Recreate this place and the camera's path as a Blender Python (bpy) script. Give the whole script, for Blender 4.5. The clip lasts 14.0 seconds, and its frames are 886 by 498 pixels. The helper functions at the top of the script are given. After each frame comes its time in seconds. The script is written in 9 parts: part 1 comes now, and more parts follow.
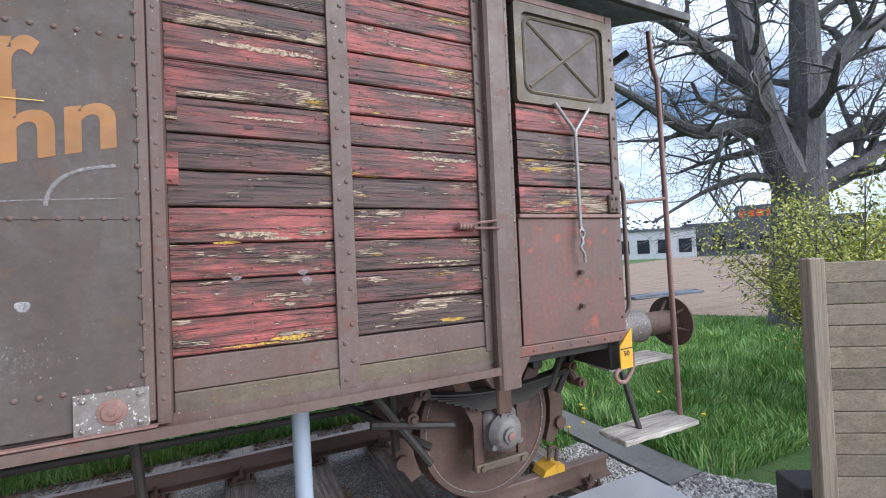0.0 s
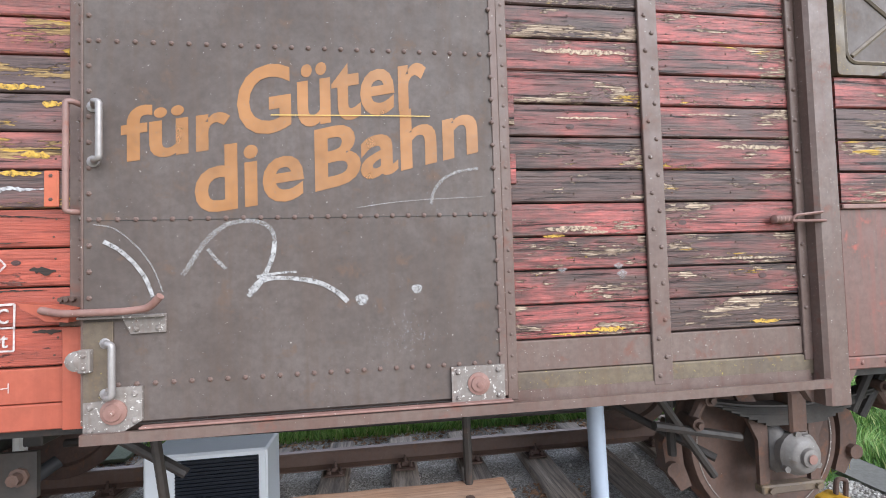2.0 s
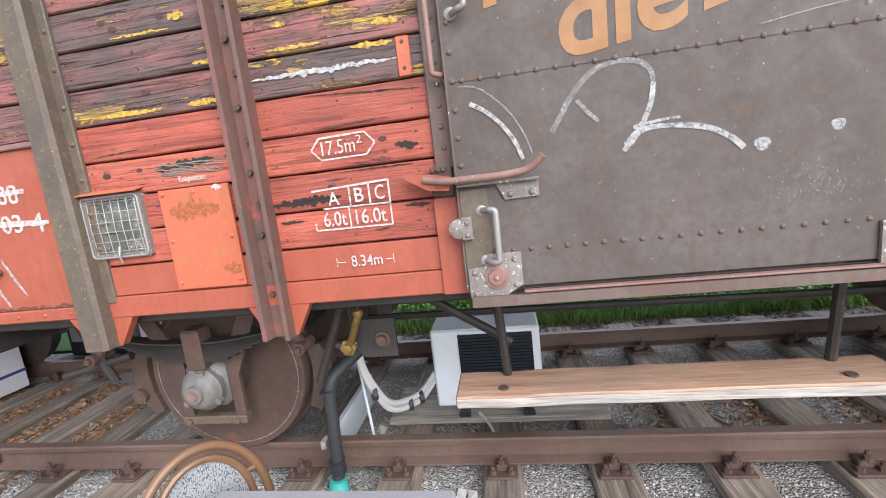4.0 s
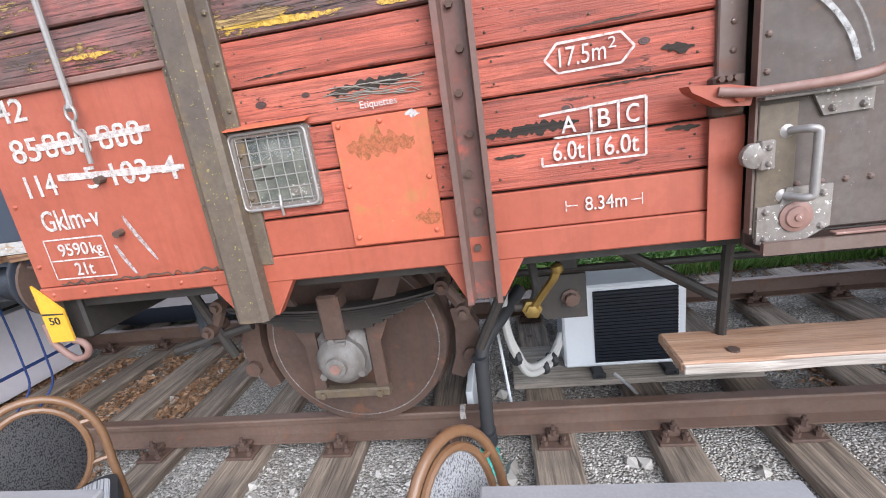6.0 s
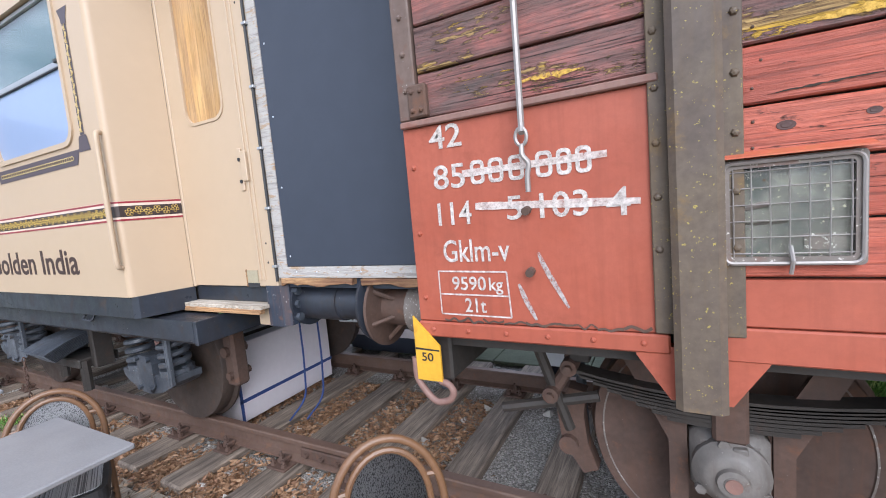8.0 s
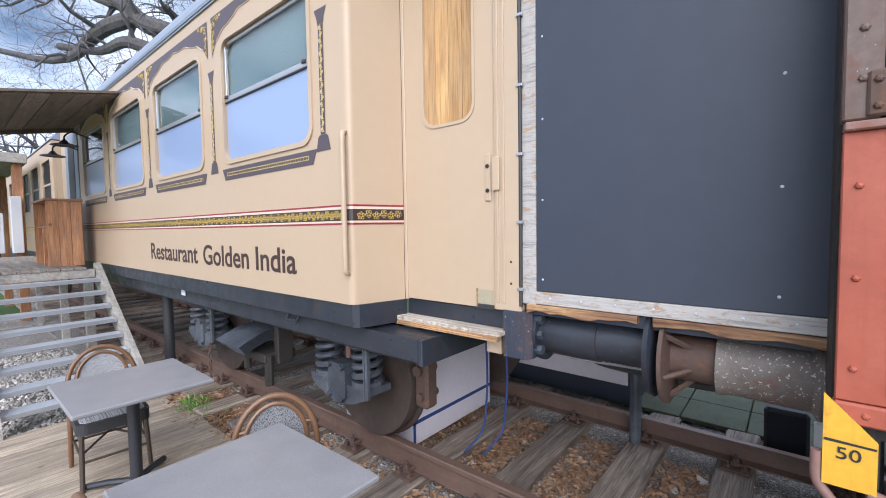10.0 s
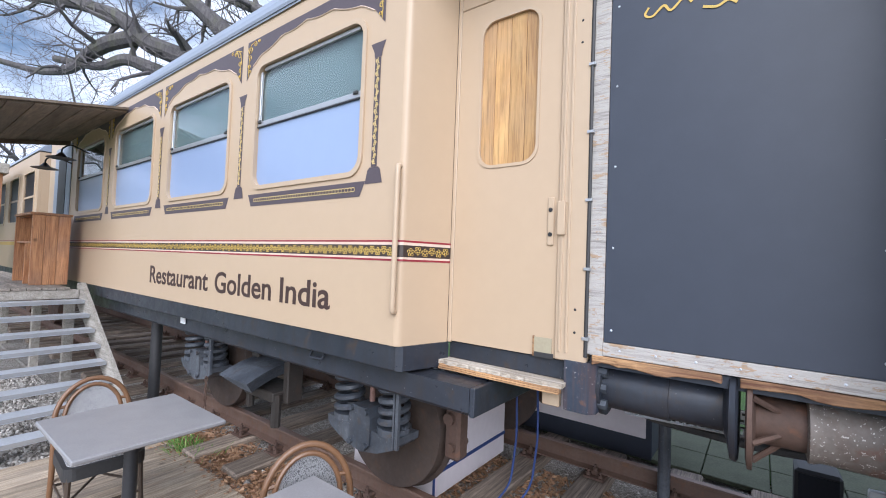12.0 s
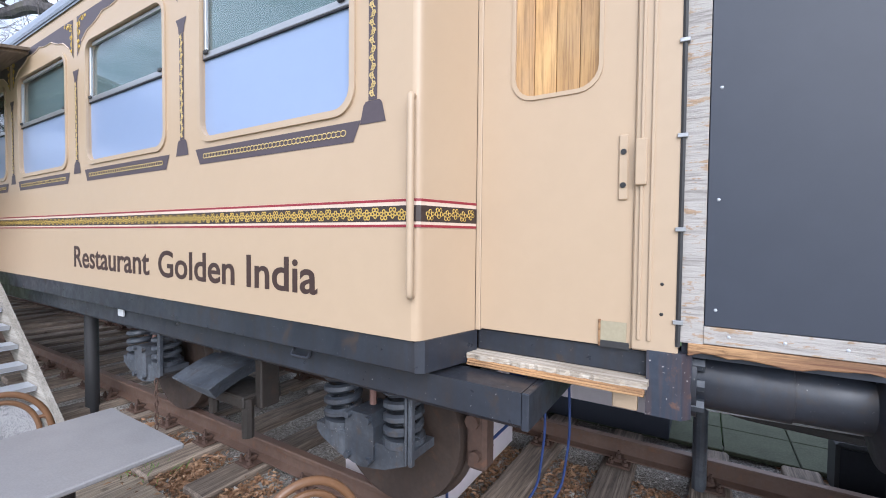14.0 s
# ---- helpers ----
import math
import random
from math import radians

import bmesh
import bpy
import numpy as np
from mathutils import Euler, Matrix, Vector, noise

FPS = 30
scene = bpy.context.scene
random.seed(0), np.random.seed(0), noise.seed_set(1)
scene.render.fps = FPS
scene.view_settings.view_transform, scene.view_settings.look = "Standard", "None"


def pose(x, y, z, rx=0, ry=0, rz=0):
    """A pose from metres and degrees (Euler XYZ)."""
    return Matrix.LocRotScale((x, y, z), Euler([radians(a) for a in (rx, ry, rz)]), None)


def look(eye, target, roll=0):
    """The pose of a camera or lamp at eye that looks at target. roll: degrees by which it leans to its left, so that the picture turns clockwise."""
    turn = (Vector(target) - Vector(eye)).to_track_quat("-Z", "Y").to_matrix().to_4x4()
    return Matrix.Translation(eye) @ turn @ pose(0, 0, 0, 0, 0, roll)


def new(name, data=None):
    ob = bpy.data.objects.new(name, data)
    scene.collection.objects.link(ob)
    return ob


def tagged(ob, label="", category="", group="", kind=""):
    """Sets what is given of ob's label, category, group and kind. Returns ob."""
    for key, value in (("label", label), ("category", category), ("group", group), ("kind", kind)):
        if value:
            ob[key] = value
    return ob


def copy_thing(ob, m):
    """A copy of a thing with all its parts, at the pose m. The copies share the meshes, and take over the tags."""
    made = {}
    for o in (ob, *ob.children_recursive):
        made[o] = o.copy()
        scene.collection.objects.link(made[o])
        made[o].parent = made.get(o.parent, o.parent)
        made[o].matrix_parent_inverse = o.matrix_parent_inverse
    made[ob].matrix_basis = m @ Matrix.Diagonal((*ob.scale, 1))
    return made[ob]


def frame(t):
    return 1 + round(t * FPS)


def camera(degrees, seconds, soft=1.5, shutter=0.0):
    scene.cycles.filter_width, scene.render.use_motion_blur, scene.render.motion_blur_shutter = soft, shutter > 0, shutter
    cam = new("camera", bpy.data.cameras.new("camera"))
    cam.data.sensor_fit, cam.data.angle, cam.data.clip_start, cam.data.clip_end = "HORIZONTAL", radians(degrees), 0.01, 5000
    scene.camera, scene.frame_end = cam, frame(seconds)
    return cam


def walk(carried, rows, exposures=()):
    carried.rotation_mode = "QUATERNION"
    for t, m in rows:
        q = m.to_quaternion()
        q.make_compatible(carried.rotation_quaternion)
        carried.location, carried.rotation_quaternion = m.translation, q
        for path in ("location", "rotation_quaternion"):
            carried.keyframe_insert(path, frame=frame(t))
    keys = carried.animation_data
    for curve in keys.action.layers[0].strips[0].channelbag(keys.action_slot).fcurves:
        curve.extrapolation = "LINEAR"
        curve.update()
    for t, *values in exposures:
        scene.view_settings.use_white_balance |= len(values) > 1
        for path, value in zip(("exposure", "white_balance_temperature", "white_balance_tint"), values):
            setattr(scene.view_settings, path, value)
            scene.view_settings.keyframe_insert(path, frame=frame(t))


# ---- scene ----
cam = camera(92.5, 14.0, 1.0)
METRES, EYE, TILT, LEAN, TURN = 5.957, 1.62, 0.0, 0.0, -25.2
ROWS = [
    (0.0, 0.0, 0.0, 0.0, 0.05, 1.15, 2.52),
    (0.5, -0.0123, 0.0201, 0.0054, -3.21, 0.24, 5.74),
    (1.0, -0.0501, 0.0081, 0.0095, -1.26, 1.0, 8.1),
    (1.5, -0.1028, -0.0162, 0.0017, 8.93, 2.1, -1.27),
    (2.0, -0.1321, -0.0296, -0.0011, 17.69, 2.01, 1.71),
    (2.5, -0.173, -0.0368, -0.0063, 27.16, 2.44, 2.45),
    (3.0, -0.2159, -0.0398, -0.0073, 32.86, 1.68, 3.57),
    (3.5, -0.2511, -0.0555, -0.0204, 33.7, -4.23, 5.71),
    (6.0, -0.4357, -0.1042, -0.0225, 31.74, -15.19, 7.88),
    (6.5, -0.4762, -0.1063, -0.0189, 38.19, -10.84, 8.82),
    (7.0, -0.5173, -0.1204, -0.0175, 45.8, -7.67, 6.54),
    (7.5, -0.5584, -0.141, -0.0161, 46.88, -6.5, 5.04),
    (8.0, -0.5939, -0.1675, -0.0141, 52.92, -5.84, 4.99),
    (8.5, -0.6364, -0.1956, -0.0141, 60.38, -5.09, 3.76),
    (9.0, -0.6695, -0.2191, -0.012, 64.27, -5.1, 2.28),
    (11.5, -0.7634, -0.3108, 0.0007, 63.66, 1.03, -2.0),
    (12.0, -0.7672, -0.318, -0.0007, 62.01, 1.75, -2.17),
    (12.5, -0.7854, -0.323, -0.007, 61.4, 1.77, -2.4),
    (13.0, -0.8214, -0.3088, -0.0087, 61.13, 1.06, -1.19),
    (13.5, -0.8519, -0.3014, -0.0078, 59.55, -0.75, -0.56),
    (14.0, -0.8786, -0.3127, -0.0072, 56.84, -1.77, -0.55),
]
EXPOSURE = [(0.0, 0.40, 5650, 9), (1.0, 0.42, 5650, 9), (2.5, 0.75, 6000, 10), (6.0, 0.73, 5920, 10), (7.5, 0.50, 5820, 11), (9.0, 0.36, 5800, 12), (14.0, 0.35, 5800, 12)]
walk(cam, [(t, pose(0, 0, EYE, TILT, LEAN, TURN) @ pose(METRES * x, METRES * y, METRES * z, 90 + pitch, roll, yaw)) for t, x, y, z, yaw, pitch, roll in ROWS], EXPOSURE)

# ---- sky and sun: bright hazy sky, the veiled sun stands over the terrace and the wagon's free end ----
SUN_AZ, SUN_EL = radians(146), radians(32)
world = bpy.data.worlds.new("sky")
scene.world = world
world.use_nodes = True
wn, wl = world.node_tree.nodes, world.node_tree.links
wn.clear()
w_out = wn.new("ShaderNodeOutputWorld")
w_bg = wn.new("ShaderNodeBackground")
w_sky = wn.new("ShaderNodeTexSky")
w_sky.sky_type, w_sky.sun_disc = "NISHITA", False
w_sky.sun_elevation, w_sky.sun_rotation = SUN_EL, SUN_AZ
w_sky.air_density, w_sky.dust_density = 1.0, 1.5
w_co = wn.new("ShaderNodeTexCoord")
w_map = wn.new("ShaderNodeMapping")
w_map.inputs["Scale"].default_value = (1.0, 1.0, 2.4)
w_noise = wn.new("ShaderNodeTexNoise")
w_noise.inputs["Scale"].default_value, w_noise.inputs["Detail"].default_value, w_noise.inputs["Roughness"].default_value = 2.6, 8, 0.58
w_ramp = wn.new("ShaderNodeValToRGB")
w_ramp.color_ramp.elements[0].position, w_ramp.color_ramp.elements[1].position = 0.33, 0.52
w_cloud = wn.new("ShaderNodeValToRGB")
w_cloud.color_ramp.elements[0].color, w_cloud.color_ramp.elements[1].color = (7.6, 8.5, 10.4, 1), (10.8, 11.3, 12.4, 1)
w_mix = wn.new("ShaderNodeMix")
w_mix.data_type = "RGBA"
wl.new(w_co.outputs["Generated"], w_map.inputs["Vector"])
wl.new(w_map.outputs["Vector"], w_noise.inputs["Vector"])
wl.new(w_noise.outputs["Fac"], w_ramp.inputs["Fac"])
wl.new(w_noise.outputs["Fac"], w_cloud.inputs["Fac"])
wl.new(w_ramp.outputs["Color"], w_mix.inputs["Factor"])
wl.new(w_sky.outputs["Color"], w_mix.inputs["A"])
wl.new(w_cloud.outputs["Color"], w_mix.inputs["B"])
wl.new(w_mix.outputs["Result"], w_bg.inputs["Color"])
w_bg.inputs["Strength"].default_value = 0.096
wl.new(w_bg.outputs["Background"], w_out.inputs["Surface"])

sun = new("sun", bpy.data.lights.new("sun", "SUN"))
sun.data.energy, sun.data.angle, sun.data.color = 3.8, radians(58), (1.0, 0.965, 0.93)
SUN_DIR = Vector((math.sin(SUN_AZ) * math.cos(SUN_EL), math.cos(SUN_AZ) * math.cos(SUN_EL), math.sin(SUN_EL)))
sun.matrix_world = look(SUN_DIR * 60, (0, 0, 0))


# ---- materials ----
class Nodes:
    """A small builder of node materials."""

    def __init__(self, name):
        self.mat = bpy.data.materials.new(name)
        self.mat.use_nodes = True
        self.n, self.l = self.mat.node_tree.nodes, self.mat.node_tree.links
        self.bsdf = self.n["Principled BSDF"]

    def put(self, socket, value):
        if isinstance(value, bpy.types.NodeSocket):
            self.l.new(value, socket)
        elif isinstance(value, (tuple, list)) and len(value) == 3 and socket.type == "RGBA":
            socket.default_value = (*value, 1)
        else:
            socket.default_value = value

    def coords(self, scale=(1, 1, 1), shuffle=True, turn=0.0):
        co = self.n.new("ShaderNodeTexCoord").outputs["Object"]
        if shuffle:
            info = self.n.new("ShaderNodeObjectInfo")
            m = self.n.new("ShaderNodeVectorMath")
            m.operation = "MULTIPLY_ADD"
            self.l.new(info.outputs["Random"], m.inputs[0])
            m.inputs[1].default_value = (37.0, 11.0, 23.0)
            self.l.new(co, m.inputs[2])
            co = m.outputs[0]
        mp = self.n.new("ShaderNodeMapping")
        mp.inputs["Scale"].default_value = scale
        mp.inputs["Rotation"].default_value = (0, 0, turn)
        self.l.new(co, mp.inputs["Vector"])
        return mp.outputs[0]

    def random(self):
        return self.n.new("ShaderNodeObjectInfo").outputs["Random"]

    def island(self):
        return self.n.new("ShaderNodeNewGeometry").outputs["Random Per Island"]

    def noise(self, co, scale=5.0, detail=5.0, rough=0.55, warp=0.0):
        t = self.n.new("ShaderNodeTexNoise")
        self.l.new(co, t.inputs["Vector"])
        t.inputs["Scale"].default_value, t.inputs["Detail"].default_value = scale, detail
        t.inputs["Roughness"].default_value, t.inputs["Distortion"].default_value = rough, warp
        return t.outputs["Fac"]

    def cells(self, co, scale=5.0, feature="F1", out="Distance"):
        t = self.n.new("ShaderNodeTexVoronoi")
        t.feature = feature
        self.l.new(co, t.inputs["Vector"])
        t.inputs["Scale"].default_value = scale
        return t.outputs[out]

    def ramp(self, fac, *stops):
        r = self.n.new("ShaderNodeValToRGB")
        e = r.color_ramp.elements
        while len(e) < len(stops):
            e.new(0.5)
        for el, (p, c) in zip(e, stops):
            el.position = p
            el.color = (c, c, c, 1) if isinstance(c, (int, float)) else (*c, 1)
        self.l.new(fac, r.inputs["Fac"])
        return r.outputs["Color"]

    def mix(self, fac, a, b, how="MIX"):
        m = self.n.new("ShaderNodeMix")
        m.data_type, m.blend_type = "RGBA", how
        self.put(m.inputs["Factor"], fac)
        self.put(m.inputs["A"], a)
        self.put(m.inputs["B"], b)
        return m.outputs["Result"]

    def math(self, op, a, b=0.0):
        m = self.n.new("ShaderNodeMath")
        m.operation = op
        self.put(m.inputs[0], a)
        self.put(m.inputs[1], b)
        return m.outputs[0]

    def bump(self, height, strength=0.5, depth=0.01):
        b = self.n.new("ShaderNodeBump")
        b.inputs["Strength"].default_value, b.inputs["Distance"].default_value = strength, depth
        self.l.new(height, b.inputs["Height"])
        self.l.new(b.outputs[0], self.bsdf.inputs["Normal"])

    def done(self, color, rough=0.6, metal=0.0, **more):
        self.put(self.bsdf.inputs["Base Color"], color)
        self.put(self.bsdf.inputs["Roughness"], rough)
        self.put(self.bsdf.inputs["Metallic"], metal)
        for key, value in more.items():
            self.put(self.bsdf.inputs[key.replace("_", " ")], value)
        return self.mat


def old_paint_planks(name, dark, mid, light, bare_a, bare_b, yellow, peel, yellows, crack=0.60, aged=0.85):
    """Painted boards along x: paint in several tones, flaked off in patches down to grey and tan wood, with long cracks."""
    k = Nodes(name)
    big = k.noise(k.coords((1.5, 1.0, 5.0)), 1.5, 5, 0.6, 0.4)
    patch = k.noise(k.coords((1.9, 1.0, 7.0)), 1.3, 3, 0.5, 0.3)
    rings = k.noise(k.coords((1.6, 2.0, 46.0)), 1.0, 3, 0.5, 0.9)
    grain = k.noise(k.coords((6.0, 6.0, 230.0)), 1.0, 6, 0.72, 0.3)
    flake = k.noise(k.coords((11.0, 8.0, 46.0)), 1.6, 7, 0.72, 0.5)
    fine = k.noise(k.coords((40.0, 30.0, 110.0)), 1.0, 5, 0.65)
    tone = k.math("ADD", k.math("MULTIPLY", big, 0.8), k.math("MULTIPLY", k.random(), 0.28))
    paint = k.ramp(tone, (0.42, dark), (0.54, mid), (0.66, light))
    paint = k.mix(k.ramp(fine, (0.35, 0.0), (0.7, 0.55)), paint, dark)
    worn = k.math("ADD", k.math("MULTIPLY", k.noise(k.coords((1.2, 1.0, 8.0)), 1.7, 7, 0.68, 0.5), 0.75), k.math("MULTIPLY", rings, 0.25))
    weather = k.ramp(worn, (0.45, 0.0), (0.58, aged))
    old = k.ramp(grain, (0.36, (0.018, 0.011, 0.009)), (0.52, (0.060, 0.037, 0.029)), (0.66, (0.135, 0.088, 0.068)))
    paint = k.mix(weather, paint, old)
    paint = k.mix(0.70, paint, k.ramp(rings, (0.36, 0.38), (0.47, 1.0)), "MULTIPLY")
    paint = k.mix(0.55, paint, k.ramp(grain, (0.34, 0.35), (0.52, 1.0)), "MULTIPLY")
    wood = k.ramp(grain, (0.36, (0.030, 0.020, 0.015)), (0.48, bare_a), (0.62, bare_b))
    under = k.ramp(k.noise(k.coords((1.3, 1.0, 9.0)), 2.3, 4, 0.6), (yellows, 0.0), (yellows + 0.05, 1.0))
    edge = k.mix(under, wood, k.mix(k.ramp(grain, (0.35, 0.0), (0.6, 1.0)), (0.12, 0.07, 0.01), yellow))
    both = k.math("ADD", k.math("MULTIPLY", patch, 0.50), k.math("ADD", k.math("MULTIPLY", flake, 0.36), k.math("MULTIPLY", rings, 0.16)))
    bare = k.ramp(both, (peel, 0.0), (peel + 0.012, 1.0))
    rim = k.ramp(both, (peel - 0.016, 0.0), (peel - 0.004, 0.7), (peel + 0.004, 0.0))
    col = k.mix(bare, paint, edge)
    col = k.mix(rim, col, (0.022, 0.013, 0.011))
    split = k.ramp(k.noise(k.coords((1.3, 1.0, 75.0)), 1.0, 6, 0.70, 0.8), (crack, 0.0), (crack + 0.025, 1.0))
    col = k.mix(k.math("MULTIPLY", split, 0.9), col, (0.010, 0.007, 0.006))
    height = k.math("SUBTRACT", k.math("ADD", k.math("MULTIPLY", grain, 0.4), k.math("MULTIPLY", rings, 0.4)), k.math("ADD", k.math("MULTIPLY", bare, 0.35), k.math("MULTIPLY", split, 0.8)))
    k.bump(height, 1.0, 0.008)
    return k.done(col, k.mix(bare, (0.55, 0.55, 0.55), (0.85, 0.85, 0.85)))


def painted_steel(name, base, second, rust, dirt=0.5, rough=0.55, specks=(0.55, 0.52, 0.47), amount=0.70, rusting=0.58):
    """Weathered painted steel: blotches, rust blooms, pale chips and a slightly uneven sheet."""
    k = Nodes(name)
    co = k.coords(shuffle=False)
    blot = k.noise(co, 2.1, 6, 0.6, 0.5)
    fine = k.noise(co, 38, 6, 0.65)
    mid = k.noise(co, 9, 7, 0.65, 0.3)
    col = k.mix(k.ramp(blot, (0.38, 0.0), (0.66, 1.0)), base, second)
    col = k.mix(k.ramp(fine, (0.35, 0.0), (0.75, dirt)), col, tuple(c * 0.55 for c in base))
    col = k.mix(k.ramp(mid, (rusting, 0.0), (rusting + 0.12, 0.85)), col, rust)
    run = k.noise(k.coords((26, 26, 1.6), False), 1.0, 5, 0.6, 0.2)
    col = k.mix(k.ramp(run, (0.48, 0.0), (0.70, 0.5)), col, tuple(0.5 * (a + b * 0.6) for a, b in zip(rust, base)))
    chip = k.ramp(k.noise(co, 85, 3, 0.6), (amount, 0.0), (amount + 0.03, 1.0))
    col = k.mix(chip, col, specks)
    k.bump(k.math("ADD", k.math("MULTIPLY", mid, 0.6), k.math("MULTIPLY", fine, 0.25)), 0.35, 0.004)
    return k.done(col, k.ramp(mid, (0.3, rough - 0.1), (0.7, rough + 0.2)))


def plain(name, base, rough=0.5, metal=0.0, vary=0.25, scale=12.0, bump=0.2, **more):
    """A simple finish with two scales of variation."""
    k = Nodes(name)
    co = k.coords(shuffle=False)
    a, b = k.noise(co, scale * 0.2, 5, 0.6), k.noise(co, scale * 4, 5, 0.6)
    col = k.mix(k.ramp(a, (0.35, 0.0), (0.7, vary)), base, tuple(c * 0.55 for c in base))
    col = k.mix(k.ramp(b, (0.4, 0.0), (0.75, vary)), col, tuple(min(1, c * 1.35 + 0.01) for c in base))
    k.bump(b, bump, 0.002)
    return k.done(col, rough, metal, **more)


def raw_wood(name, dark, light, along="x", stretch=22.0, rough=0.75, shuffle=True):
    """Bare timber with grain along an axis, knots and grey wear."""
    k = Nodes(name)
    s = {"x": (1.5, stretch, stretch), "y": (stretch, 1.5, stretch), "z": (stretch, stretch, 1.5)}[along]
    f = {"x": (4, 120, 120), "y": (120, 4, 120), "z": (120, 120, 4)}[along]
    g = k.noise(k.coords(s, shuffle), 1.0, 7, 0.65, 0.8)
    h = k.noise(k.coords(f, shuffle), 1.0, 5, 0.7)
    big = k.noise(k.coords((1, 1, 1), shuffle), 2.2, 5, 0.6)
    col = k.ramp(g, (0.30, dark), (0.68, light))
    col = k.mix(k.ramp(h, (0.46, 0.0), (0.66, 0.6)), col, tuple(c * 0.35 for c in dark))
    col = k.mix(k.ramp(big, (0.42, 0.0), (0.72, 0.55)), col, tuple(0.5 * (c + sum(dark) / 3) for c in dark))
    knot = k.ramp(k.cells(k.coords(tuple(v * 0.5 + 0.6 for v in (3, 3, 3)), shuffle), 1.4), (0.03, 1.0), (0.09, 0.0))
    col = k.mix(k.math("MULTIPLY", knot, 0.7), col, tuple(c * 0.3 for c in dark))
    bright = k.math("ADD", k.math("MULTIPLY", k.random(), 0.5), 0.75)
    v = k.n.new("ShaderNodeVectorMath")
    v.operation = "SCALE"
    k.l.new(col, v.inputs[0])
    k.l.new(bright, v.inputs["Scale"])
    k.bump(k.math("ADD", g, k.math("MULTIPLY", h, 0.6)), 0.6, 0.004)
    return k.done(v.outputs[0], rough)


M = {}
M["plank_brown"] = old_paint_planks("weathered maroon boards", (0.100, 0.055, 0.046), (0.23, 0.068, 0.058), (0.46, 0.105, 0.090), (0.150, 0.098, 0.066), (0.60, 0.47, 0.34), (0.62, 0.38, 0.05), 0.560, 0.60, 0.59, 0.9)
M["plank_yellow"] = old_paint_planks("weathered red and yellow boards", (0.130, 0.086, 0.078), (0.25, 0.098, 0.084), (0.42, 0.130, 0.105), (0.20, 0.120, 0.048), (0.44, 0.30, 0.12), (0.66, 0.40, 0.05), 0.553, 0.545, 0.60, 0.62)
M["plank_red"] = old_paint_planks("red painted boards", (0.35, 0.074, 0.044), (0.48, 0.108, 0.064), (0.54, 0.138, 0.084), (0.09, 0.038, 0.030), (0.26, 0.13, 0.10), (0.48, 0.12, 0.07), 0.625, 0.8, 0.63, 0.22)
M["steel_brown"] = painted_steel("brown painted steel", (0.118, 0.074, 0.058), (0.150, 0.106, 0.087), (0.150, 0.062, 0.042), 0.5, 0.55)
M["steel_primer"] = painted_steel("brown steel with red primer showing", (0.120, 0.072, 0.057), (0.165, 0.085, 0.068), (0.36, 0.085, 0.060), 0.5, 0.55, (0.4, 0.36, 0.3), 0.73, 0.60)
M["door_paint"] = painted_steel("grey brown door paint", (0.080, 0.060, 0.050), (0.116, 0.092, 0.080), (0.120, 0.075, 0.050), 0.5, 0.66, (0.5, 0.46, 0.40), 0.73)
M["steel_red"] = painted_steel("red painted steel", (0.325, 0.074, 0.040), (0.370, 0.094, 0.054), (0.27, 0.066, 0.036), 0.30, 0.50, (0.30, 0.08, 0.05), 0.74)
M["steel_moss"] = painted_steel("brown steel with lichen", (0.100, 0.074, 0.058), (0.155, 0.118, 0.074), (0.180, 0.115, 0.050), 0.6, 0.6, (0.30, 0.235, 0.06), 0.665)
M["steel_rusty_plate"] = painted_steel("orange plate with rust", (0.50, 0.108, 0.056), (0.48, 0.130, 0.062), (0.36, 0.15, 0.050), 0.4, 0.5, (0.5, 0.35, 0.1), 0.72, 0.56)
M["rust"] = painted_steel("rusty steel", (0.076, 0.047, 0.036), (0.122, 0.072, 0.053), (0.160, 0.074, 0.042), 0.5, 0.72, (0.24, 0.20, 0.17), 0.73)
M["dark_steel"] = painted_steel("oily dark steel", (0.026, 0.022, 0.019), (0.046, 0.038, 0.032), (0.060, 0.038, 0.028), 0.5, 0.6, (0.16, 0.14, 0.12), 0.74)
M["wheel_dark"] = painted_steel("dark brown wheel", (0.048, 0.035, 0.029), (0.078, 0.055, 0.043), (0.095, 0.056, 0.038), 0.5, 0.6, (0.16, 0.13, 0.11), 0.74)
M["axle_grey"] = painted_steel("greasy grey cast steel", (0.145, 0.132, 0.120), (0.22, 0.20, 0.185), (0.11, 0.075, 0.055), 0.5, 0.5, (0.36, 0.34, 0.31), 0.70)
M["rail_steel"] = painted_steel("rail steel", (0.115, 0.070, 0.052), (0.160, 0.105, 0.080), (0.19, 0.095, 0.055), 0.35, 0.6, (0.22, 0.17, 0.13), 0.75)
M["rail_top"] = plain("worn rail head", (0.185, 0.115, 0.085), 0.42, 0.35, 0.35, 10)
M["plate_worn"] = painted_steel("worn grey fitting", (0.15, 0.125, 0.108), (0.26, 0.23, 0.205), (0.16, 0.085, 0.06), 0.5, 0.55, (0.50, 0.47, 0.43), 0.62)
M["handle_grey"] = plain("bare grey handle", (0.30, 0.275, 0.26), 0.45, 0.4, 0.4)
M["handle_rust"] = painted_steel("rusty handle", (0.20, 0.115, 0.095), (0.27, 0.15, 0.12), (0.22, 0.085, 0.06), 0.4, 0.55)
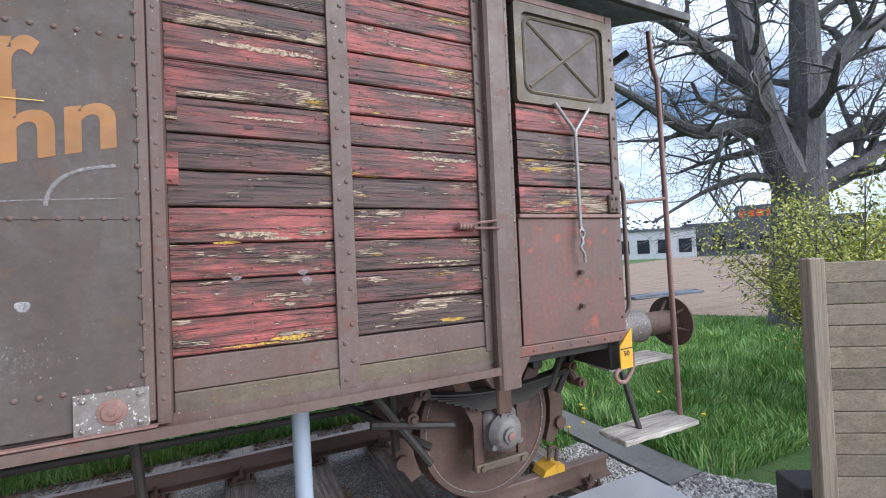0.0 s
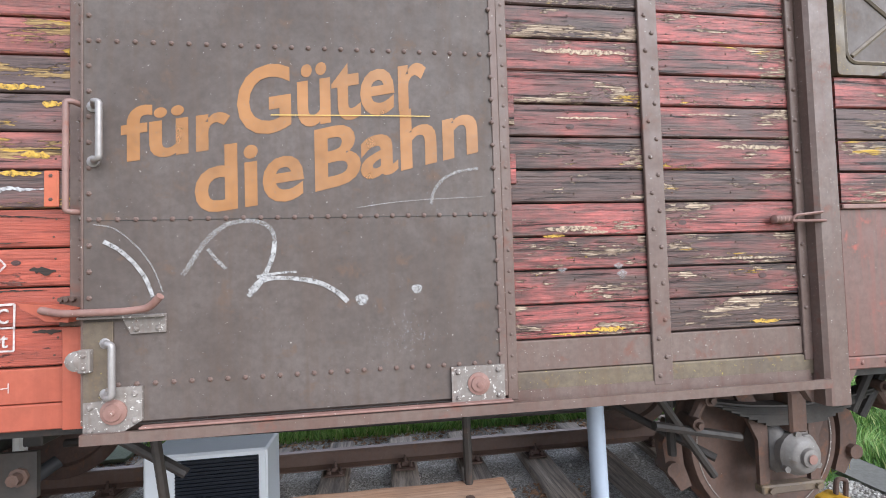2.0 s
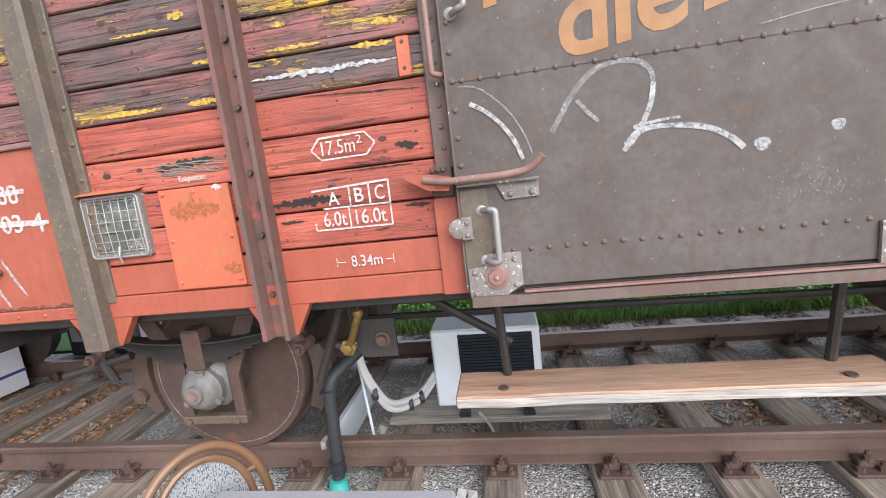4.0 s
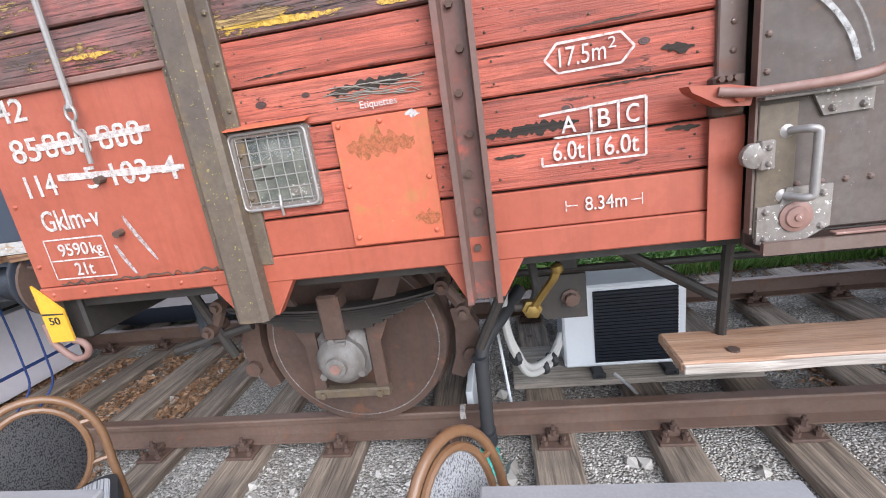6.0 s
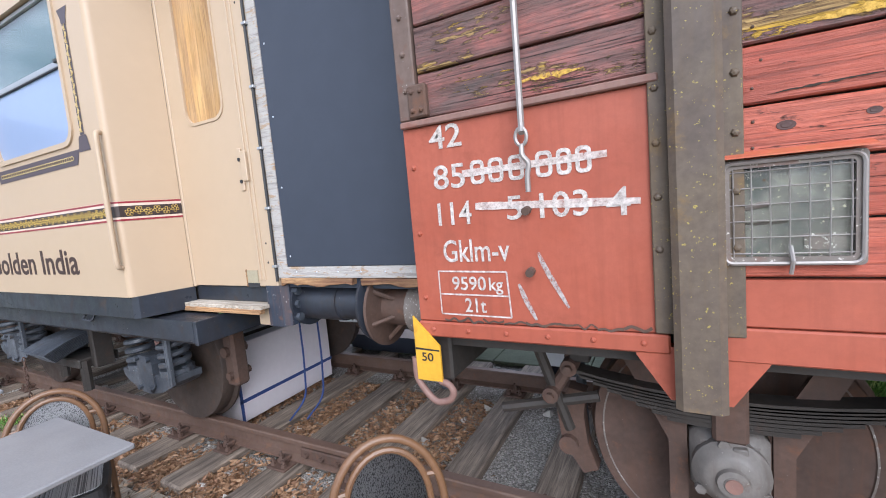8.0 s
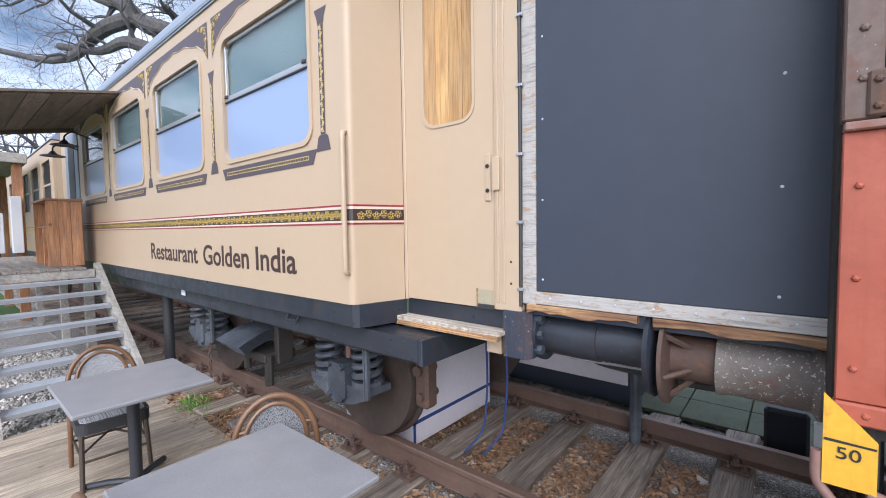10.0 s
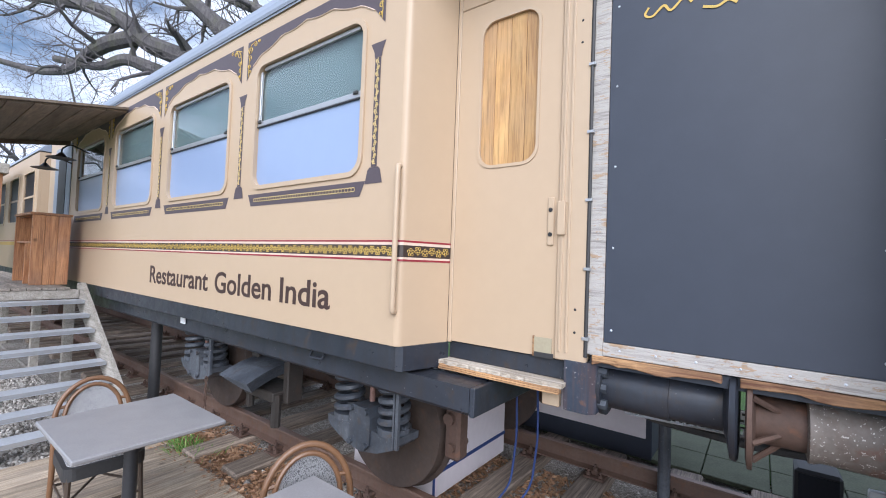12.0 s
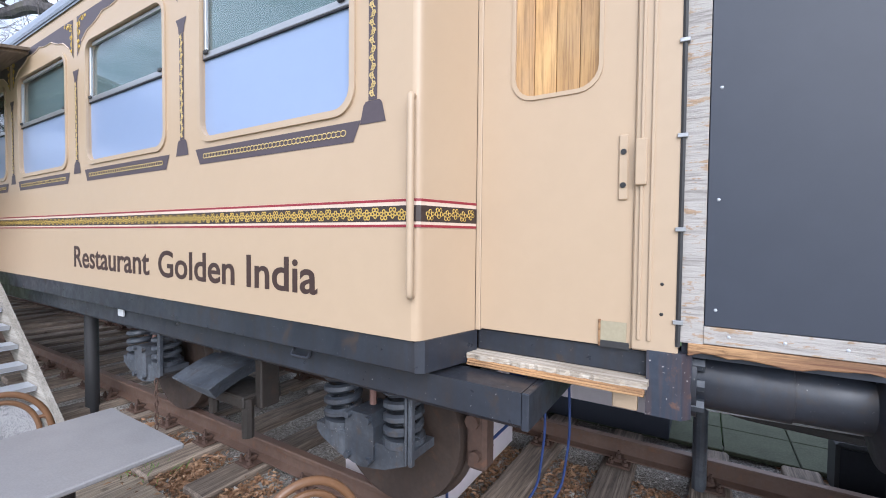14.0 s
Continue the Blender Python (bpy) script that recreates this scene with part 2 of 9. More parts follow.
M["yellow_paint"] = painted_steel("yellow marking paint", (0.62, 0.33, 0.022), (0.66, 0.38, 0.03), (0.42, 0.19, 0.02), 0.3, 0.5, (0.3, 0.16, 0.05), 0.72)
M["brass"] = plain("worn brass", (0.30, 0.20, 0.06), 0.4, 0.7, 0.4)
M["galv"] = plain("galvanised steel", (0.55, 0.58, 0.63), 0.42, 0.35, 0.3)
M["black"] = plain("black paint", (0.018, 0.018, 0.020), 0.5, 0, 0.3)


def spray(name, base, low, high):
    """Thin sprayed paint through which the ground shows."""
    k = Nodes(name)
    co = k.coords(shuffle=False)
    cover = k.ramp(k.noise(co, 60, 6, 0.7), (0.30, low), (0.62, high))
    return k.done(k.mix(k.noise(co, 14, 4, 0.6), base, tuple(c * 0.75 for c in base)), 0.7, 0.0, Alpha=cover)


M["white_paint"] = spray("worn white lettering paint", (0.66, 0.60, 0.56), 0.28, 0.98)
M["chalk"] = spray("thin white spray paint", (0.50, 0.485, 0.47), 0.12, 0.85)
M["chalk_faint"] = spray("faded white spray paint", (0.42, 0.40, 0.385), 0.05, 0.55)


def faded_orange():
    k = Nodes("faded orange lettering")
    co = k.coords(shuffle=False)
    wear = k.ramp(k.noise(co, 55, 6, 0.7), (0.55, 0.0), (0.72, 0.8))
    fade = k.ramp(k.noise(co, 3.2, 5, 0.6), (0.40, 0.0), (0.75, 0.6))
    col = k.mix(fade, (0.39, 0.180, 0.062), (0.27, 0.145, 0.070))
    thin = k.ramp(k.noise(co, 2.6, 4, 0.6), (0.35, 0.95), (0.72, 0.50))
    return k.done(k.mix(wear, col, (0.30, 0.17, 0.09)), 0.55, 0.0, Alpha=thin)


M["orange_letters"] = faded_orange()


def ballast_mat(name, a, b, c, scale):
    k = Nodes(name)
    co = k.coords(shuffle=False)
    stone = k.cells(co, scale, "F1", "Color")
    sep = k.n.new("ShaderNodeSeparateColor")
    k.l.new(stone, sep.inputs[0])
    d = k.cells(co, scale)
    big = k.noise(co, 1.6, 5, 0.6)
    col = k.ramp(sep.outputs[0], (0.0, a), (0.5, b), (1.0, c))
    # gaps between stones darkened in the colour, standing in for crevice shade
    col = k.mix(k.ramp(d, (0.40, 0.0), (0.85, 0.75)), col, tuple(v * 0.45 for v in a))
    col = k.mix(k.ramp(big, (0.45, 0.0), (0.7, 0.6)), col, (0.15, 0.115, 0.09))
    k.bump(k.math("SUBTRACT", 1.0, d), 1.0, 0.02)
    return k.done(col, 0.9)


M["ballast"] = ballast_mat("fine grey gravel", (0.27, 0.245, 0.215), (0.46, 0.43, 0.39), (0.66, 0.62, 0.575), 75)
k = Nodes("loose ballast stone")
M["stone"] = k.done(k.ramp(k.island(), (0.0, (0.22, 0.20, 0.18)), (0.5, (0.41, 0.38, 0.345)), (1.0, (0.62, 0.59, 0.55))), 0.9)
M["sleeper"] = raw_wood("weathered sleeper timber", (0.085, 0.060, 0.045), (0.44, 0.350, 0.270), "y", 26)
M["deck"] = raw_wood("weathered deck boards", (0.21, 0.155, 0.105), (0.60, 0.49, 0.365), "y", 24)
M["plywood_edge"] = raw_wood("raw plywood edge", (0.13, 0.050, 0.022), (0.60, 0.36, 0.17), "x", 24, 0.75, False)
M["bench_wood"] = raw_wood("orange brown plank", (0.42, 0.215, 0.120), (0.64, 0.42, 0.285), "x", 18, 0.7, False)
M["bench_edge"] = raw_wood("whitish plank edge", (0.34, 0.28, 0.23), (0.62, 0.56, 0.50), "x", 30, 0.75, False)
M["step_wood"] = raw_wood("grey step board", (0.17, 0.140, 0.112), (0.50, 0.445, 0.38), "x", 22, 0.85)
M["counter_wood"] = raw_wood("warm brown timber", (0.30, 0.115, 0.045), (0.66, 0.34, 0.16), "z", 12, 0.6)
M["pine"] = raw_wood("pale pine boards", (0.37, 0.195, 0.070), (0.55, 0.345, 0.145), "z", 7, 0.55)
M["fence_wood"] = raw_wood("grey brown fence boards", (0.150, 0.112, 0.074), (0.250, 0.192, 0.132), "x", 16, 0.8)
M["fence_post"] = raw_wood("grey fence post", (0.180, 0.138, 0.098), (0.290, 0.228, 0.165), "z", 16, 0.8)
M["stringer"] = raw_wood("grey stair stringer", (0.28, 0.25, 0.21), (0.55, 0.51, 0.45), "x", 20, 0.85, False)


def grass_ground():
    k = Nodes("grass ground")
    co = k.coords(shuffle=False)
    a, b = k.noise(co, 0.6, 6, 0.6), k.noise(co, 14, 6, 0.7)
    col = k.ramp(a, (0.3, (0.040, 0.100, 0.016)), (0.55, (0.065, 0.140, 0.024)), (0.8, (0.11, 0.13, 0.04)))
    col = k.mix(k.ramp(b, (0.4, 0.0), (0.7, 0.7)), col, (0.045, 0.07, 0.018))
    k.bump(b, 0.8, 0.05)
    return k.done(col, 0.9)


def blade_mat():
    k = Nodes("grass blades")
    col = k.ramp(k.island(), (0.0, (0.070, 0.170, 0.026)), (0.5, (0.165, 0.320, 0.060)), (0.88, (0.30, 0.440, 0.12)), (1.0, (0.46, 0.47, 0.20)))
    return k.done(col, 0.6)


def field_mat():
    k = Nodes("bare field soil")
    co = k.coords((1, 6, 1), False)
    a, b = k.noise(co, 0.5, 6, 0.6), k.noise(co, 9, 6, 0.7)
    col = k.ramp(a, (0.3, (0.22, 0.15, 0.105)), (0.7, (0.34, 0.245, 0.175)))
    col = k.mix(k.ramp(b, (0.45, 0.0), (0.7, 0.5)), col, (0.15, 0.12, 0.06))
    k.bump(b, 0.8, 0.05)
    return k.done(col, 0.95)


def bark_mat(name, a, b):
    k = Nodes(name)
    co = k.coords((6, 6, 2), False)
    n = k.noise(co, 2.5, 7, 0.7, 0.5)
    col = k.ramp(n, (0.3, a), (0.7, b))
    col = k.mix(k.ramp(k.noise(co, 0.8, 4, 0.6), (0.5, 0.0), (0.75, 0.5)), col, (0.13, 0.135, 0.07))
    k.bump(n, 0.9, 0.04)
    return k.done(col, 0.9)


def leaf_mat(name, *cols):
    k = Nodes(name)
    return k.done(k.ramp(k.island(), *[(i / max(1, len(cols) - 1), c) for i, c in enumerate(cols)]), 0.6)


M["grass"], M["blades"], M["field"] = grass_ground(), blade_mat(), field_mat()
M["bark"] = bark_mat("dark bark", (0.050, 0.046, 0.050), (0.155, 0.142, 0.145))
M["twig"] = plain("twigs", (0.13, 0.115, 0.115), 0.8)
M["hedge_leaf"] = leaf_mat("yellow green leaves", (0.13, 0.18, 0.03), (0.36, 0.37, 0.06), (0.56, 0.52, 0.11), (0.24, 0.28, 0.05))
M["ivy"] = leaf_mat("dark green leaves", (0.08, 0.18, 0.035), (0.18, 0.36, 0.07), (0.32, 0.48, 0.12))
M["dry_leaf"] = leaf_mat("dry brown leaves", (0.16, 0.085, 0.045), (0.30, 0.165, 0.085), (0.42, 0.26, 0.15), (0.22, 0.11, 0.06))
M["slab"] = plain("concrete slabs", (0.165, 0.158, 0.140), 0.9, 0, 0.5, 9, 0.5)
M["slab_moss"] = plain("mossy paving slabs", (0.105, 0.118, 0.075), 0.9, 0, 0.7, 16, 0.7)
M["flower"] = plain("dandelion yellow", (0.75, 0.50, 0.02), 0.6)

M["cream"] = plain("cream coach paint", (0.470, 0.350, 0.236), 0.40, 0, 0.06, 3, 0.06)
M["cream_dark"] = plain("cream coach paint on trim", (0.465, 0.352, 0.243), 0.42, 0, 0.08, 3, 0.06)
M["shaded_frame"] = plain("shaded pale olive frame", (0.36, 0.315, 0.215), 0.6, 0, 0.3, 14)
M["skirt"] = painted_steel("dark blue grey paint", (0.020, 0.024, 0.034), (0.040, 0.046, 0.060), (0.050, 0.036, 0.028), 0.4, 0.34, (0.34, 0.33, 0.31), 0.715)
M["bogie"] = painted_steel("blue grey bogie paint", (0.046, 0.054, 0.068), (0.120, 0.134, 0.155), (0.075, 0.058, 0.047), 0.6, 0.38, (0.30, 0.29, 0.27), 0.69)
M["scraped"] = painted_steel("scraped blue black paint", (0.030, 0.040, 0.062), (0.070, 0.086, 0.115), (0.21, 0.095, 0.045), 0.5, 0.45, (0.62, 0.60, 0.56), 0.675, 0.56)
M["torn_ply"] = raw_wood("torn whitish plywood", (0.26, 0.19, 0.12), (0.66, 0.61, 0.53), "x", 40, 0.9, False)
M["coach_roof"] = plain("blue grey roof", (0.24, 0.275, 0.34), 0.5, 0, 0.2)
M["band_red"] = plain("dark red stripe", (0.26, 0.022, 0.035), 0.4)
M["band_pale"] = plain("pale pink stripe", (0.66, 0.52, 0.42), 0.4)
M["band_black"] = plain("dark brown band", (0.040, 0.026, 0.022), 0.45)
M["gold"] = plain("gold ornament", (0.56, 0.38, 0.085), 0.5, 0, 0.3)
M["gold_pale"] = plain("pale gold ornament", (0.60, 0.45, 0.19), 0.5, 0, 0.3)
M["mauve"] = plain("grey violet ornament paint", (0.078, 0.060, 0.070), 0.5, 0, 0.2)
M["letter_brown"] = plain("dark brown lettering", (0.050, 0.026, 0.022), 0.5)
M["film"] = plain("frosted window film", (0.26, 0.335, 0.505), 0.35, 0, 0.05, 2, 0.02, Coat_Weight=0.25, Coat_Roughness=0.08)
M["alu"] = plain("window aluminium", (0.44, 0.45, 0.47), 0.35, 0.6, 0.15)
M["rubber"] = plain("dark rubber", (0.030, 0.030, 0.032), 0.6)
M["panel_dark"] = plain("dark slate coated plywood", (0.036, 0.043, 0.062), 0.46, 0, 0.16, 2, 0.05)
# teal of reflections and dim interior, painted on the sheet behind clear panes
M["backing"] = plain("teal grey blind", (0.075, 0.115, 0.125), 0.8, 0, 0.05, 2, 0.0)
M["lamp_dim"] = painted_steel("sooty blind reflector", (0.10, 0.092, 0.078), (0.36, 0.335, 0.28), (0.040, 0.045, 0.040), 0.6, 0.35, (0.42, 0.38, 0.27), 0.66, 0.52)
# linings and floors get the unlit interior's dimness as a dark colour
M["dim_interior"] = plain("dim interior", (0.10, 0.13, 0.14), 0.9)
k = Nodes("window glass")
M["glass"] = k.done((0.90, 0.94, 0.94), 0.03, 0.0, Transmission_Weight=1.0, IOR=1.33)
M["blue_strap"] = plain("blue webbing", (0.03, 0.06, 0.20), 0.7)
M["white_box"] = plain("lilac white board", (0.74, 0.68, 0.70), 0.7, 0, 0.15, 4)
M["ac_white"] = plain("white sheet housing", (0.66, 0.68, 0.70), 0.4, 0, 0.1)
M["ac_dark"] = plain("near-black fins and panes", (0.010, 0.013, 0.020), 0.45, 0.3)
M["pvc_grey"] = plain("blue grey pipe", (0.32, 0.36, 0.42), 0.4, 0, 0.1)
M["pvc_light"] = plain("pale grey hose", (0.50, 0.49, 0.47), 0.5, 0, 0.2)
M["teal"] = plain("teal plastic", (0.05, 0.36, 0.30), 0.5)
M["table_top"] = plain("grey stone look laminate", (0.255, 0.250, 0.255), 0.40, 0, 0.34, 26, 0.05)
M["table_leg"] = plain("anthracite metal", (0.040, 0.042, 0.048), 0.45, 0.3)
M["cane"] = plain("brown bent cane", (0.165, 0.085, 0.042), 0.34, 0, 0.35, 14, 0.1)
M["cane_dark"] = plain("dark brown cane", (0.060, 0.042, 0.030), 0.4, 0, 0.3, 14, 0.1)
M["knot"] = plain("dark resin knot", (0.060, 0.026, 0.022), 0.6, 0, 0.4, 40)
M["roof_wood"] = raw_wood("brown awning boards", (0.13, 0.095, 0.065), (0.26, 0.20, 0.145), "x", 14, 0.85, False)
M["facade"] = plain("pale facade", (0.50, 0.50, 0.51), 0.8, 0, 0.2)
M["facade_dark"] = plain("dark facade", (0.10, 0.105, 0.12), 0.8, 0, 0.2)
M["red_sign"] = plain("red orange sign face", (0.75, 0.10, 0.02), 0.5)
M["parasol"] = plain("dark hedge mass", (0.06, 0.07, 0.03), 0.9)


def woven():
    """Light threads over a dark ground, in short upright dashes."""
    k = Nodes("woven grey seat mesh")
    d = k.cells(k.coords((1, 330, 150), False), 1.0)
    col = k.mix(k.ramp(d, (0.50, 0.0), (0.70, 1.0)), (0.46, 0.46, 0.47), (0.12, 0.12, 0.125))
    k.bump(d, 0.4, 0.002)
    return k.done(col, 0.6)


M["mesh"] = woven()


def whitewash():
    """Rough board edge under flaking white paint, brown where it has come off."""
    k = Nodes("whitewashed rough board")
    lay = k.noise(k.coords((5, 5, 85), False), 1.0, 6, 0.7, 0.4)
    spot = k.noise(k.coords((16, 16, 30), False), 1.0, 6, 0.7)
    wood = k.ramp(lay, (0.35, (0.13, 0.075, 0.04)), (0.6, (0.38, 0.26, 0.16)))
    white = k.ramp(lay, (0.32, (0.22, 0.20, 0.185)), (0.5, (0.42, 0.395, 0.37)))
    col = k.mix(k.ramp(k.math("ADD", k.math("MULTIPLY", lay, 0.5), k.math("MULTIPLY", spot, 0.5)), (0.54, 0.0), (0.58, 0.9)), white, wood)
    k.bump(k.math("ADD", lay, spot), 0.7, 0.006)
    return k.done(col, 0.85)


M["osb"] = whitewash()


# ---- building helpers ----
WL = {}


def thing(name, at, label, category, group="", kind=""):
    ob = new(name)
    ob.location = at
    ob.empty_display_size = 0.2
    WL[ob] = Vector(at)
    return tagged(ob, label, category, group, kind)


def put_mesh(name, me, material, parent=None, at=(0, 0, 0)):
    ob = new(name, me)
    if material is not None and not me.materials:
        me.materials.append(material)
    WL[ob] = Vector(at)
    ob.location = WL[ob] - WL[parent] if parent else WL[ob]
    ob.parent = parent
    return ob


def part(name, bm, material, parent=None, label="", at=(0, 0, 0), smooth=False):
    me = bpy.data.meshes.new(name)
    bm.to_mesh(me)
    bm.free()
    if smooth:
        me.shade_smooth()
        me.set_sharp_from_angle(angle=radians(38))
    ob = put_mesh(name, me, material, parent, at)
    return tagged(ob, label) if label else ob


def B():
    return bmesh.new()


def box(bm, lo, hi, bevel=0.0, m=None):
    x0, y0, z0 = lo
    x1, y1, z1 = hi
    b = min(bevel, 0.45 * min(x1 - x0, y1 - y0, z1 - z0))
    if b <= 0:
        v = [bm.verts.new(p) for p in ((x0, y0, z0), (x1, y0, z0), (x1, y1, z0), (x0, y1, z0), (x0, y0, z1), (x1, y0, z1), (x1, y1, z1), (x0, y1, z1))]
        for f in ((3, 2, 1, 0), (4, 5, 6, 7), (0, 1, 5, 4), (1, 2, 6, 5), (2, 3, 7, 6), (3, 0, 4, 7)):
            bm.faces.new([v[i] for i in f])
    else:
        r = bmesh.ops.create_cube(bm, size=1.0)
        v = r["verts"]
        for p in v:
            p.co = ((x0 + x1) / 2 + p.co.x * (x1 - x0), (y0 + y1) / 2 + p.co.y * (y1 - y0), (z0 + z1) / 2 + p.co.z * (z1 - z0))
        e = list({e for p in v for e in p.link_edges})
        v = list({p for f in bmesh.ops.bevel(bm, geom=e, offset=b, segments=1, affect="EDGES")["faces"] for p in f.verts})
    if m is not None:
        bmesh.ops.transform(bm, matrix=m, verts=v)
    return v


def ring(bm, centre, ax, r, n, up=None, ry=None):
    ax = Vector(ax).normalized()
    a = Vector(up) if up is not None else (Vector((0, 0, 1)) if abs(ax.z) < 0.9 else Vector((1, 0, 0)))
    s = ax.cross(a).normalized()
    u = s.cross(ax).normalized()
    ry = r if ry is None else ry
    return [bm.verts.new(Vector(centre) + s * (r * math.cos(t)) + u * (ry * math.sin(t))) for t in (2 * math.pi * i / n for i in range(n))]


def bridge(bm, a, b):
    n = len(a)
    for i in range(n):
        bm.faces.new((a[i], a[(i + 1) % n], b[(i + 1) % n], b[i]))


def rod(bm, p0, p1, r, n=10, r1=None, caps=True):
    d = Vector(p1) - Vector(p0)
    a, b = ring(bm, p0, d, r, n), ring(bm, p1, d, r if r1 is None else r1, n)
    bridge(bm, a, b)
    if caps:
        bm.faces.new(a[::-1])
        bm.faces.new(b)


def tube(bm, pts, r, n=8, closed=False, radii=None):
    """A round bar along a line of points."""
    pts = [Vector(p) for p in pts]
    rings, up = [], None
    m = len(pts)
    for i, p in enumerate(pts):
        if closed:
            d = pts[(i + 1) % m] - pts[i - 1]
        else:
            d = pts[min(i + 1, m - 1)] - pts[max(i - 1, 0)]
        d.normalize()
        if up is None:
            up = Vector((0, 0, 1)) if abs(d.z) < 0.9 else Vector((1, 0, 0))
        s = d.cross(up)
        if s.length < 1e-5:
            s = d.cross(Vector((0.3, 1, 0.2)))
        s.normalize()
        up = s.cross(d).normalized()
        rr = radii[i] if radii else r
        rings.append([bm.verts.new(p + s * (rr * math.cos(t)) + up * (rr * math.sin(t))) for t in (2 * math.pi * j / n for j in range(n))])
    for a, b in zip(rings, rings[1:]):
        bridge(bm, a, b)
    if closed:
        bridge(bm, rings[-1], rings[0])
    else:
        bm.faces.new(rings[0][::-1])
        bm.faces.new(rings[-1])


def bend(pts, r=0.03, n=4):
    """Rounds the corners of a line of points."""
    pts = [Vector(p) for p in pts]
    out = [pts[0]]
    for a, b, c in zip(pts, pts[1:], pts[2:]):
        u, w = (a - b), (c - b)
        k = min(r, u.length * 0.45, w.length * 0.45)
        p, q = b + u.normalized() * k, b + w.normalized() * k
        for i in range(n + 1):
            t = i / n
            out.append(p * (1 - t) ** 2 + b * (2 * t * (1 - t)) + q * t ** 2)
    return out + [pts[-1]]


def lathe(bm, centre, ax, prof, n=32):
    """A turned body: prof is a row of (along the axis, radius)."""
    ax = Vector(ax).normalized()
    rs = []
    for d, r in prof:
        rs.append(ring(bm, Vector(centre) + ax * d, ax, max(r, 0.0004), n))
    for a, b in zip(rs, rs[1:]):
        bridge(bm, a, b)
    bm.faces.new(rs[0][::-1])
    bm.faces.new(rs[-1])


def prism(bm, outline, plane, lo, hi):
    """An outline in one plane ('xz', 'xy' or 'yz') pulled through the third axis."""
    def p(a, b, c):
        return {"xz": (a, c, b), "xy": (a, b, c), "yz": (c, a, b)}[plane]
    f = [bm.verts.new(p(a, b, lo)) for a, b in outline]
    g = [bm.verts.new(p(a, b, hi)) for a, b in outline]
    bridge(bm, f, g)
    bm.faces.new(f[::-1])
    bm.faces.new(g)


def rivet(bm, x, y, z, r=0.011, h=0.007, n=6):
    """A round rivet head on a face that looks towards -y."""
    a = ring(bm, (x, y, z), (0, -1, 0), r, n)
    b = ring(bm, (x, y - h * 0.75, z), (0, -1, 0), r * 0.62, n)
    bridge(bm, a, b)
    t = bm.verts.new((x, y - h, z))
    for i in range(n):
        bm.faces.new((b[i], b[(i + 1) % n], t))


def round_rect(x0, z0, x1, z1, r, n=5):
    out = []
    for cx, cz, a in ((x1 - r, z1 - r, 0), (x0 + r, z1 - r, 90), (x0 + r, z0 + r, 180), (x1 - r, z0 + r, 270)):
        out += [(cx + r * math.cos(radians(a + 90 * i / n)), cz + r * math.sin(radians(a + 90 * i / n))) for i in range(n + 1)]
    return out


def frame_xz(bm, outer, inner, lo, hi):
    """A flat ring between two outlines of equal count in the xz plane, from y=lo to y=hi."""
    sets = [[bm.verts.new((a, y, b)) for a, b in o] for o in (outer, inner) for y in (lo, hi)]
    of, ob, nf, nb = sets
    bridge(bm, of, nf)
    bridge(bm, nb, ob)
    bridge(bm, ob, of)
    bridge(bm, nf, nb)


def word(name, text, x0, z0, width, height, y, material, parent, bold=0.0, rise=0.0, thick=0.0025, slant=0.0, turn=None, label=""):
    """Lettering on a face that looks towards -y: its left end, baseline, width and height of the tallest letter."""
    cu = bpy.data.curves.new("lettering", "FONT")
    cu.body, cu.size, cu.offset, cu.resolution_u = text, 1.0, bold, 4
    tmp = bpy.data.objects.new("lettering", cu)
    scene.collection.objects.link(tmp)
    dg = bpy.context.evaluated_depsgraph_get()
    me = bpy.data.meshes.new_from_object(tmp.evaluated_get(dg))
    bpy.data.objects.remove(tmp)
    bm = B()
    bm.from_mesh(me)
    bpy.data.meshes.remove(me)
    xs, ys = [v.co.x for v in bm.verts], [v.co.y for v in bm.verts]
    sx, sz, lo = width / (max(xs) - min(xs)), height / max(ys), min(xs)
    for v in bm.verts:
        u, w = (v.co.x - lo) * sx, v.co.y * sz
        v.co = (x0 + u + slant * w, y, z0 + w + rise * u)
    got = bmesh.ops.extrude_face_region(bm, geom=bm.faces[:])
    for v in got["geom"]:
        if isinstance(v, bmesh.types.BMVert):
            v.co.y -= thick
    bmesh.ops.recalc_face_normals(bm, faces=bm.faces[:])
    for f in bm.faces:
        f.smooth = False
    return part(name, bm, material, parent, label)


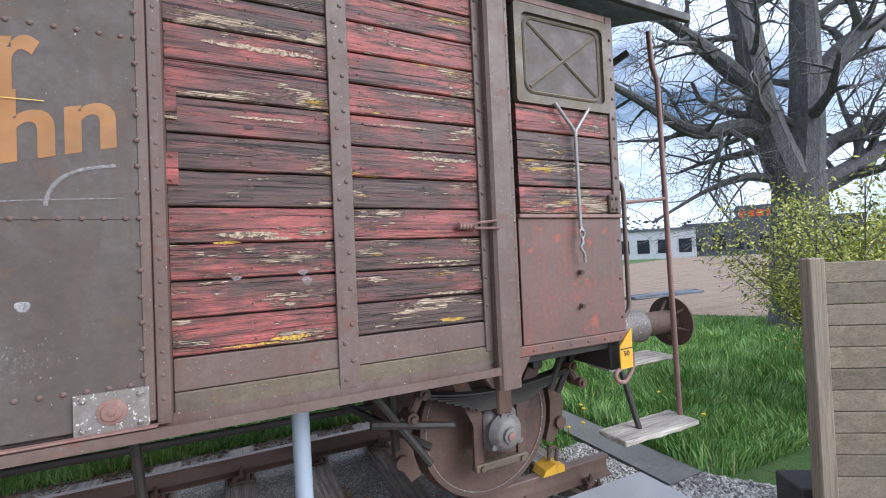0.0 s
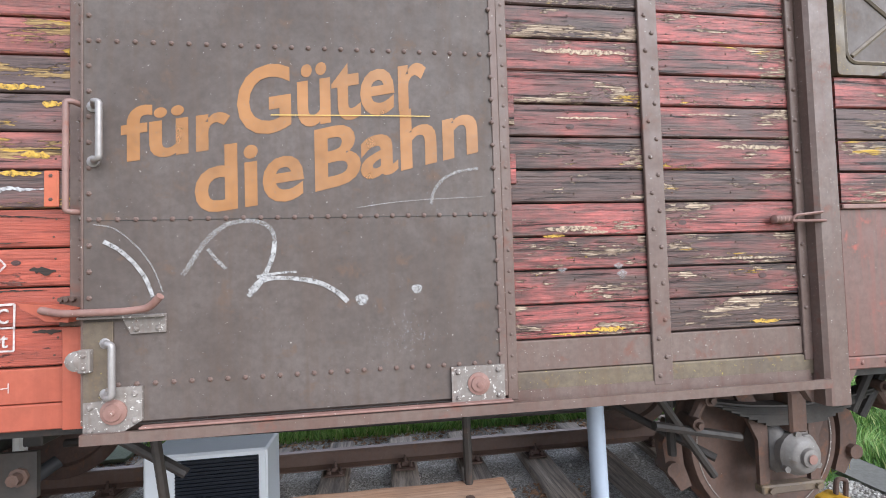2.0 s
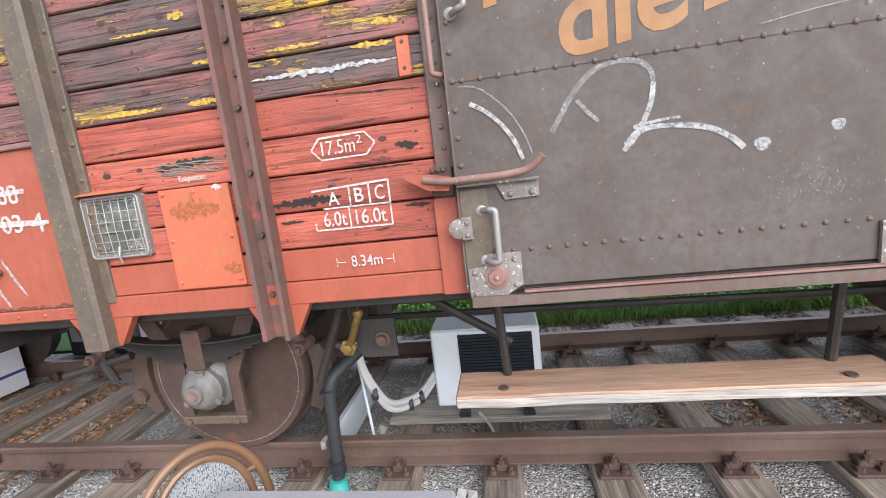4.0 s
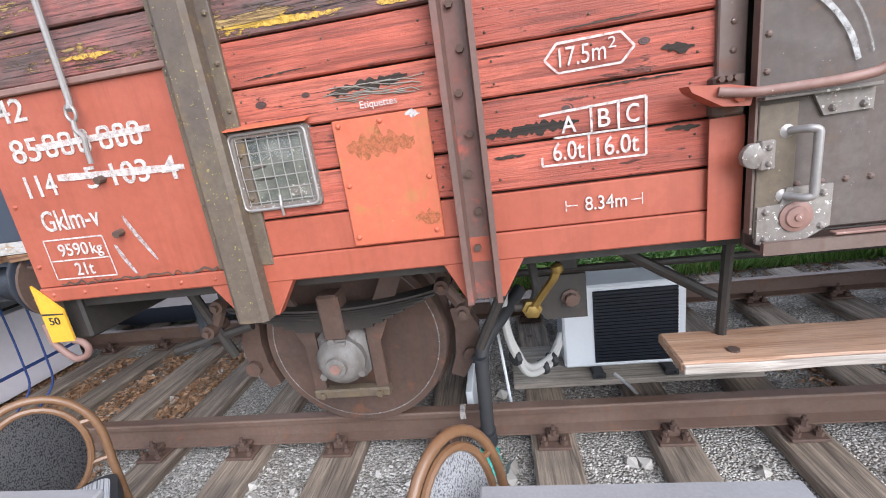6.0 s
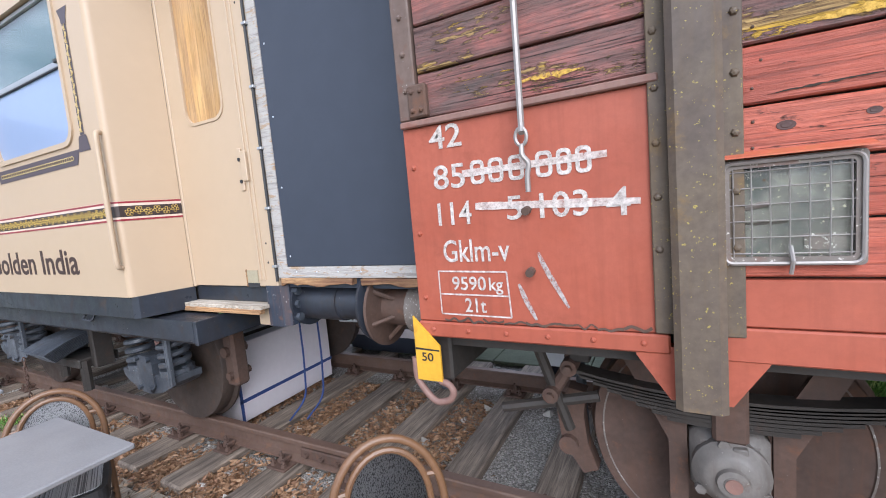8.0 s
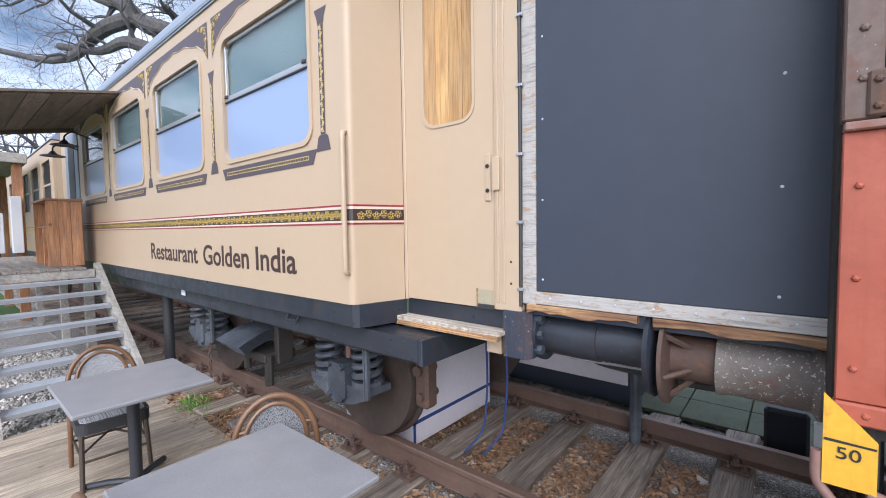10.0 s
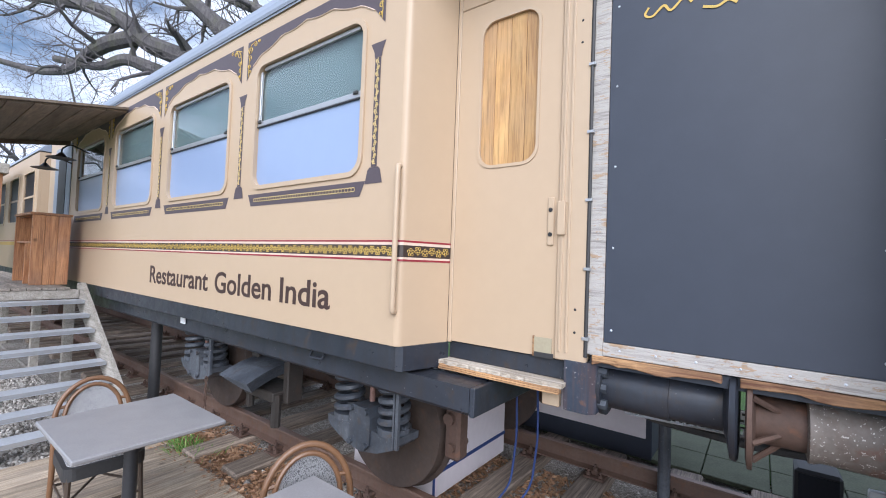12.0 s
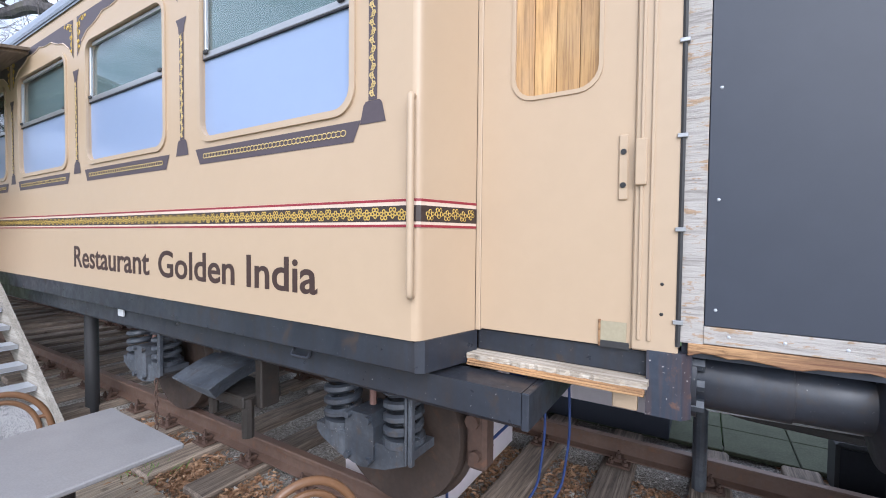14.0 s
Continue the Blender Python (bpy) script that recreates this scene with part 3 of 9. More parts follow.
def stroke(name, pts, w, y, material, parent, thick=0.002, label="", taper=False):
    """A painted brush stroke on a face that looks towards -y."""
    bm = B()
    pts = [Vector((p[0], 0, p[1])) for p in pts]
    sm = []
    for i in range(len(pts) - 1):
        p0, p1, p2, p3 = pts[max(i - 1, 0)], pts[i], pts[i + 1], pts[min(i + 2, len(pts) - 1)]
        for j in range(6):
            t = j / 6
            sm.append(0.5 * ((2 * p1) + (p2 - p0) * t + (2 * p0 - 5 * p1 + 4 * p2 - p3) * t * t + (3 * p1 - p0 - 3 * p2 + p3) * t ** 3))
    sm.append(pts[-1])
    L, R = [], []
    for i, p in enumerate(sm):
        d = (sm[min(i + 1, len(sm) - 1)] - sm[max(i - 1, 0)]).normalized()
        nrm = Vector((-d.z, 0, d.x))
        h = w / 2 * (0.85 + 0.3 * noise.noise(p * 9)) * ((0.35 + 0.65 * math.sin(math.pi * min(0.98, max(0.02, i / len(sm))))) if taper else 1)
        L.append(p + nrm * h)
        R.append(p - nrm * h)
    f = [bm.verts.new((p.x, y - thick, p.z)) for p in L + R[::-1]]
    n = len(L)
    for i in range(n - 1):
        bm.faces.new((f[i], f[i + 1], f[2 * n - 2 - i], f[2 * n - 1 - i]))
    bmesh.ops.recalc_face_normals(bm, faces=bm.faces[:])
    if bm.faces[0].normal.y > 0:
        bmesh.ops.reverse_faces(bm, faces=bm.faces[:])
    return part(name, bm, material, parent, label)


# ---- ground and track; the head of the rails is z = 0 ----
RAIL_Y, FAR_RAIL_Y, MID_Y = 2.585, 4.092, 3.338
GROUND, DECK_Z, SLEEPER_Z = -0.30, -0.20, -0.165

bm = B()
n = 60
for i in range(n + 1):
    for j in range(n + 1):
        u, v = (i / n * 2 - 1), (j / n * 2 - 1)
        bm.verts.new((2000 * u * abs(u) ** 2.5, 2000 * v * abs(v) ** 2.5, GROUND))
bm.verts.ensure_lookup_table()
for i in range(n):
    for j in range(n):
        q = i * (n + 1) + j
        bm.faces.new((bm.verts[q], bm.verts[q + n + 1], bm.verts[q + n + 2], bm.verts[q + 1]))
tagged(part("ground", bm, M["grass"]), "green spring grass ground with bare patches", "ground", kind="structure")

bm = B()
box(bm, (-60, 1.70, GROUND - 0.05), (2.0, 4.95, -0.235))
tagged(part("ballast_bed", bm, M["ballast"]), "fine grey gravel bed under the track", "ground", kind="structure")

bm = B()
box(bm, (-60, 5.0, GROUND - 0.05), (2.4, 60, -0.21))
tagged(part("lawn", bm, M["grass"]), "green lawn behind the track", "ground", kind="structure")
bm = B()
fq = [(9.0, 10.7), (13.5, 4.6), (18.0, -3.0), (110.0, 30.0), (72.0, 52.0), (41.0, 37.5)]
bm.faces.new([bm.verts.new((a, b, GROUND + 0.03)) for a, b in fq])
bm.faces[:][0].normal_update()
tagged(part("field", bm, M["field"]), "bare brown ploughed field beyond the grass", "ground", kind="structure")


def rail_section():
    """Half width and height of a flat-bottomed rail."""
    h = [(0.0625, -0.145), (0.0625, -0.135), (0.012, -0.118), (0.009, -0.042), (0.034, -0.034), (0.036, -0.008), (0.029, 0.0)]
    return [(a, b) for a, b in h] + [(-a, b) for a, b in h[::-1]]


def build_rail(y, x0, x1, label):
    top = thing("rail", (x0, y, -0.145), label, "rail", "rails of the track")
    bm = B()
    prism(bm, [(y + a, b) for a, b in rail_section()], "yz", x0, x1)
    part("rail_profile", bm, M["rail_steel"], top)
    bm = B()
    box(bm, (x0 + 0.01, y - 0.027, -0.002), (x1 - 0.002, y + 0.027, 0.0015))
    part("running_surface", bm, M["rail_top"], top, "worn brown rail head")
    return top


SLEEPER_X = [-3.66 + 0.597 * i for i in range(-60, 11)]
near_rail = build_rail(RAIL_Y, -40.0, 2.57, "rusty brown near rail bolted to the sleepers")
far_rail = build_rail(FAR_RAIL_Y, -40.0, 2.70, "rusty brown far rail in the shade of the wagon")
bm = B()
box(bm, (-5.93, RAIL_Y - 0.042, -0.115), (-5.37, RAIL_Y - 0.016, -0.045), 0.006)
for i in range(4):
    rod(bm, (-5.86 + 0.14 * i, RAIL_Y - 0.04, -0.08), (-5.86 + 0.14 * i, RAIL_Y - 0.07, -0.08), 0.016, 6)
part("fishplate", bm, M["rust"], near_rail)

sleepers = []
rs = random.Random(5)
for i, x in enumerate(SLEEPER_X):
    if x < -26:
        continue
    w = 0.24 + rs.uniform(-0.015, 0.015)
    y0, y1 = 2.02 + rs.uniform(-0.06, 0.06), 4.66 + rs.uniform(-0.05, 0.05)
    bm = B()
    box(bm, (-w / 2, y0 - MID_Y, -0.16), (w / 2, y1 - MID_Y, 0.0), 0.014)
    bmesh.ops.subdivide_edges(bm, edges=[e for e in bm.edges if e.calc_length() > 1.0], cuts=7)
    for v in bm.verts:
        v.co += Vector((noise.noise(v.co * 3 + Vector((x, 0, 0))), 0, noise.noise(v.co * 4 + Vector((0, x, 0))))) * 0.010
    s = put_mesh("sleeper", bpy.data.meshes.new("sleeper"), None, None, (x, MID_Y, SLEEPER_Z))
    bm.to_mesh(s.data)
    bm.free()
    s.data.materials.append(M["sleeper"])
    s.rotation_euler.z = radians(rs.uniform(-0.7, 0.7))
    tagged(s, "weathered brown timber sleeper, cracked, lying in gravel", "sleeper", "sleepers of the track")

# rail clamps: base plate, two bolts and a clip on each side of the rail foot
clamp_me = []
for side in (-1, 1):
    bm = B()
    y = side * 0.115
    box(bm, (-0.085, min(0, side * 0.17), -0.021), (0.085, max(0, side * 0.17), -0.004), 0.004)
    box(bm, (-0.035, min(side * 0.045, side * 0.12), -0.005), (0.035, max(side * 0.045, side * 0.12), 0.035), 0.008)
    for dx in (-0.05, 0.05):
        rod(bm, (dx, y + side * 0.02, -0.005), (dx, y + side * 0.02, 0.022), 0.021, 6)
        rod(bm, (dx, y + side * 0.02, 0.02), (dx, y + side * 0.02, 0.045), 0.011, 6)
    rod(bm, (0, y - side * 0.01, 0.03), (0, y - side * 0.01, 0.062), 0.019, 6)
    rod(bm, (0, y - side * 0.01, 0.06), (0, y - side * 0.01, 0.085), 0.010, 6)
    me = bpy.data.meshes.new("rail_clamp")
    bm.to_mesh(me)
    bm.free()
    me.materials.append(M["rust"])
    clamp_me.append(me)
for rail, y in ((near_rail, RAIL_Y), (far_rail, FAR_RAIL_Y)):
    for x in SLEEPER_X:
        if x > -16:
            for me in clamp_me:
                put_mesh("rail_clamp", me, None, rail, (x, y, -0.142))


# ---- the freight wagon ----
WX0, WX1, WY0, WY1 = -4.475, 2.172, 1.951, 4.725
SILL, BEAM, ROOF_Z = 1.045, 1.275, 3.16
ROWS_Z = [BEAM + 0.1478 * i for i in range(13)]
wagon = thing("freight_wagon", (-1.13, MID_Y, 0.0), "old two-axle freight wagon, peeling red and brown boards", "freight wagon")
rw = random.Random(11)


def plank(x0, x1, z0, z1, material, y=WY0, depth=0.035, label=""):
    """One board with worn edges and a slight cup, its joints open."""
    cx, cz = (x0 + x1) / 2, (z0 + z1) / 2
    hx, hz = (x1 - x0) / 2, (z1 - z0) / 2
    bm = B()
    nx = max(2, int((x1 - x0) / 0.09))
    seed = rw.random() * 90
    gap = 0.0036
    prof = [(-hz + gap, depth), (-hz + gap, 0.006), (-hz + gap + 0.005, 0.0), (-hz * 0.35, -0.001), (hz * 0.35, -0.001), (hz - gap - 0.005, 0.0), (hz - gap, 0.006), (hz - gap, depth)]
    cols = []
    for i in range(nx + 1):
        x = -hx + 2 * hx * i / nx
        wob = noise.noise(Vector((x * 3.5 + seed, seed, 0))) * 0.0026
        ed = noise.noise(Vector((x * 11 + seed, 3.1, seed))) * 0.0024
        cols.append([bm.verts.new((x, yy + (wob if yy < 0.01 else 0), z + (ed if j in (1, 2) else (-ed if j in (5, 6) else 0)))) for j, (z, yy) in enumerate(prof)])
    for a, b in zip(cols, cols[1:]):
        for j in range(len(prof) - 1):
            bm.faces.new((a[j], b[j], b[j + 1], a[j + 1]))
    bm.faces.new(cols[0])
    bm.faces.new(cols[-1][::-1])
    return part("plank", bm, material, wagon, label, (cx, y + rw.uniform(-0.0015, 0.0015), cz))


def boards(x0, x1, rows, material):
    for a, b in rows:
        m = material((a + b) / 2) if callable(material) else material
        plank(x0, x1, a, b, m)


pairs = list(zip(ROWS_Z, ROWS_Z[1:]))
# boards beside the door, weathered on one side, repainted low down on the other
boards(-0.260, 0.375, pairs, M["plank_brown"])
boards(0.462, 1.19, pairs, M["plank_brown"])
boards(-2.65, -1.965, pairs, lambda z: M["plank_red"] if z < 1.86 else M["plank_yellow"])
boards(-3.50, -2.745, pairs, lambda z: M["plank_red"] if z < 1.80 else M["plank_yellow"])
# boards under the hatches of the end bays
hatch_rows = [(1.845 + 0.158 * i, 1.845 + 0.158 * (i + 1)) for i in range(4)]
boards(1.405, 2.105, hatch_rows, M["plank_brown"])
boards(-4.39, -3.635, hatch_rows, M["plank_yellow"])

# inner lining, closing the body behind the boards
for nm, lo, hi in (("front_lining", (WX0 + 0.03, WY0 + 0.037, SILL), (WX1 - 0.03, WY0 + 0.060, 3.10)), ("back_wall", (WX0, WY1 - 0.06, SILL), (WX1, WY1, 3.10)),
                   ("end_wall", (WX0, WY0 + 0.062, SILL), (WX0 + 0.05, WY1 - 0.062, 3.10)), ("end_wall", (WX1 - 0.05, WY0 + 0.062, SILL), (WX1, WY1 - 0.062, 3.10)),
                   ("floor", (WX0 + 0.02, WY0 + 0.06, 1.00), (WX1 - 0.02, WY1 - 0.06, 1.06))):
    bm = B()
    box(bm, lo, hi)
    part(nm, bm, M["dark_steel"] if nm != "back_wall" else M["plank_brown"], wagon)

# bottom beams: lower board and sill plate
for nm, x0, x1, mt in (("sill_beam", -0.26, 1.20, M["steel_moss"]), ("sill_beam", -3.50, -1.90, M["steel_red"])):
    bm = B()
    box(bm, (x0, WY0 - 0.006, 1.143), (x1, WY0 + 0.036, BEAM - 0.004), 0.004)
    part(nm, bm, M["steel_brown"] if mt is M["steel_moss"] else mt, wagon)
    bm = B()
    box(bm, (x0, WY0 - 0.012, SILL), (x1, WY0 + 0.036, 1.140), 0.005)
    part(nm, bm, mt, wagon)
# end-bay plates
for x0, x1, mt, s in ((1.325, WX1, M["steel_primer"], 1), (WX0, -3.63, M["steel_red"], -1)):
    e0, e1 = (x0 + 0.06, x1 - 0.004) if s > 0 else (x0 + 0.004, x1 - 0.01)
    bm = B()
    box(bm, (e0, WY0 - 0.004, 1.112), (e1, WY0 + 0.034, 1.820), 0.003)
    part("end_panel", bm, mt, wagon)
    bm = B()
    box(bm, (x0, WY0 - 0.014, 1.052), (x1, WY0 + 0.034, 1.110), 0.006)
    part("end_sill", bm, mt, wagon)
    bm = B()
    box(bm, (e0, WY0 - 0.022, 1.820), (e1, WY0 + 0.030, 1.843), 0.004)
    part("drip_strip", bm, M["handle_rust"], wagon)
    bm = B()
    c0, c1 = (x1 - 0.062, x1) if s > 0 else (x0, x0 + 0.075)
    box(bm, (c0, WY0 - 0.012, 1.846), (c1, WY0 + 0.05, 3.10), 0.005)
    for j in range(9):
        rivet(bm, (c0 + c1) / 2, WY0 - 0.012, 1.95 + 0.125 * j, 0.012, 0.01)
    part("corner_post", bm, M["steel_brown"], wagon)
    for j in range(3):
        bm = B()
        rivet(bm, (c0 + c1) / 2, WY0 - 0.004, 1.20 + 0.24 * j, 0.011, 0.010)
        part("bolt", bm, mt, wagon)
    for j in range(6):
        bm = B()
        rivet(bm, e0 + 0.06 + (e1 - e0 - 0.12) * j / 5, WY0 - 0.014, 1.082, 0.010, 0.006)
        part("bolt", bm, mt, wagon)
    for z in (1.50, 1.30):
        bm = B()
        rod(bm, (0.5 * (e0 + e1) + 0.03, WY0, z), (0.5 * (e0 + e1) + 0.03, WY0 - 0.035, z - 0.005), 0.014, 8)
        part("stud", bm, M["rust"], wagon)
    bm = B()
    b0 = c0 - 0.045 if s > 0 else c1 - 0.03
    box(bm, (b0, WY0 - 0.022, 1.850), (b0 + 0.075, WY0 + 0.01, 1.965), 0.006)
    for dx, dz in ((0.02, 0.025), (0.055, 0.025), (0.02, 0.09), (0.055, 0.09)):
        rivet(bm, b0 + dx, WY0 - 0.022, 1.85 + dz, 0.011, 0.010)
    part("hinge_bracket", bm, M["rust"], wagon)
    # hatch with pressed cross and its hanging bar
    h0, h1 = (1.43, 2.105) if s > 0 else (-4.385, -3.65)
    hz0, hz1 = 2.497, 3.03
    bm = B()
    frame_xz(bm, round_rect(h0 - 0.02, hz0 - 0.02, h1 + 0.01, hz1 + 0.02, 0.02), round_rect(h0 + 0.03, hz0 + 0.03, h1 - 0.03, hz1 - 0.03, 0.04), WY0 - 0.016, WY0 + 0.03)
    hatch = part("hatch", bm, M["steel_moss"], wagon, "hinged steel hatch with a pressed cross")
    bm = B()
    box(bm, (h0 + 0.02, WY0 + 0.002, hz0 + 0.02), (h1 - 0.02, WY0 + 0.02, hz1 - 0.02))
    part("hatch_leaf", bm, M["door_paint"], hatch)
    bm = B()
    rr = round_rect(h0 + 0.055, hz0 + 0.05, h1 - 0.055, hz1 - 0.05, 0.06)
    tube(bm, [(a, WY0 + 0.003, b) for a, b in rr], 0.011, 6, True)
    tube(bm, [(h0 + 0.085, WY0 + 0.003, hz0 + 0.08), (h1 - 0.085, WY0 + 0.003, hz1 - 0.08)], 0.012, 6)
    tube(bm, [(h1 - 0.085, WY0 + 0.0035, hz0 + 0.08), (h0 + 0.085, WY0 + 0.0035, hz1 - 0.08)], 0.012, 6)
    part("pressed_cross", bm, M["steel_moss"], hatch, smooth=True)
    bx = 1.80 if s > 0 else -4.018
    bm = B()
    tube(bm, bend([(bx - 0.14, WY0 - 0.03, 2.49), (bx, WY0 - 0.035, 2.33), (bx, WY0 - 0.04, 1.76), (bx + 0.004, WY0 - 0.055, 1.735)], 0.03), 0.0105, 8)
    tube(bm, bend([(bx + 0.12, WY0 - 0.03, 2.48), (bx + 0.005, WY0 - 0.035, 2.335), (bx + 0.002, WY0 - 0.036, 2.30)], 0.02), 0.0105, 8)
    part("hanging_bar", bm, M["handle_grey"], hatch, "bare grey forked bar", smooth=True)
    bm = B()
    tube(bm, [(bx + 0.018 * math.cos(a), WY0 - 0.05, 1.725 + 0.027 * math.sin(a)) for a in (2 * math.pi * i / 12 for i in range(12))], 0.006, 6, True)
    tube(bm, bend([(bx, WY0 - 0.05, 1.70), (bx, WY0 - 0.055, 1.668), (bx - 0.02 * s, WY0 - 0.05, 1.645), (bx + 0.012, WY0 - 0.05, 1.605), (bx + 0.012, WY0 - 0.05, 1.555)], 0.012), 0.0085, 8)
    part("hook", bm, M["handle_grey"], hatch, smooth=True)
    # beam above the hatch
    bm = B()
    box(bm, (h0 - 0.03, WY0 - 0.012, 3.055), (h1 + 0.005, WY0 + 0.03, 3.10), 0.005)
    part("top_beam", bm, M["handle_rust"], wagon)


def big_post(x0, x1, mt, foot=0.915, y=1.878):
    """A channel post with turned-back flanges, standing on a gusset."""
    bm = B()
    c = (x0 + x1) / 2
    prism(bm, [(x0 + 0.018, y), (x1 - 0.018, y), (x1, y + 0.014), (x1, WY0), (x0, WY0), (x0, y + 0.014)], "xy", foot, 3.12)
    post = part("post", bm, mt, wagon)
    return post


for x0, x1, mt, gm in ((1.182, 1.318, M["steel_brown"], M["steel_brown"]), (-3.622, -3.497, M["steel_moss"], M["steel_red"])):
    big_post(x0, x1, mt)
    bm = B()
    prism(bm, [(x0 - 0.10, SILL + 0.03), (x0 - 0.10, SILL), (x0 - 0.012, 0.915), (x1 + 0.015, 0.915), (x1 + 0.10, SILL), (x1 + 0.10, SILL + 0.03)], "xz", WY0 - 0.008, WY0 + 0.03)
    part("gusset", bm, gm, wagon)
    bm = B()
    for side, xx in ((0, x0 - 0.022), (1, x1 + 0.022)):
        box(bm, (xx - 0.024, WY0 - 0.017, 1.115), (xx + 0.024, WY0 + 0.002, 3.10), 0.003)
        for j in range(13):
            rivet(bm, xx + (-0.006 if side == 0 else 0.006), WY0 - 0.017, 1.36 + 0.1478 * j, 0.012, 0.009)
    part("post_flange", bm, mt, wagon)
# open channel post of the repainted bay
bm = B()
prism(bm, [(-2.758, 1.885), (-2.738, 1.885), (-2.730, 1.940), (-2.664, 1.940), (-2.656, 1.885), (-2.638, 1.885), (-2.640, WY0 + 0.002), (-2.756, WY0 + 0.002)], "xy", 0.912, 3.12)
ch = part("post", bm, M["steel_primer"], wagon)
for j in range(16):
    bm = B()
    rod(bm, (-2.70 + (0.012 if j % 2 else -0.006), 1.941, 1.10 + 0.125 * j), (-2.70 + (0.012 if j % 2 else -0.006), 1.926, 1.10 + 0.125 * j), 0.013, 6)
    part("bolt", bm, M["rust"], ch)
bm = B()
prism(bm, [(-2.83, SILL + 0.03), (-2.83, SILL), (-2.765, 0.912), (-2.63, 0.912), (-2.555, SILL), (-2.555, SILL + 0.03)], "xz", WY0 - 0.008, WY0 + 0.03)
part("gusset", bm, M["steel_red"], wagon)
# flat strap of the weathered bay
bm = B()
box(bm, (0.372, WY0 - 0.018, 1.050), (0.465, WY0 - 0.002, 3.12), 0.003)
for j in range(25):
    rivet(bm, 0.402 + (0.034 if j % 2 else 0.0), WY0 - 0.018, 1.09 + 0.0815 * j, 0.012, 0.007)
part("strap", bm, M["steel_brown"], wagon)
for z in (2.28, 2.02):
    bm = B()
    box(bm, (-0.275, WY0 - 0.008, z - 0.068), (-0.222, WY0 + 0.002, z + 0.062), 0.002)
    rivet(bm, -0.248, WY0 - 0.008, z - 0.05, 0.008, 0.006)
    rivet(bm, -0.248, WY0 - 0.008, z + 0.045, 0.008, 0.006)
    part("small_strap", bm, M["plank_brown"], wagon)
# spring latch beside the post
bm = B()
tube(bm, bend([(1.20, 1.87, 1.80), (1.09, 1.90, 1.79), (1.08, 1.91, 1.765), (1.21, 1.865, 1.76)], 0.015), 0.007, 6)
lathe(bm, (0.99, 1.925, 1.775), (1, 0, 0), [(0, 0.004)] + [(0.012 + 0.010 * i, 0.016 if i % 2 else 0.021) for i in range(10)] + [(0.12, 0.004)], 10)
part("spring_latch", bm, M["handle_rust"], wagon, smooth=True)

# sliding steel door
DX0, DX1, DY, DZ0, DZ1 = -1.886, -0.338, 1.878, 1.070, 3.06
bm = B()
box(bm, (DX0, DY, DZ0), (DX1, DY + 0.030, DZ1), 0.004)
door = part("sliding_door", bm, M["door_paint"], wagon, "grey brown riveted steel sliding door")
bm = B()
box(bm, (DX0 - 0.004, DY - 0.004, DZ0), (DX0 + 0.004, DY + 0.028, DZ1), 0.001)
part("door_edge", bm, M["steel_brown"], door)
bm = B()
box(bm, (DX1 - 0.004, DY - 0.005, DZ0), (DX1 + 0.028, DY + 0.028, DZ1), 0.003)
part("door_edge", bm, M["steel_brown"], door)
bm = B()
rivet(bm, 0, 0, 0)
rivet_me = bpy.data.meshes.new("rivet")
bm.to_mesh(rivet_me)
bm.free()
rivet_me.materials.append(M["steel_brown"])
for j in range(24):
    for z in (2.482, 1.812, 1.208, 3.01):
        put_mesh("rivet", rivet_me, None, door, (DX0 + 0.055 + (DX1 - DX0 - 0.10) * j / 23, DY, z))
for j in range(19):
    put_mesh("rivet", rivet_me, None, door, (DX0 + 0.022, DY, 1.24 + 0.0955 * j))
    put_mesh("rivet", rivet_me, None, door, (DX1 - 0.004, DY - 0.005, 1.24 + 0.0955 * j))
for z in (2.96, 1.81, 1.065):
    bm = B()
    box(bm, (DX0 + 0.03, DY - 0.0015, z - 0.0022), (DX1 - 0.03, DY + 0.002, z + 0.0002))
    part("sheet_seam", bm, M["dark_steel"], door)


def bow_handle(x, z0, z1, y, out, r, mt, nm="handle", dx=0.05):
    bm = B()
    tube(bm, bend([(x - dx, y, z1), (x - dx * 0.4, y - out * 0.9, z1 + 0.004), (x, y - out, z1), (x, y - out, z0), (x - dx * 0.4, y - out * 0.9, z0 - 0.004), (x - dx, y, z0)], 0.03), r, 10)
    for z in (z0, z1):
        lathe(bm, (x - dx, y, z), (0, -1, 0), [(0, 0.022), (0.006, 0.022), (0.010, 0.012), (0.014, 0.003)], 10)
    return part(nm, bm, mt, door, smooth=True)


bow_handle(-1.797, 2.028, 2.232, DY, 0.055, 0.0115, M["handle_grey"])
bow_handle(-1.757, 1.180, 1.362, DY, 0.055, 0.0115, M["handle_grey"])
bow_handle(-1.928, 1.845, 2.243, DY + 0.05, 0.07, 0.0105, M["handle_rust"], dx=-0.04)
bm = B()
box(bm, (DX0 + 0.005, DY - 0.007, 1.055), (DX0 + 0.105, DY - 0.001, 1.44), 0.002)
part("latch_plate", bm, M["steel_moss"], door)
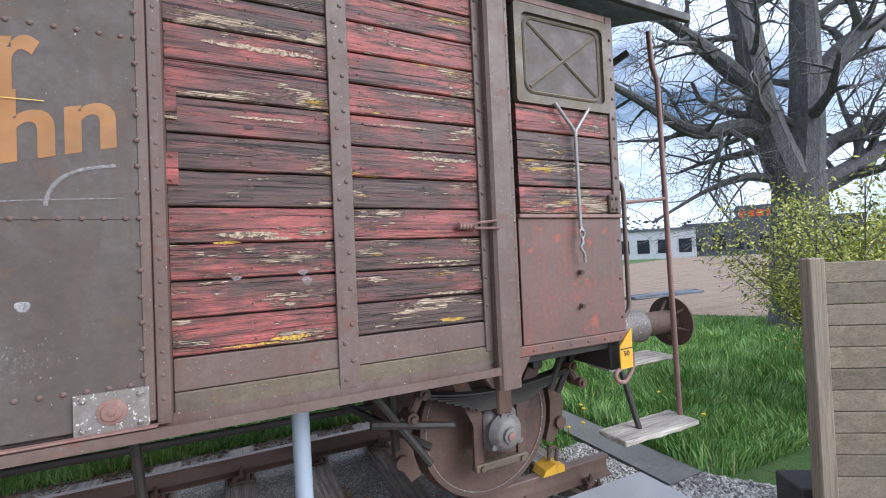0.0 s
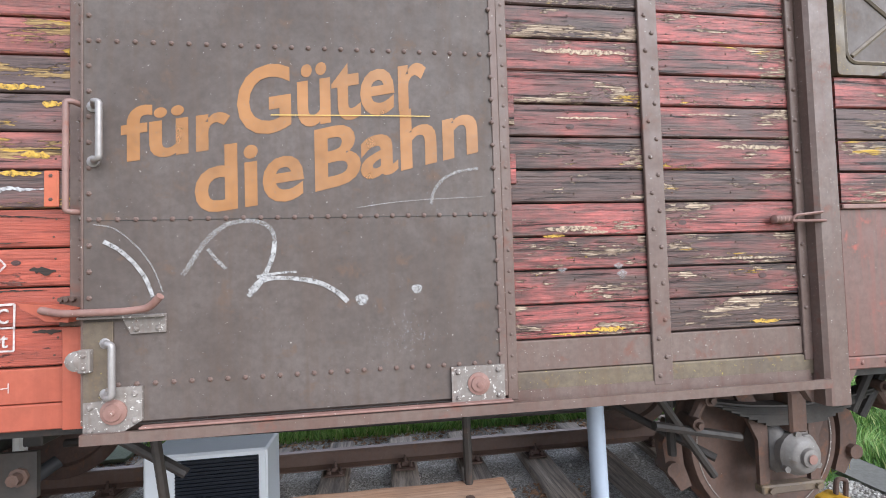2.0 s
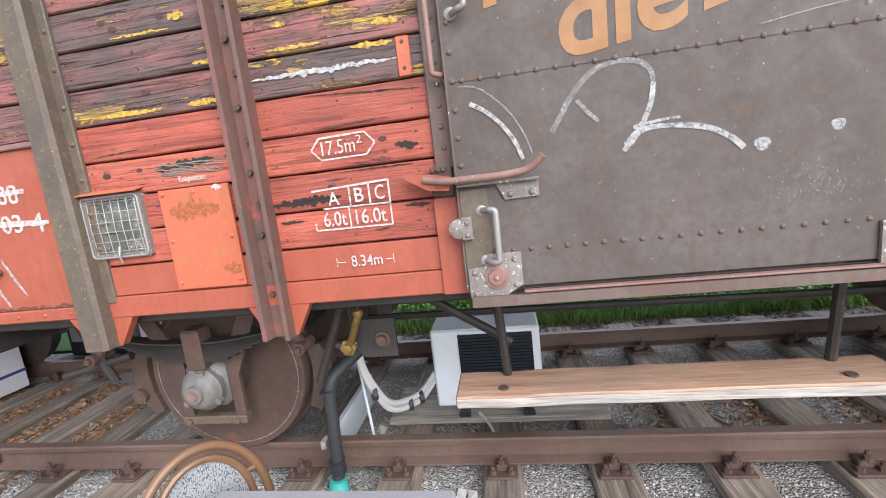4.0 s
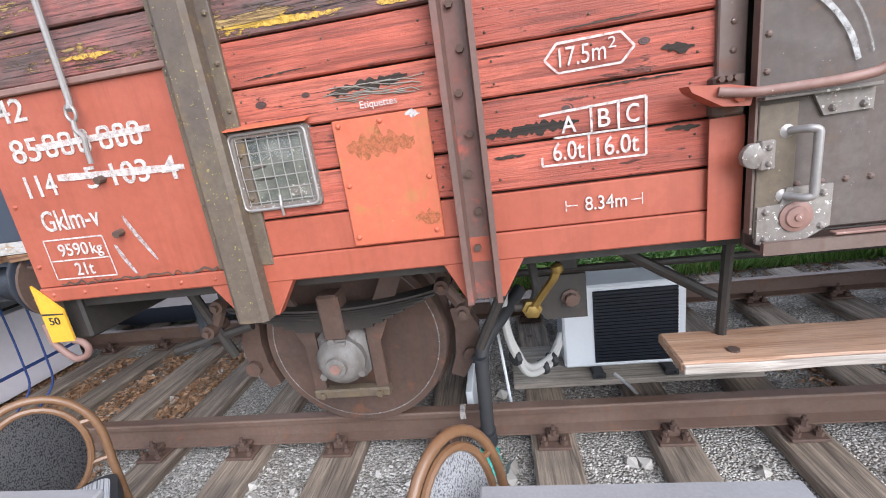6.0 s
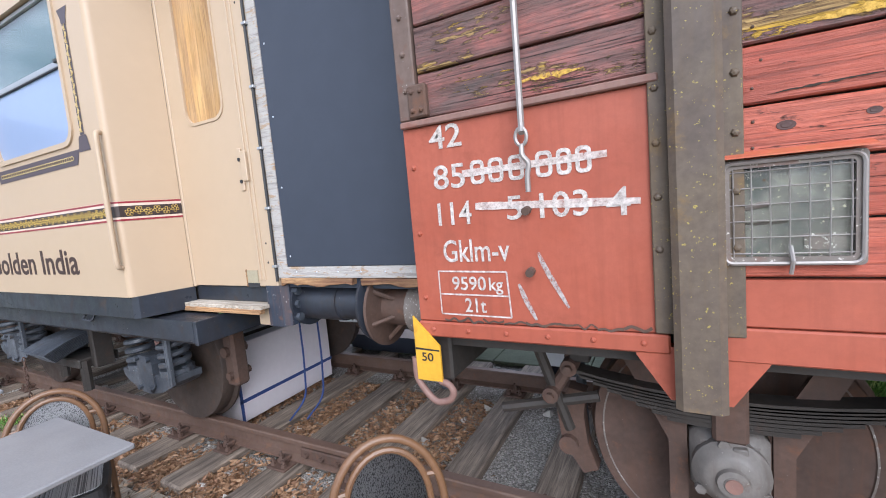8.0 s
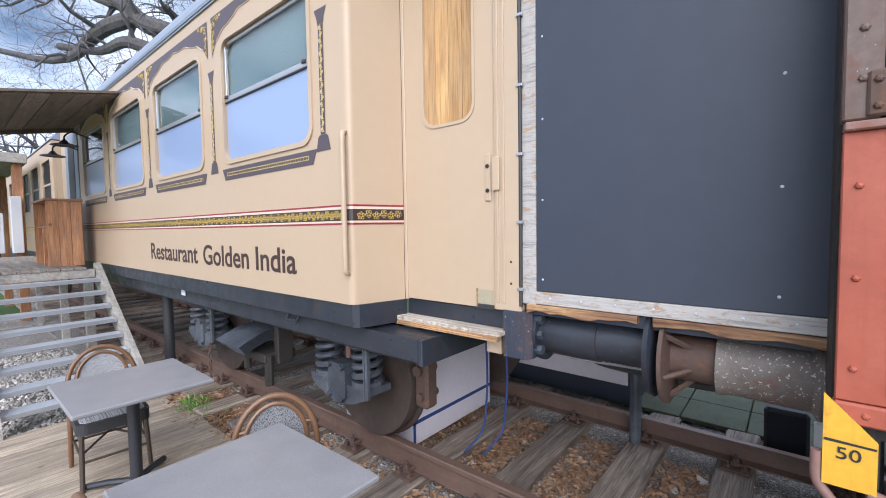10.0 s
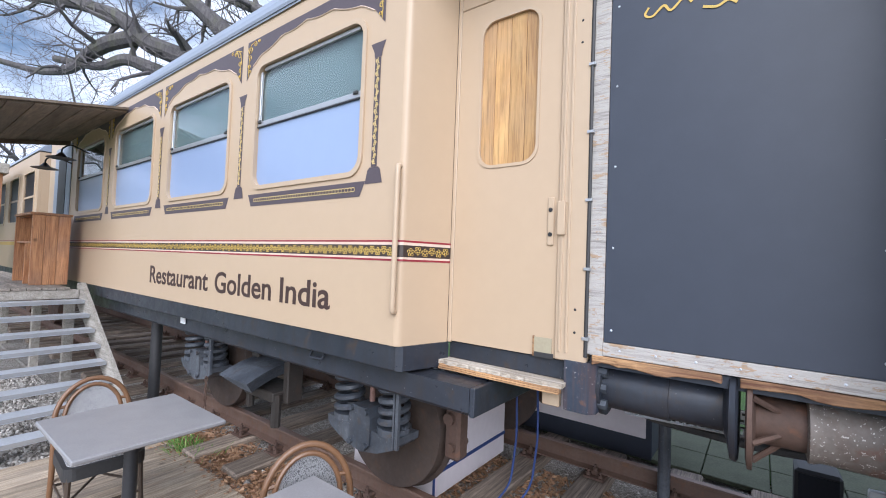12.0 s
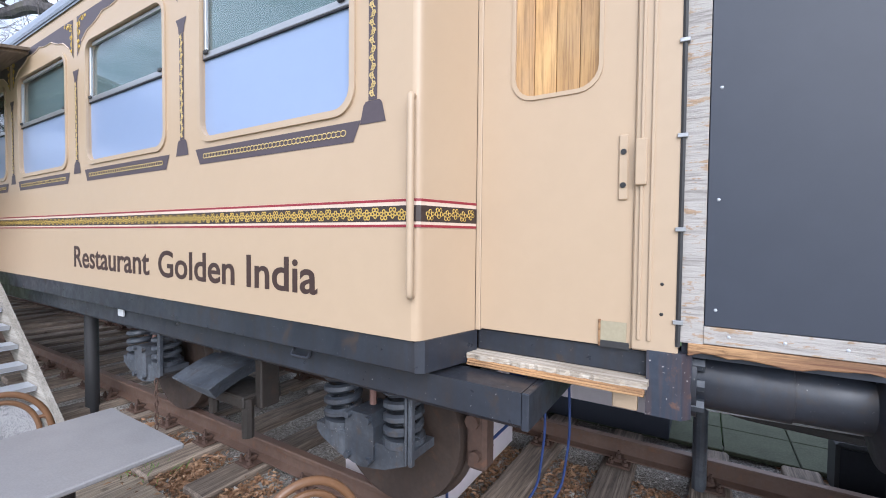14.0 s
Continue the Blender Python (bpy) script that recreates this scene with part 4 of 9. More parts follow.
# corner plates with the bolt in a round boss
for x0, x1, z0, z1, cut in ((DX1 - 0.205, DX1 + 0.012, 1.060, 1.200, 0), (DX0 + 0.010, DX0 + 0.205, 1.030, 1.202, 1)):
    bm = B()
    out = [(x0, z0), (x1, z0), (x1, z1), (x0, z1)] if not cut else [(x0, z0 + 0.01), (x0 + 0.09, z0 - 0.012), (x1, z0 + 0.05), (x1, z1), (x0 + 0.075, z1), (x0 + 0.06, z1 - 0.045), (x0, z1 - 0.05)]
    prism(bm, out, "xz", DY - 0.014, DY - 0.003)
    pl = part("corner_plate", bm, M["plate_worn"], door, "pitted grey corner plate")
    cx, cz = (x0 + x1) / 2 + (0.0 if not cut else 0.005), (z0 + z1) / 2 + (0 if not cut else 0.0)
    bm = B()
    lathe(bm, (cx, DY - 0.013, cz), (0, -1, 0), [(0, 0.045), (0.006, 0.045), (0.008, 0.036), (0.009, 0.033), (0.014, 0.030), (0.016, 0.012), (0.020, 0.010), (0.021, 0.002)], 18)
    part("boss", bm, M["handle_rust"], pl, smooth=True)
    for fx, fz in ((0.12, 0.14), (0.88, 0.30 if cut else 0.14), (0.12, 0.62 if cut else 0.86), (0.88, 0.86)):
        bm = B()
        rivet(bm, x0 + fx * (x1 - x0), DY - 0.014, z0 + fz * (z1 - z0), 0.013, 0.010)
        part("plate_rivet", bm, M["plate_worn"], pl)
# long latch lever over its bracket
bm = B()
tube(bm, bend([(-2.00, 1.850, 1.492), (-1.93, 1.835, 1.478), (-1.72, 1.825, 1.478), (-1.63, 1.815, 1.487), (-1.585, 1.80, 1.530)], 0.05), 0.0135, 10)
lever = part("latch_lever", bm, M["handle_rust"], door, "rust red latch lever with a bent end", smooth=True)
bm = B()
box(bm, (-1.885, DY - 0.035, 1.452), (-1.60, DY - 0.001, 1.462), 0.002)
prism(bm, [(-1.75, 1.455), (-1.60, 1.455), (-1.60, 1.395), (-1.72, 1.392)], "xz", DY - 0.010, DY - 0.001)
for x in (-1.70, -1.625):
    rivet(bm, x, DY - 0.010, 1.41, 0.012, 0.012)
part("lever_bracket", bm, M["plate_worn"], door)
bm = B()
prism(bm, [(-2.075, 1.518), (-2.065, 1.500), (-1.985, 1.452), (-1.915, 1.445), (-1.905, 1.492), (-1.97, 1.508)], "xz", WY0 - 0.10, WY0 - 0.035)
lathe(bm, (-1.945, WY0 - 0.098, 1.475), (0, -1, 0), [(0, 0.017), (0.012, 0.017), (0.016, 0.008)], 10)
part("latch_jaw", bm, M["steel_red"], wagon)
bm = B()
box(bm, (-1.985, WY0 - 0.045, 1.425), (-1.90, WY0 + 0.0, 1.535), 0.006)
for j in range(3):
    rod(bm, (-1.97 + 0.02 * j, WY0 - 0.045, 1.525), (-1.97 + 0.02 * j, WY0 - 0.06, 1.525), 0.009, 6)
part("latch_keep", bm, M["rust"], wagon)
bm = B()
lathe(bm, (-1.893, DY - 0.004, 1.305), (0, -1, 0), [(0, 0.036), (0.02, 0.036), (0.026, 0.02), (0.030, 0.004)], 14)
box(bm, (-1.885, DY - 0.03, 1.262), (-1.845, DY - 0.004, 1.345), 0.004)
for z in (1.28, 1.325):
    rivet(bm, -1.863, DY - 0.03, z, 0.010, 0.009)
part("seal_catch", bm, M["plate_worn"], door)
# jamb beside the door
bm = B()
box(bm, (-1.965, WY0 - 0.020, SILL), (-1.888, WY0 + 0.03, 3.10), 0.004)
for j in range(20):
    rivet(bm, -1.925, WY0 - 0.020, 1.6 + 0.075 * j, 0.011, 0.006)
part("door_jamb", bm, M["steel_brown"], wagon)
bm = B()
box(bm, (-1.985, WY0 - 0.024, SILL), (-1.886, WY0 - 0.021, 1.42), 0.001)
part("jamb_foot", bm, M["steel_red"], wagon)
bm = B()
box(bm, (-0.308, DY + 0.012, SILL), (-0.262, WY0 + 0.03, 3.10), 0.004)
for j in range(22):
    rivet(bm, -0.285, DY + 0.012, 1.14 + 0.087 * j, 0.008, 0.004)
part("door_jamb", bm, M["steel_brown"], wagon)
# door runner below
bm = B()
prism(bm, [(1.835, 1.012), (1.950, 1.012), (1.950, 1.068), (1.935, 1.068), (1.935, 1.022), (1.850, 1.022), (1.850, 1.050), (1.835, 1.050)], "yz", -1.87, 1.16)
runner = part("door_runner", bm, M["steel_brown"], wagon)
bm = B()
box(bm, (-1.68, 1.838, 1.0545), (-0.30, 1.868, 1.062), 0.002)
part("runner_edge", bm, M["handle_rust"], runner)
for x in (-1.80, -0.44):
    bm = B()
    tube(bm, [(x, 2.16, 1.01), (x + 0.02, 2.24, 0.545)], 0.021, 8)
    tube(bm, [(x + 0.02, 2.24, 0.53), (x + 0.03, 2.10, 0.49)], 0.018, 8)
    part("step_hanger", bm, M["dark_steel"], wagon, smooth=True)

# lettering on the door
word("lettering", "für", -1.755, 2.030, 0.385, 0.200, DY - 0.001, M["orange_letters"], door, 0.024, 0.16, 0.0008)
word("lettering", "Güter", -1.345, 2.128, 0.735, 0.262, DY - 0.001, M["orange_letters"], door, 0.024, 0.19, 0.0008)
word("lettering", "die", -1.500, 1.832, 0.400, 0.245, DY - 0.001, M["orange_letters"], door, 0.024, 0.16, 0.0008)
word("lettering", "Bahn", -1.058, 1.918, 0.655, 0.236, DY - 0.001, M["orange_letters"], door, 0.024, 0.245, 0.0008)
# sprayed strokes and dots, each layer a hair above the last
stroke("sprayed_line", [(-1.543, 1.60), (-1.50, 1.67), (-1.461, 1.726), (-1.40, 1.78), (-1.336, 1.799), (-1.27, 1.795), (-1.225, 1.765), (-1.213, 1.71), (-1.225, 1.65), (-1.262, 1.565)], 0.020, DY - 0.0006, M["chalk_faint"], door)
stroke("sprayed_line", [(-1.213, 1.72), (-1.225, 1.65), (-1.265, 1.57), (-1.313, 1.512)], 0.021, DY - 0.0012, M["chalk"], door)
stroke("sprayed_line", [(-1.305, 1.530), (-1.25, 1.575), (-1.15, 1.575), (-1.05, 1.555), (-0.98, 1.515), (-0.943, 1.478)], 0.022, DY - 0.0018, M["chalk"], door)
stroke("sprayed_line", [(-1.28, 1.585), (-1.20, 1.597), (-1.134, 1.600)], 0.013, DY - 0.0024, M["chalk"], door)
stroke("sprayed_line", [(-1.455, 1.695), (-1.42, 1.65), (-1.39, 1.62)], 0.016, DY - 0.0030, M["chalk_faint"], door)
stroke("sprayed_line", [(-0.605, 1.855), (-0.59, 1.91), (-0.555, 1.955), (-0.50, 1.985), (-0.407, 2.003)], 0.014, DY - 0.0036, M["chalk_faint"], door)
stroke("sprayed_line", [(-1.812, 1.732), (-1.76, 1.70), (-1.709, 1.649), (-1.67, 1.59), (-1.646, 1.525)], 0.017, DY - 0.0042, M["chalk"], door)
stroke("scraped_line", [(-1.845, 1.795), (-1.77, 1.775), (-1.69, 1.70), (-1.64, 1.62), (-1.612, 1.54)], 0.007, DY - 0.0048, M["chalk_faint"], door)
stroke("scraped_line", [(-1.22, 2.21), (-0.95, 2.213), (-0.60, 2.215)], 0.004, DY - 0.0054, M["gold"], door)
stroke("scraped_line", [(-0.90, 1.845), (-0.70, 1.87), (-0.385, 1.885)], 0.004, DY - 0.0060, M["chalk_faint"], door)
for x, z, r in ((-0.888, 1.483, 0.024), (-0.671, 1.517, 0.020)):
    bm = B()
    c = [bm.verts.new((x + r * (1 + 0.15 * math.sin(3 * a)) * math.cos(a), DY - 0.0015, z + r * (1 + 0.12 * math.cos(2 * a)) * math.sin(a))) for a in (2 * math.pi * i / 16 for i in range(16))]
    bm.faces.new(c)
    if bm.faces[:][0].normal.y > 0:
        bmesh.ops.reverse_faces(bm, faces=bm.faces[:])
    part("paint_dot", bm, M["chalk"], door)
bm = B()
rg = random.Random(3)
for i in range(420):
    x, z = rg.uniform(DX0 + 0.03, DX1 - 0.03), rg.uniform(DZ0 + 0.05, 2.9)
    s = rg.uniform(0.0006, 0.0016)
    v = [bm.verts.new((x + a * s * rg.uniform(0.5, 2.2), DY - 0.0012, z + b * s)) for a, b in ((-1, -1), (1, -1), (1, 1), (-1, 1))]
    bm.faces.new(v)
for i in range(150):
    x, z = rg.gauss(-0.72, 0.07), rg.gauss(1.34, 0.045)
    s = rg.uniform(0.0007, 0.0017)
    v = [bm.verts.new((x + a * s, DY - 0.0012, z + b * s * 2)) for a, b in ((-1, -1), (1, -1), (1, 1), (-1, 1))]
    bm.faces.new(v)
tagged(part("paint_chips", bm, M["chalk_faint"], door), kind="stuff")

# lettering on the repainted boards and the end panel
LY = WY0 - 0.0065
LW = M["white_paint"]
hx = [(-2.442, 1.652), (-2.405, 1.694), (-2.222, 1.699), (-2.185, 1.656), (-2.222, 1.615), (-2.405, 1.612), (-2.442, 1.652)]
for a, b in zip(hx, hx[1:]):
    stroke("lettering", [a, b], 0.008, LY, LW, wagon)
word("lettering", "17.5m", -2.400, 1.628, 0.135, 0.052, LY, LW, wagon, 0.0, 0.03)
word("lettering", "2", -2.258, 1.660, 0.022, 0.030, LY, LW, wagon)
for a, b in (((-2.470, 1.497), (-2.155, 1.512)), ((-2.155, 1.512), (-2.157, 1.340)), ((-2.470, 1.342), (-2.157, 1.340)), ((-2.43, 1.425), (-2.156, 1.425)), ((-2.315, 1.505), (-2.315, 1.425)),
             ((-2.235, 1.508), (-2.235, 1.425)), ((-2.325, 1.425), (-2.325, 1.342)), ((-2.470, 1.370), (-2.470, 1.342))):
    stroke("lettering", [a, b], 0.008, LY, LW, wagon)
word("lettering", "A", -2.405, 1.437, 0.045, 0.050, LY, LW, wagon, 0.008)
word("lettering", "B", -2.295, 1.440, 0.036, 0.054, LY, LW, wagon, 0.008)
word("lettering", "C", -2.213, 1.442, 0.038, 0.054, LY, LW, wagon, 0.008)
word("lettering", "6.0t", -2.435, 1.355, 0.095, 0.056, LY, LW, wagon, 0.008)
word("lettering", "16.0t", -2.302, 1.354, 0.125, 0.056, LY, LW, wagon, 0.008)
word("lettering", "8.34m", -2.346, 1.186, 0.128, 0.044, LY - 0.004, LW, wagon, 0.002)
for a, b in (((-2.407, 1.207), (-2.370, 1.206)), ((-2.205, 1.205), (-2.170, 1.206)), ((-2.406, 1.225), (-2.406, 1.190)), ((-2.171, 1.224), (-2.171, 1.188))):
    stroke("lettering", [a, b], 0.004, LY - 0.004, LW, wagon)
EY = WY0 - 0.0055
word("lettering", "42", -4.364, 1.735, 0.125, 0.078, EY, LW, wagon, 0.008)
word("lettering", "85", -4.359, 1.595, 0.122, 0.082, EY, LW, wagon, 0.008)
word("lettering", "114", -4.353, 1.466, 0.130, 0.080, EY, LW, wagon, 0.008)
word("lettering", "5", -4.095, 1.472, 0.052, 0.076, EY, LW, wagon, 0.008)
word("lettering", "103", -3.985, 1.471, 0.148, 0.078, EY, LW, wagon, 0.008)
word("lettering", "4", -3.787, 1.464, 0.066, 0.082, EY, LW, wagon, 0.008)
word("lettering", "Gklm-v", -4.344, 1.334, 0.248, 0.078, EY, LW, wagon, 0.006)
word("lettering", "9590", -4.320, 1.232, 0.130, 0.048, EY, LW, wagon, 0.008)
word("lettering", "kg", -4.178, 1.232, 0.050, 0.044, EY, LW, wagon, 0.008)
word("lettering", "21t", -4.275, 1.152, 0.080, 0.050, EY, LW, wagon, 0.008)
for a, b in (((-4.372, 1.300), (-4.112, 1.296)), ((-4.372, 1.300), (-4.372, 1.142)), ((-4.112, 1.296), (-4.104, 1.138)), ((-4.372, 1.142), (-4.104, 1.138)), ((-4.372, 1.216), (-4.110, 1.212))):
    stroke("lettering", [a, b], 0.007, EY, LW, wagon)
# struck-out owner's mark, as plain open blocks
for x0, x1 in ((-4.215, -4.165), (-4.150, -4.098), (-4.080, -4.028), (-3.990, -3.938), (-3.925, -3.880), (-3.868, -3.822)):
    bm = B()
    frame_xz(bm, round_rect(x0, 1.598, x1, 1.678, 0.016, 3), round_rect(x0 + 0.012, 1.610, x1 - 0.012, 1.666, 0.008, 3), EY - 0.002, EY)
    part("struck_out_mark", bm, LW, wagon)
stroke("paint_bar", [(-4.245, 1.638), (-4.0, 1.642), (-3.778, 1.646)], 0.026, EY - 0.002, LW, wagon)
stroke("paint_bar", [(-4.205, 1.524), (-3.95, 1.512), (-3.694, 1.502)], 0.027, EY - 0.002, LW, wagon)
rr_ = random.Random(29)
for i in range(9):
    xa = -4.36 + 0.076 * i
    stroke("rust_flake", [(xa + 0.019 * j, 1.121 + 0.010 * rr_.uniform(-1, 1)) for j in range(5)], 0.006 + 0.006 * rr_.random(), EY - 0.003, M["rust"], wagon)
stroke("paint_scuff", [(-4.000, 1.360), (-3.975, 1.30), (-3.911, 1.179)], 0.022, EY, M["chalk"], wagon, taper=True)
stroke("paint_scuff", [(-4.071, 1.255), (-4.05, 1.20), (-4.018, 1.134)], 0.020, EY, M["chalk"], wagon, taper=True)
word("lettering", "Etiquettes", -3.028, 1.600, 0.122, 0.022, LY, LW, wagon)
# plate for labels
bm = B()
box(bm, (-3.131, WY0 - 0.018, 1.150), (-2.812, WY0 - 0.004, 1.573), 0.003)
for x, z in ((-3.11, 1.555), (-2.835, 1.36), (-3.11, 1.36), (-2.835, 1.18), (-3.11, 1.18), (-2.97, 1.555)):
    rivet(bm, x, WY0 - 0.018, z, 0.011, 0.008)
part("label_plate", bm, M["steel_rusty_plate"], wagon, "rust-stained orange metal label plate")

# floodlight with wire guard in the boards
lx0, lx1, lz0, lz1 = -3.496, -3.226, 1.322, 1.574
bm = B()
frame_xz(bm, round_rect(lx0 - 0.01, lz0 - 0.01, lx1 + 0.01, lz1 + 0.01, 0.012), round_rect(lx0 + 0.012, lz0 + 0.012, lx1 - 0.012, lz1 - 0.012, 0.01), WY0 - 0.020, WY0 + 0.03)
lampb = part("floodlight", bm, M["plate_worn"], wagon, "old square floodlight behind a wire guard")
bm = B()
box(bm, (lx0 + 0.01, WY0 - 0.003, lz0 + 0.01), (lx1 - 0.01, WY0 + 0.012, lz1 - 0.01))
part("reflector", bm, M["lamp_dim"], lampb)
bm = B()
tube(bm, [(lx0 + 0.04, WY0 - 0.004, 1.46), (lx0 + 0.10, WY0 - 0.004, 1.47)], 0.008, 8)
box(bm, (-3.33, WY0 - 0.005, 1.35), (-3.25, WY0 - 0.003, 1.39))
part("lamp_tube", bm, M["plate_worn"], lampb)
bm = B()
box(bm, (lx0 + 0.012, WY0 - 0.010, lz0 + 0.012), (lx1 - 0.012, WY0 - 0.007, lz1 - 0.012))
g = part("lens", bm, M["glass"], lampb)
g.visible_shadow = False
for i in range(7):
    bm = B()
    x = lx0 + (lx1 - lx0) * (i + 0.5) / 7
    tube(bm, [(x, WY0 - 0.018, lz0 + 0.006), (x, WY0 - 0.024, (lz0 + lz1) / 2), (x, WY0 - 0.018, lz1 - 0.006)], 0.0019, 4)
    part("guard_wire", bm, M["handle_grey"], lampb)
for i in range(6):
    bm = B()
    z = lz0 + (lz1 - lz0) * (i + 0.5) / 6
    tube(bm, [(lx0 + 0.006, WY0 - 0.017, z), ((lx0 + lx1) / 2, WY0 - 0.023, z), (lx1 - 0.006, WY0 - 0.017, z)], 0.0019, 4)
    part("guard_wire", bm, M["handle_grey"], lampb)
bm = B()
rr = round_rect(lx0 - 0.002, lz0 - 0.004, lx1 + 0.002, lz1 + 0.002, 0.02, 3)
tube(bm, [(a, WY0 - 0.024, b) for a, b in rr], 0.005, 6, True)
tube(bm, [(-3.36, WY0 - 0.024, lz0 + 0.04), (-3.357, WY0 - 0.036, lz0 + 0.005), (-3.36, WY0 - 0.028, lz0 - 0.03)], 0.005, 6)
part("wire_guard", bm, M["handle_grey"], lampb)
bm = B()
prism(bm, [(WY0 - 0.045, 1.592), (WY0, 1.605), (WY0, 1.600), (WY0 - 0.045, 1.588)], "yz", lx0 - 0.02, lx1 + 0.02)
part("rain_lip", bm, M["steel_rusty_plate"], lampb)
# rotten hollows, flaked yellow and white paint on the boards
def ragged(name, x0, x1, z, h, mt, lift, seed, label="", tilt=0.0):
    """A long patch with a torn outline on the boards."""
    r, n = random.Random(seed), max(10, int((x1 - x0) / 0.008))
    up, lo = [], []
    for i in range(n + 1):
        t = i / n
        x = x0 + (x1 - x0) * t
        e = math.sin(math.pi * min(0.985, max(0.015, t))) ** 0.5
        m = z + tilt * (t - 0.5) + 0.25 * h * noise.noise((x * 14, seed, 0))
        up.append((x, m + h * e * (0.35 + 0.45 * noise.noise((x * 40, seed, 2)) + r.uniform(-0.10, 0.22))))
        lo.append((x, m - h * e * (0.35 + 0.45 * noise.noise((x * 46, seed, 5)) + r.uniform(-0.10, 0.22))))
    bm = B()
    A = [bm.verts.new((a, WY0 - lift, b)) for a, b in up]
    C = [bm.verts.new((a, WY0 - lift, min(b, u - 0.0008))) for (a, b), (_, u) in zip(lo, up)]
    for i in range(n):
        bm.faces.new((C[i], C[i + 1], A[i + 1], A[i]))
    return part(name, bm, mt, wagon, label)


M["rot"] = raw_wood("black rotten wood", (0.008, 0.006, 0.005), (0.075, 0.052, 0.040), "x", 40, 0.95)
M["yellow_flake"] = spray("flaked yellow paint", (0.66, 0.40, 0.06), 0.10, 0.98)
M["white_flake"] = spray("flaked white paint", (0.56, 0.55, 0.55), 0.20, 1.0)
M["tan_flake"] = spray("bare tan wood fibre", (0.50, 0.38, 0.26), 0.0, 0.95)
for x0, x1, z, h, sd, tl in ((-2.640, -2.350, 1.462, 0.040, 1, 0.012), (-3.13, -2.86, 1.668, 0.036, 2, 0.02), (-2.11, -2.02, 1.632, 0.030, 3, 0.0), (-2.10, -2.0, 1.405, 0.018, 4, 0.0), (-2.62, -2.52, 1.385, 0.014, 5, 0.0),
                             (-2.46, -1.99, 1.842, 0.006, 6, -0.03), (-3.46, -3.36, 1.42, 0.010, 7, 0.0), (-2.42, -2.12, 1.735, 0.006, 8, 0.01), (-2.34, -2.05, 1.560, 0.007, 9, 0.0), (-3.40, -3.18, 1.745, 0.006, 10, 0.01)):
    ragged("rotten_split", x0, x1, z, h, M["rot"], 0.0042, sd, "dark rotten hollow in a board" if sd == 1 else "", tl)
for k_, (x, z, w, h) in enumerate(((-2.496, 2.121, 0.06, 0.018), (-2.091, 2.070, 0.10, 0.030), (-2.034, 2.268, 0.07, 0.028), (-2.16, 2.330, 0.20, 0.024), (-2.90, 2.216, 0.07, 0.040), (-3.001, 2.338, 0.07, 0.018), (-3.07, 2.180, 0.26, 0.012),
                                   (-2.449, 2.036, 0.22, 0.016), (-2.15, 2.000, 0.16, 0.024), (-2.82, 2.040, 0.10, 0.022), (-3.173, 1.893, 0.30, 0.020), (-2.85, 1.893, 0.14, 0.030), (-3.93, 1.90, 0.20, 0.018), (0.175, 1.306, 0.16, 0.024), (0.02, 1.292, 0.22, 0.012), (0.95, 1.305, 0.16, 0.02), (-0.06, 1.72, 0.10, 0.014))):
    ragged("paint_patch", x - w / 2, x + w / 2, z, h, M["yellow_flake"], 0.0046, 30 + k_)
ragged("paint_patch", -2.640, -2.062, 1.940, 0.022, M["white_flake"], 0.0046, 60, "torn white paint strip", 0.0)
for k_, (x, z, w, h) in enumerate(((0.10, 2.545, 0.46, 0.028), (0.02, 1.752, 0.24, 0.026), (0.13, 1.735, 0.12, 0.020), (0.80, 2.43, 0.30, 0.014), (0.92, 2.12, 0.36, 0.022), (0.12, 2.245, 0.30, 0.012), (0.88, 1.60, 0.40, 0.012), (0.72, 2.27, 0.30, 0.010), (1.80, 1.98, 0.30, 0.014), (0.95, 1.44, 0.26, 0.014))):
    ragged("paint_patch", x - w / 2, x + w / 2, z, h, M["tan_flake"], 0.0046, 80 + k_)
M["rust_stain"] = spray("brown yellow rust stain", (0.34, 0.135, 0.045), 0.0, 0.60)
ragged("rust_stain", -3.095, -2.865, 1.485, 0.095, M["rust_stain"], 0.0195, 101)
ragged("rust_stain", -2.90, -2.815, 1.225, 0.06, M["rust_stain"], 0.0195, 102)
ragged("paint_chip", -2.885, -2.835, 1.562, 0.022, M["white_flake"], 0.0195, 103)
bm = B()
box(bm, (-2.060, WY0 - 0.009, 1.872), (-2.010, WY0 + 0.0, 2.010), 0.003)
block = part("patch_block", bm, M["steel_rusty_plate"], wagon, "orange brown wooden patch on the boards")
for z in (1.90, 1.99):
    bm = B()
    rivet(bm, -2.036, WY0 - 0.009, z, 0.008, 0.004)
    part("nail", bm, M["rust"], block)
bm = B()
for i in range(40):
    x, z = -3.15 + rg.random() * 0.26, 1.652 + rg.uniform(-0.022, 0.022)
    tube(bm, [(x, WY0 - 0.002, z), (x + rg.uniform(0.03, 0.06), WY0 - 0.007, z + rg.uniform(-0.004, 0.006)), (x + rg.uniform(0.07, 0.10), WY0 - 0.004, z + rg.uniform(-0.012, 0.006))], rg.uniform(0.0008, 0.002), 4)
tagged(part("splintered_wood", bm, M["step_wood"], wagon), kind="stuff")

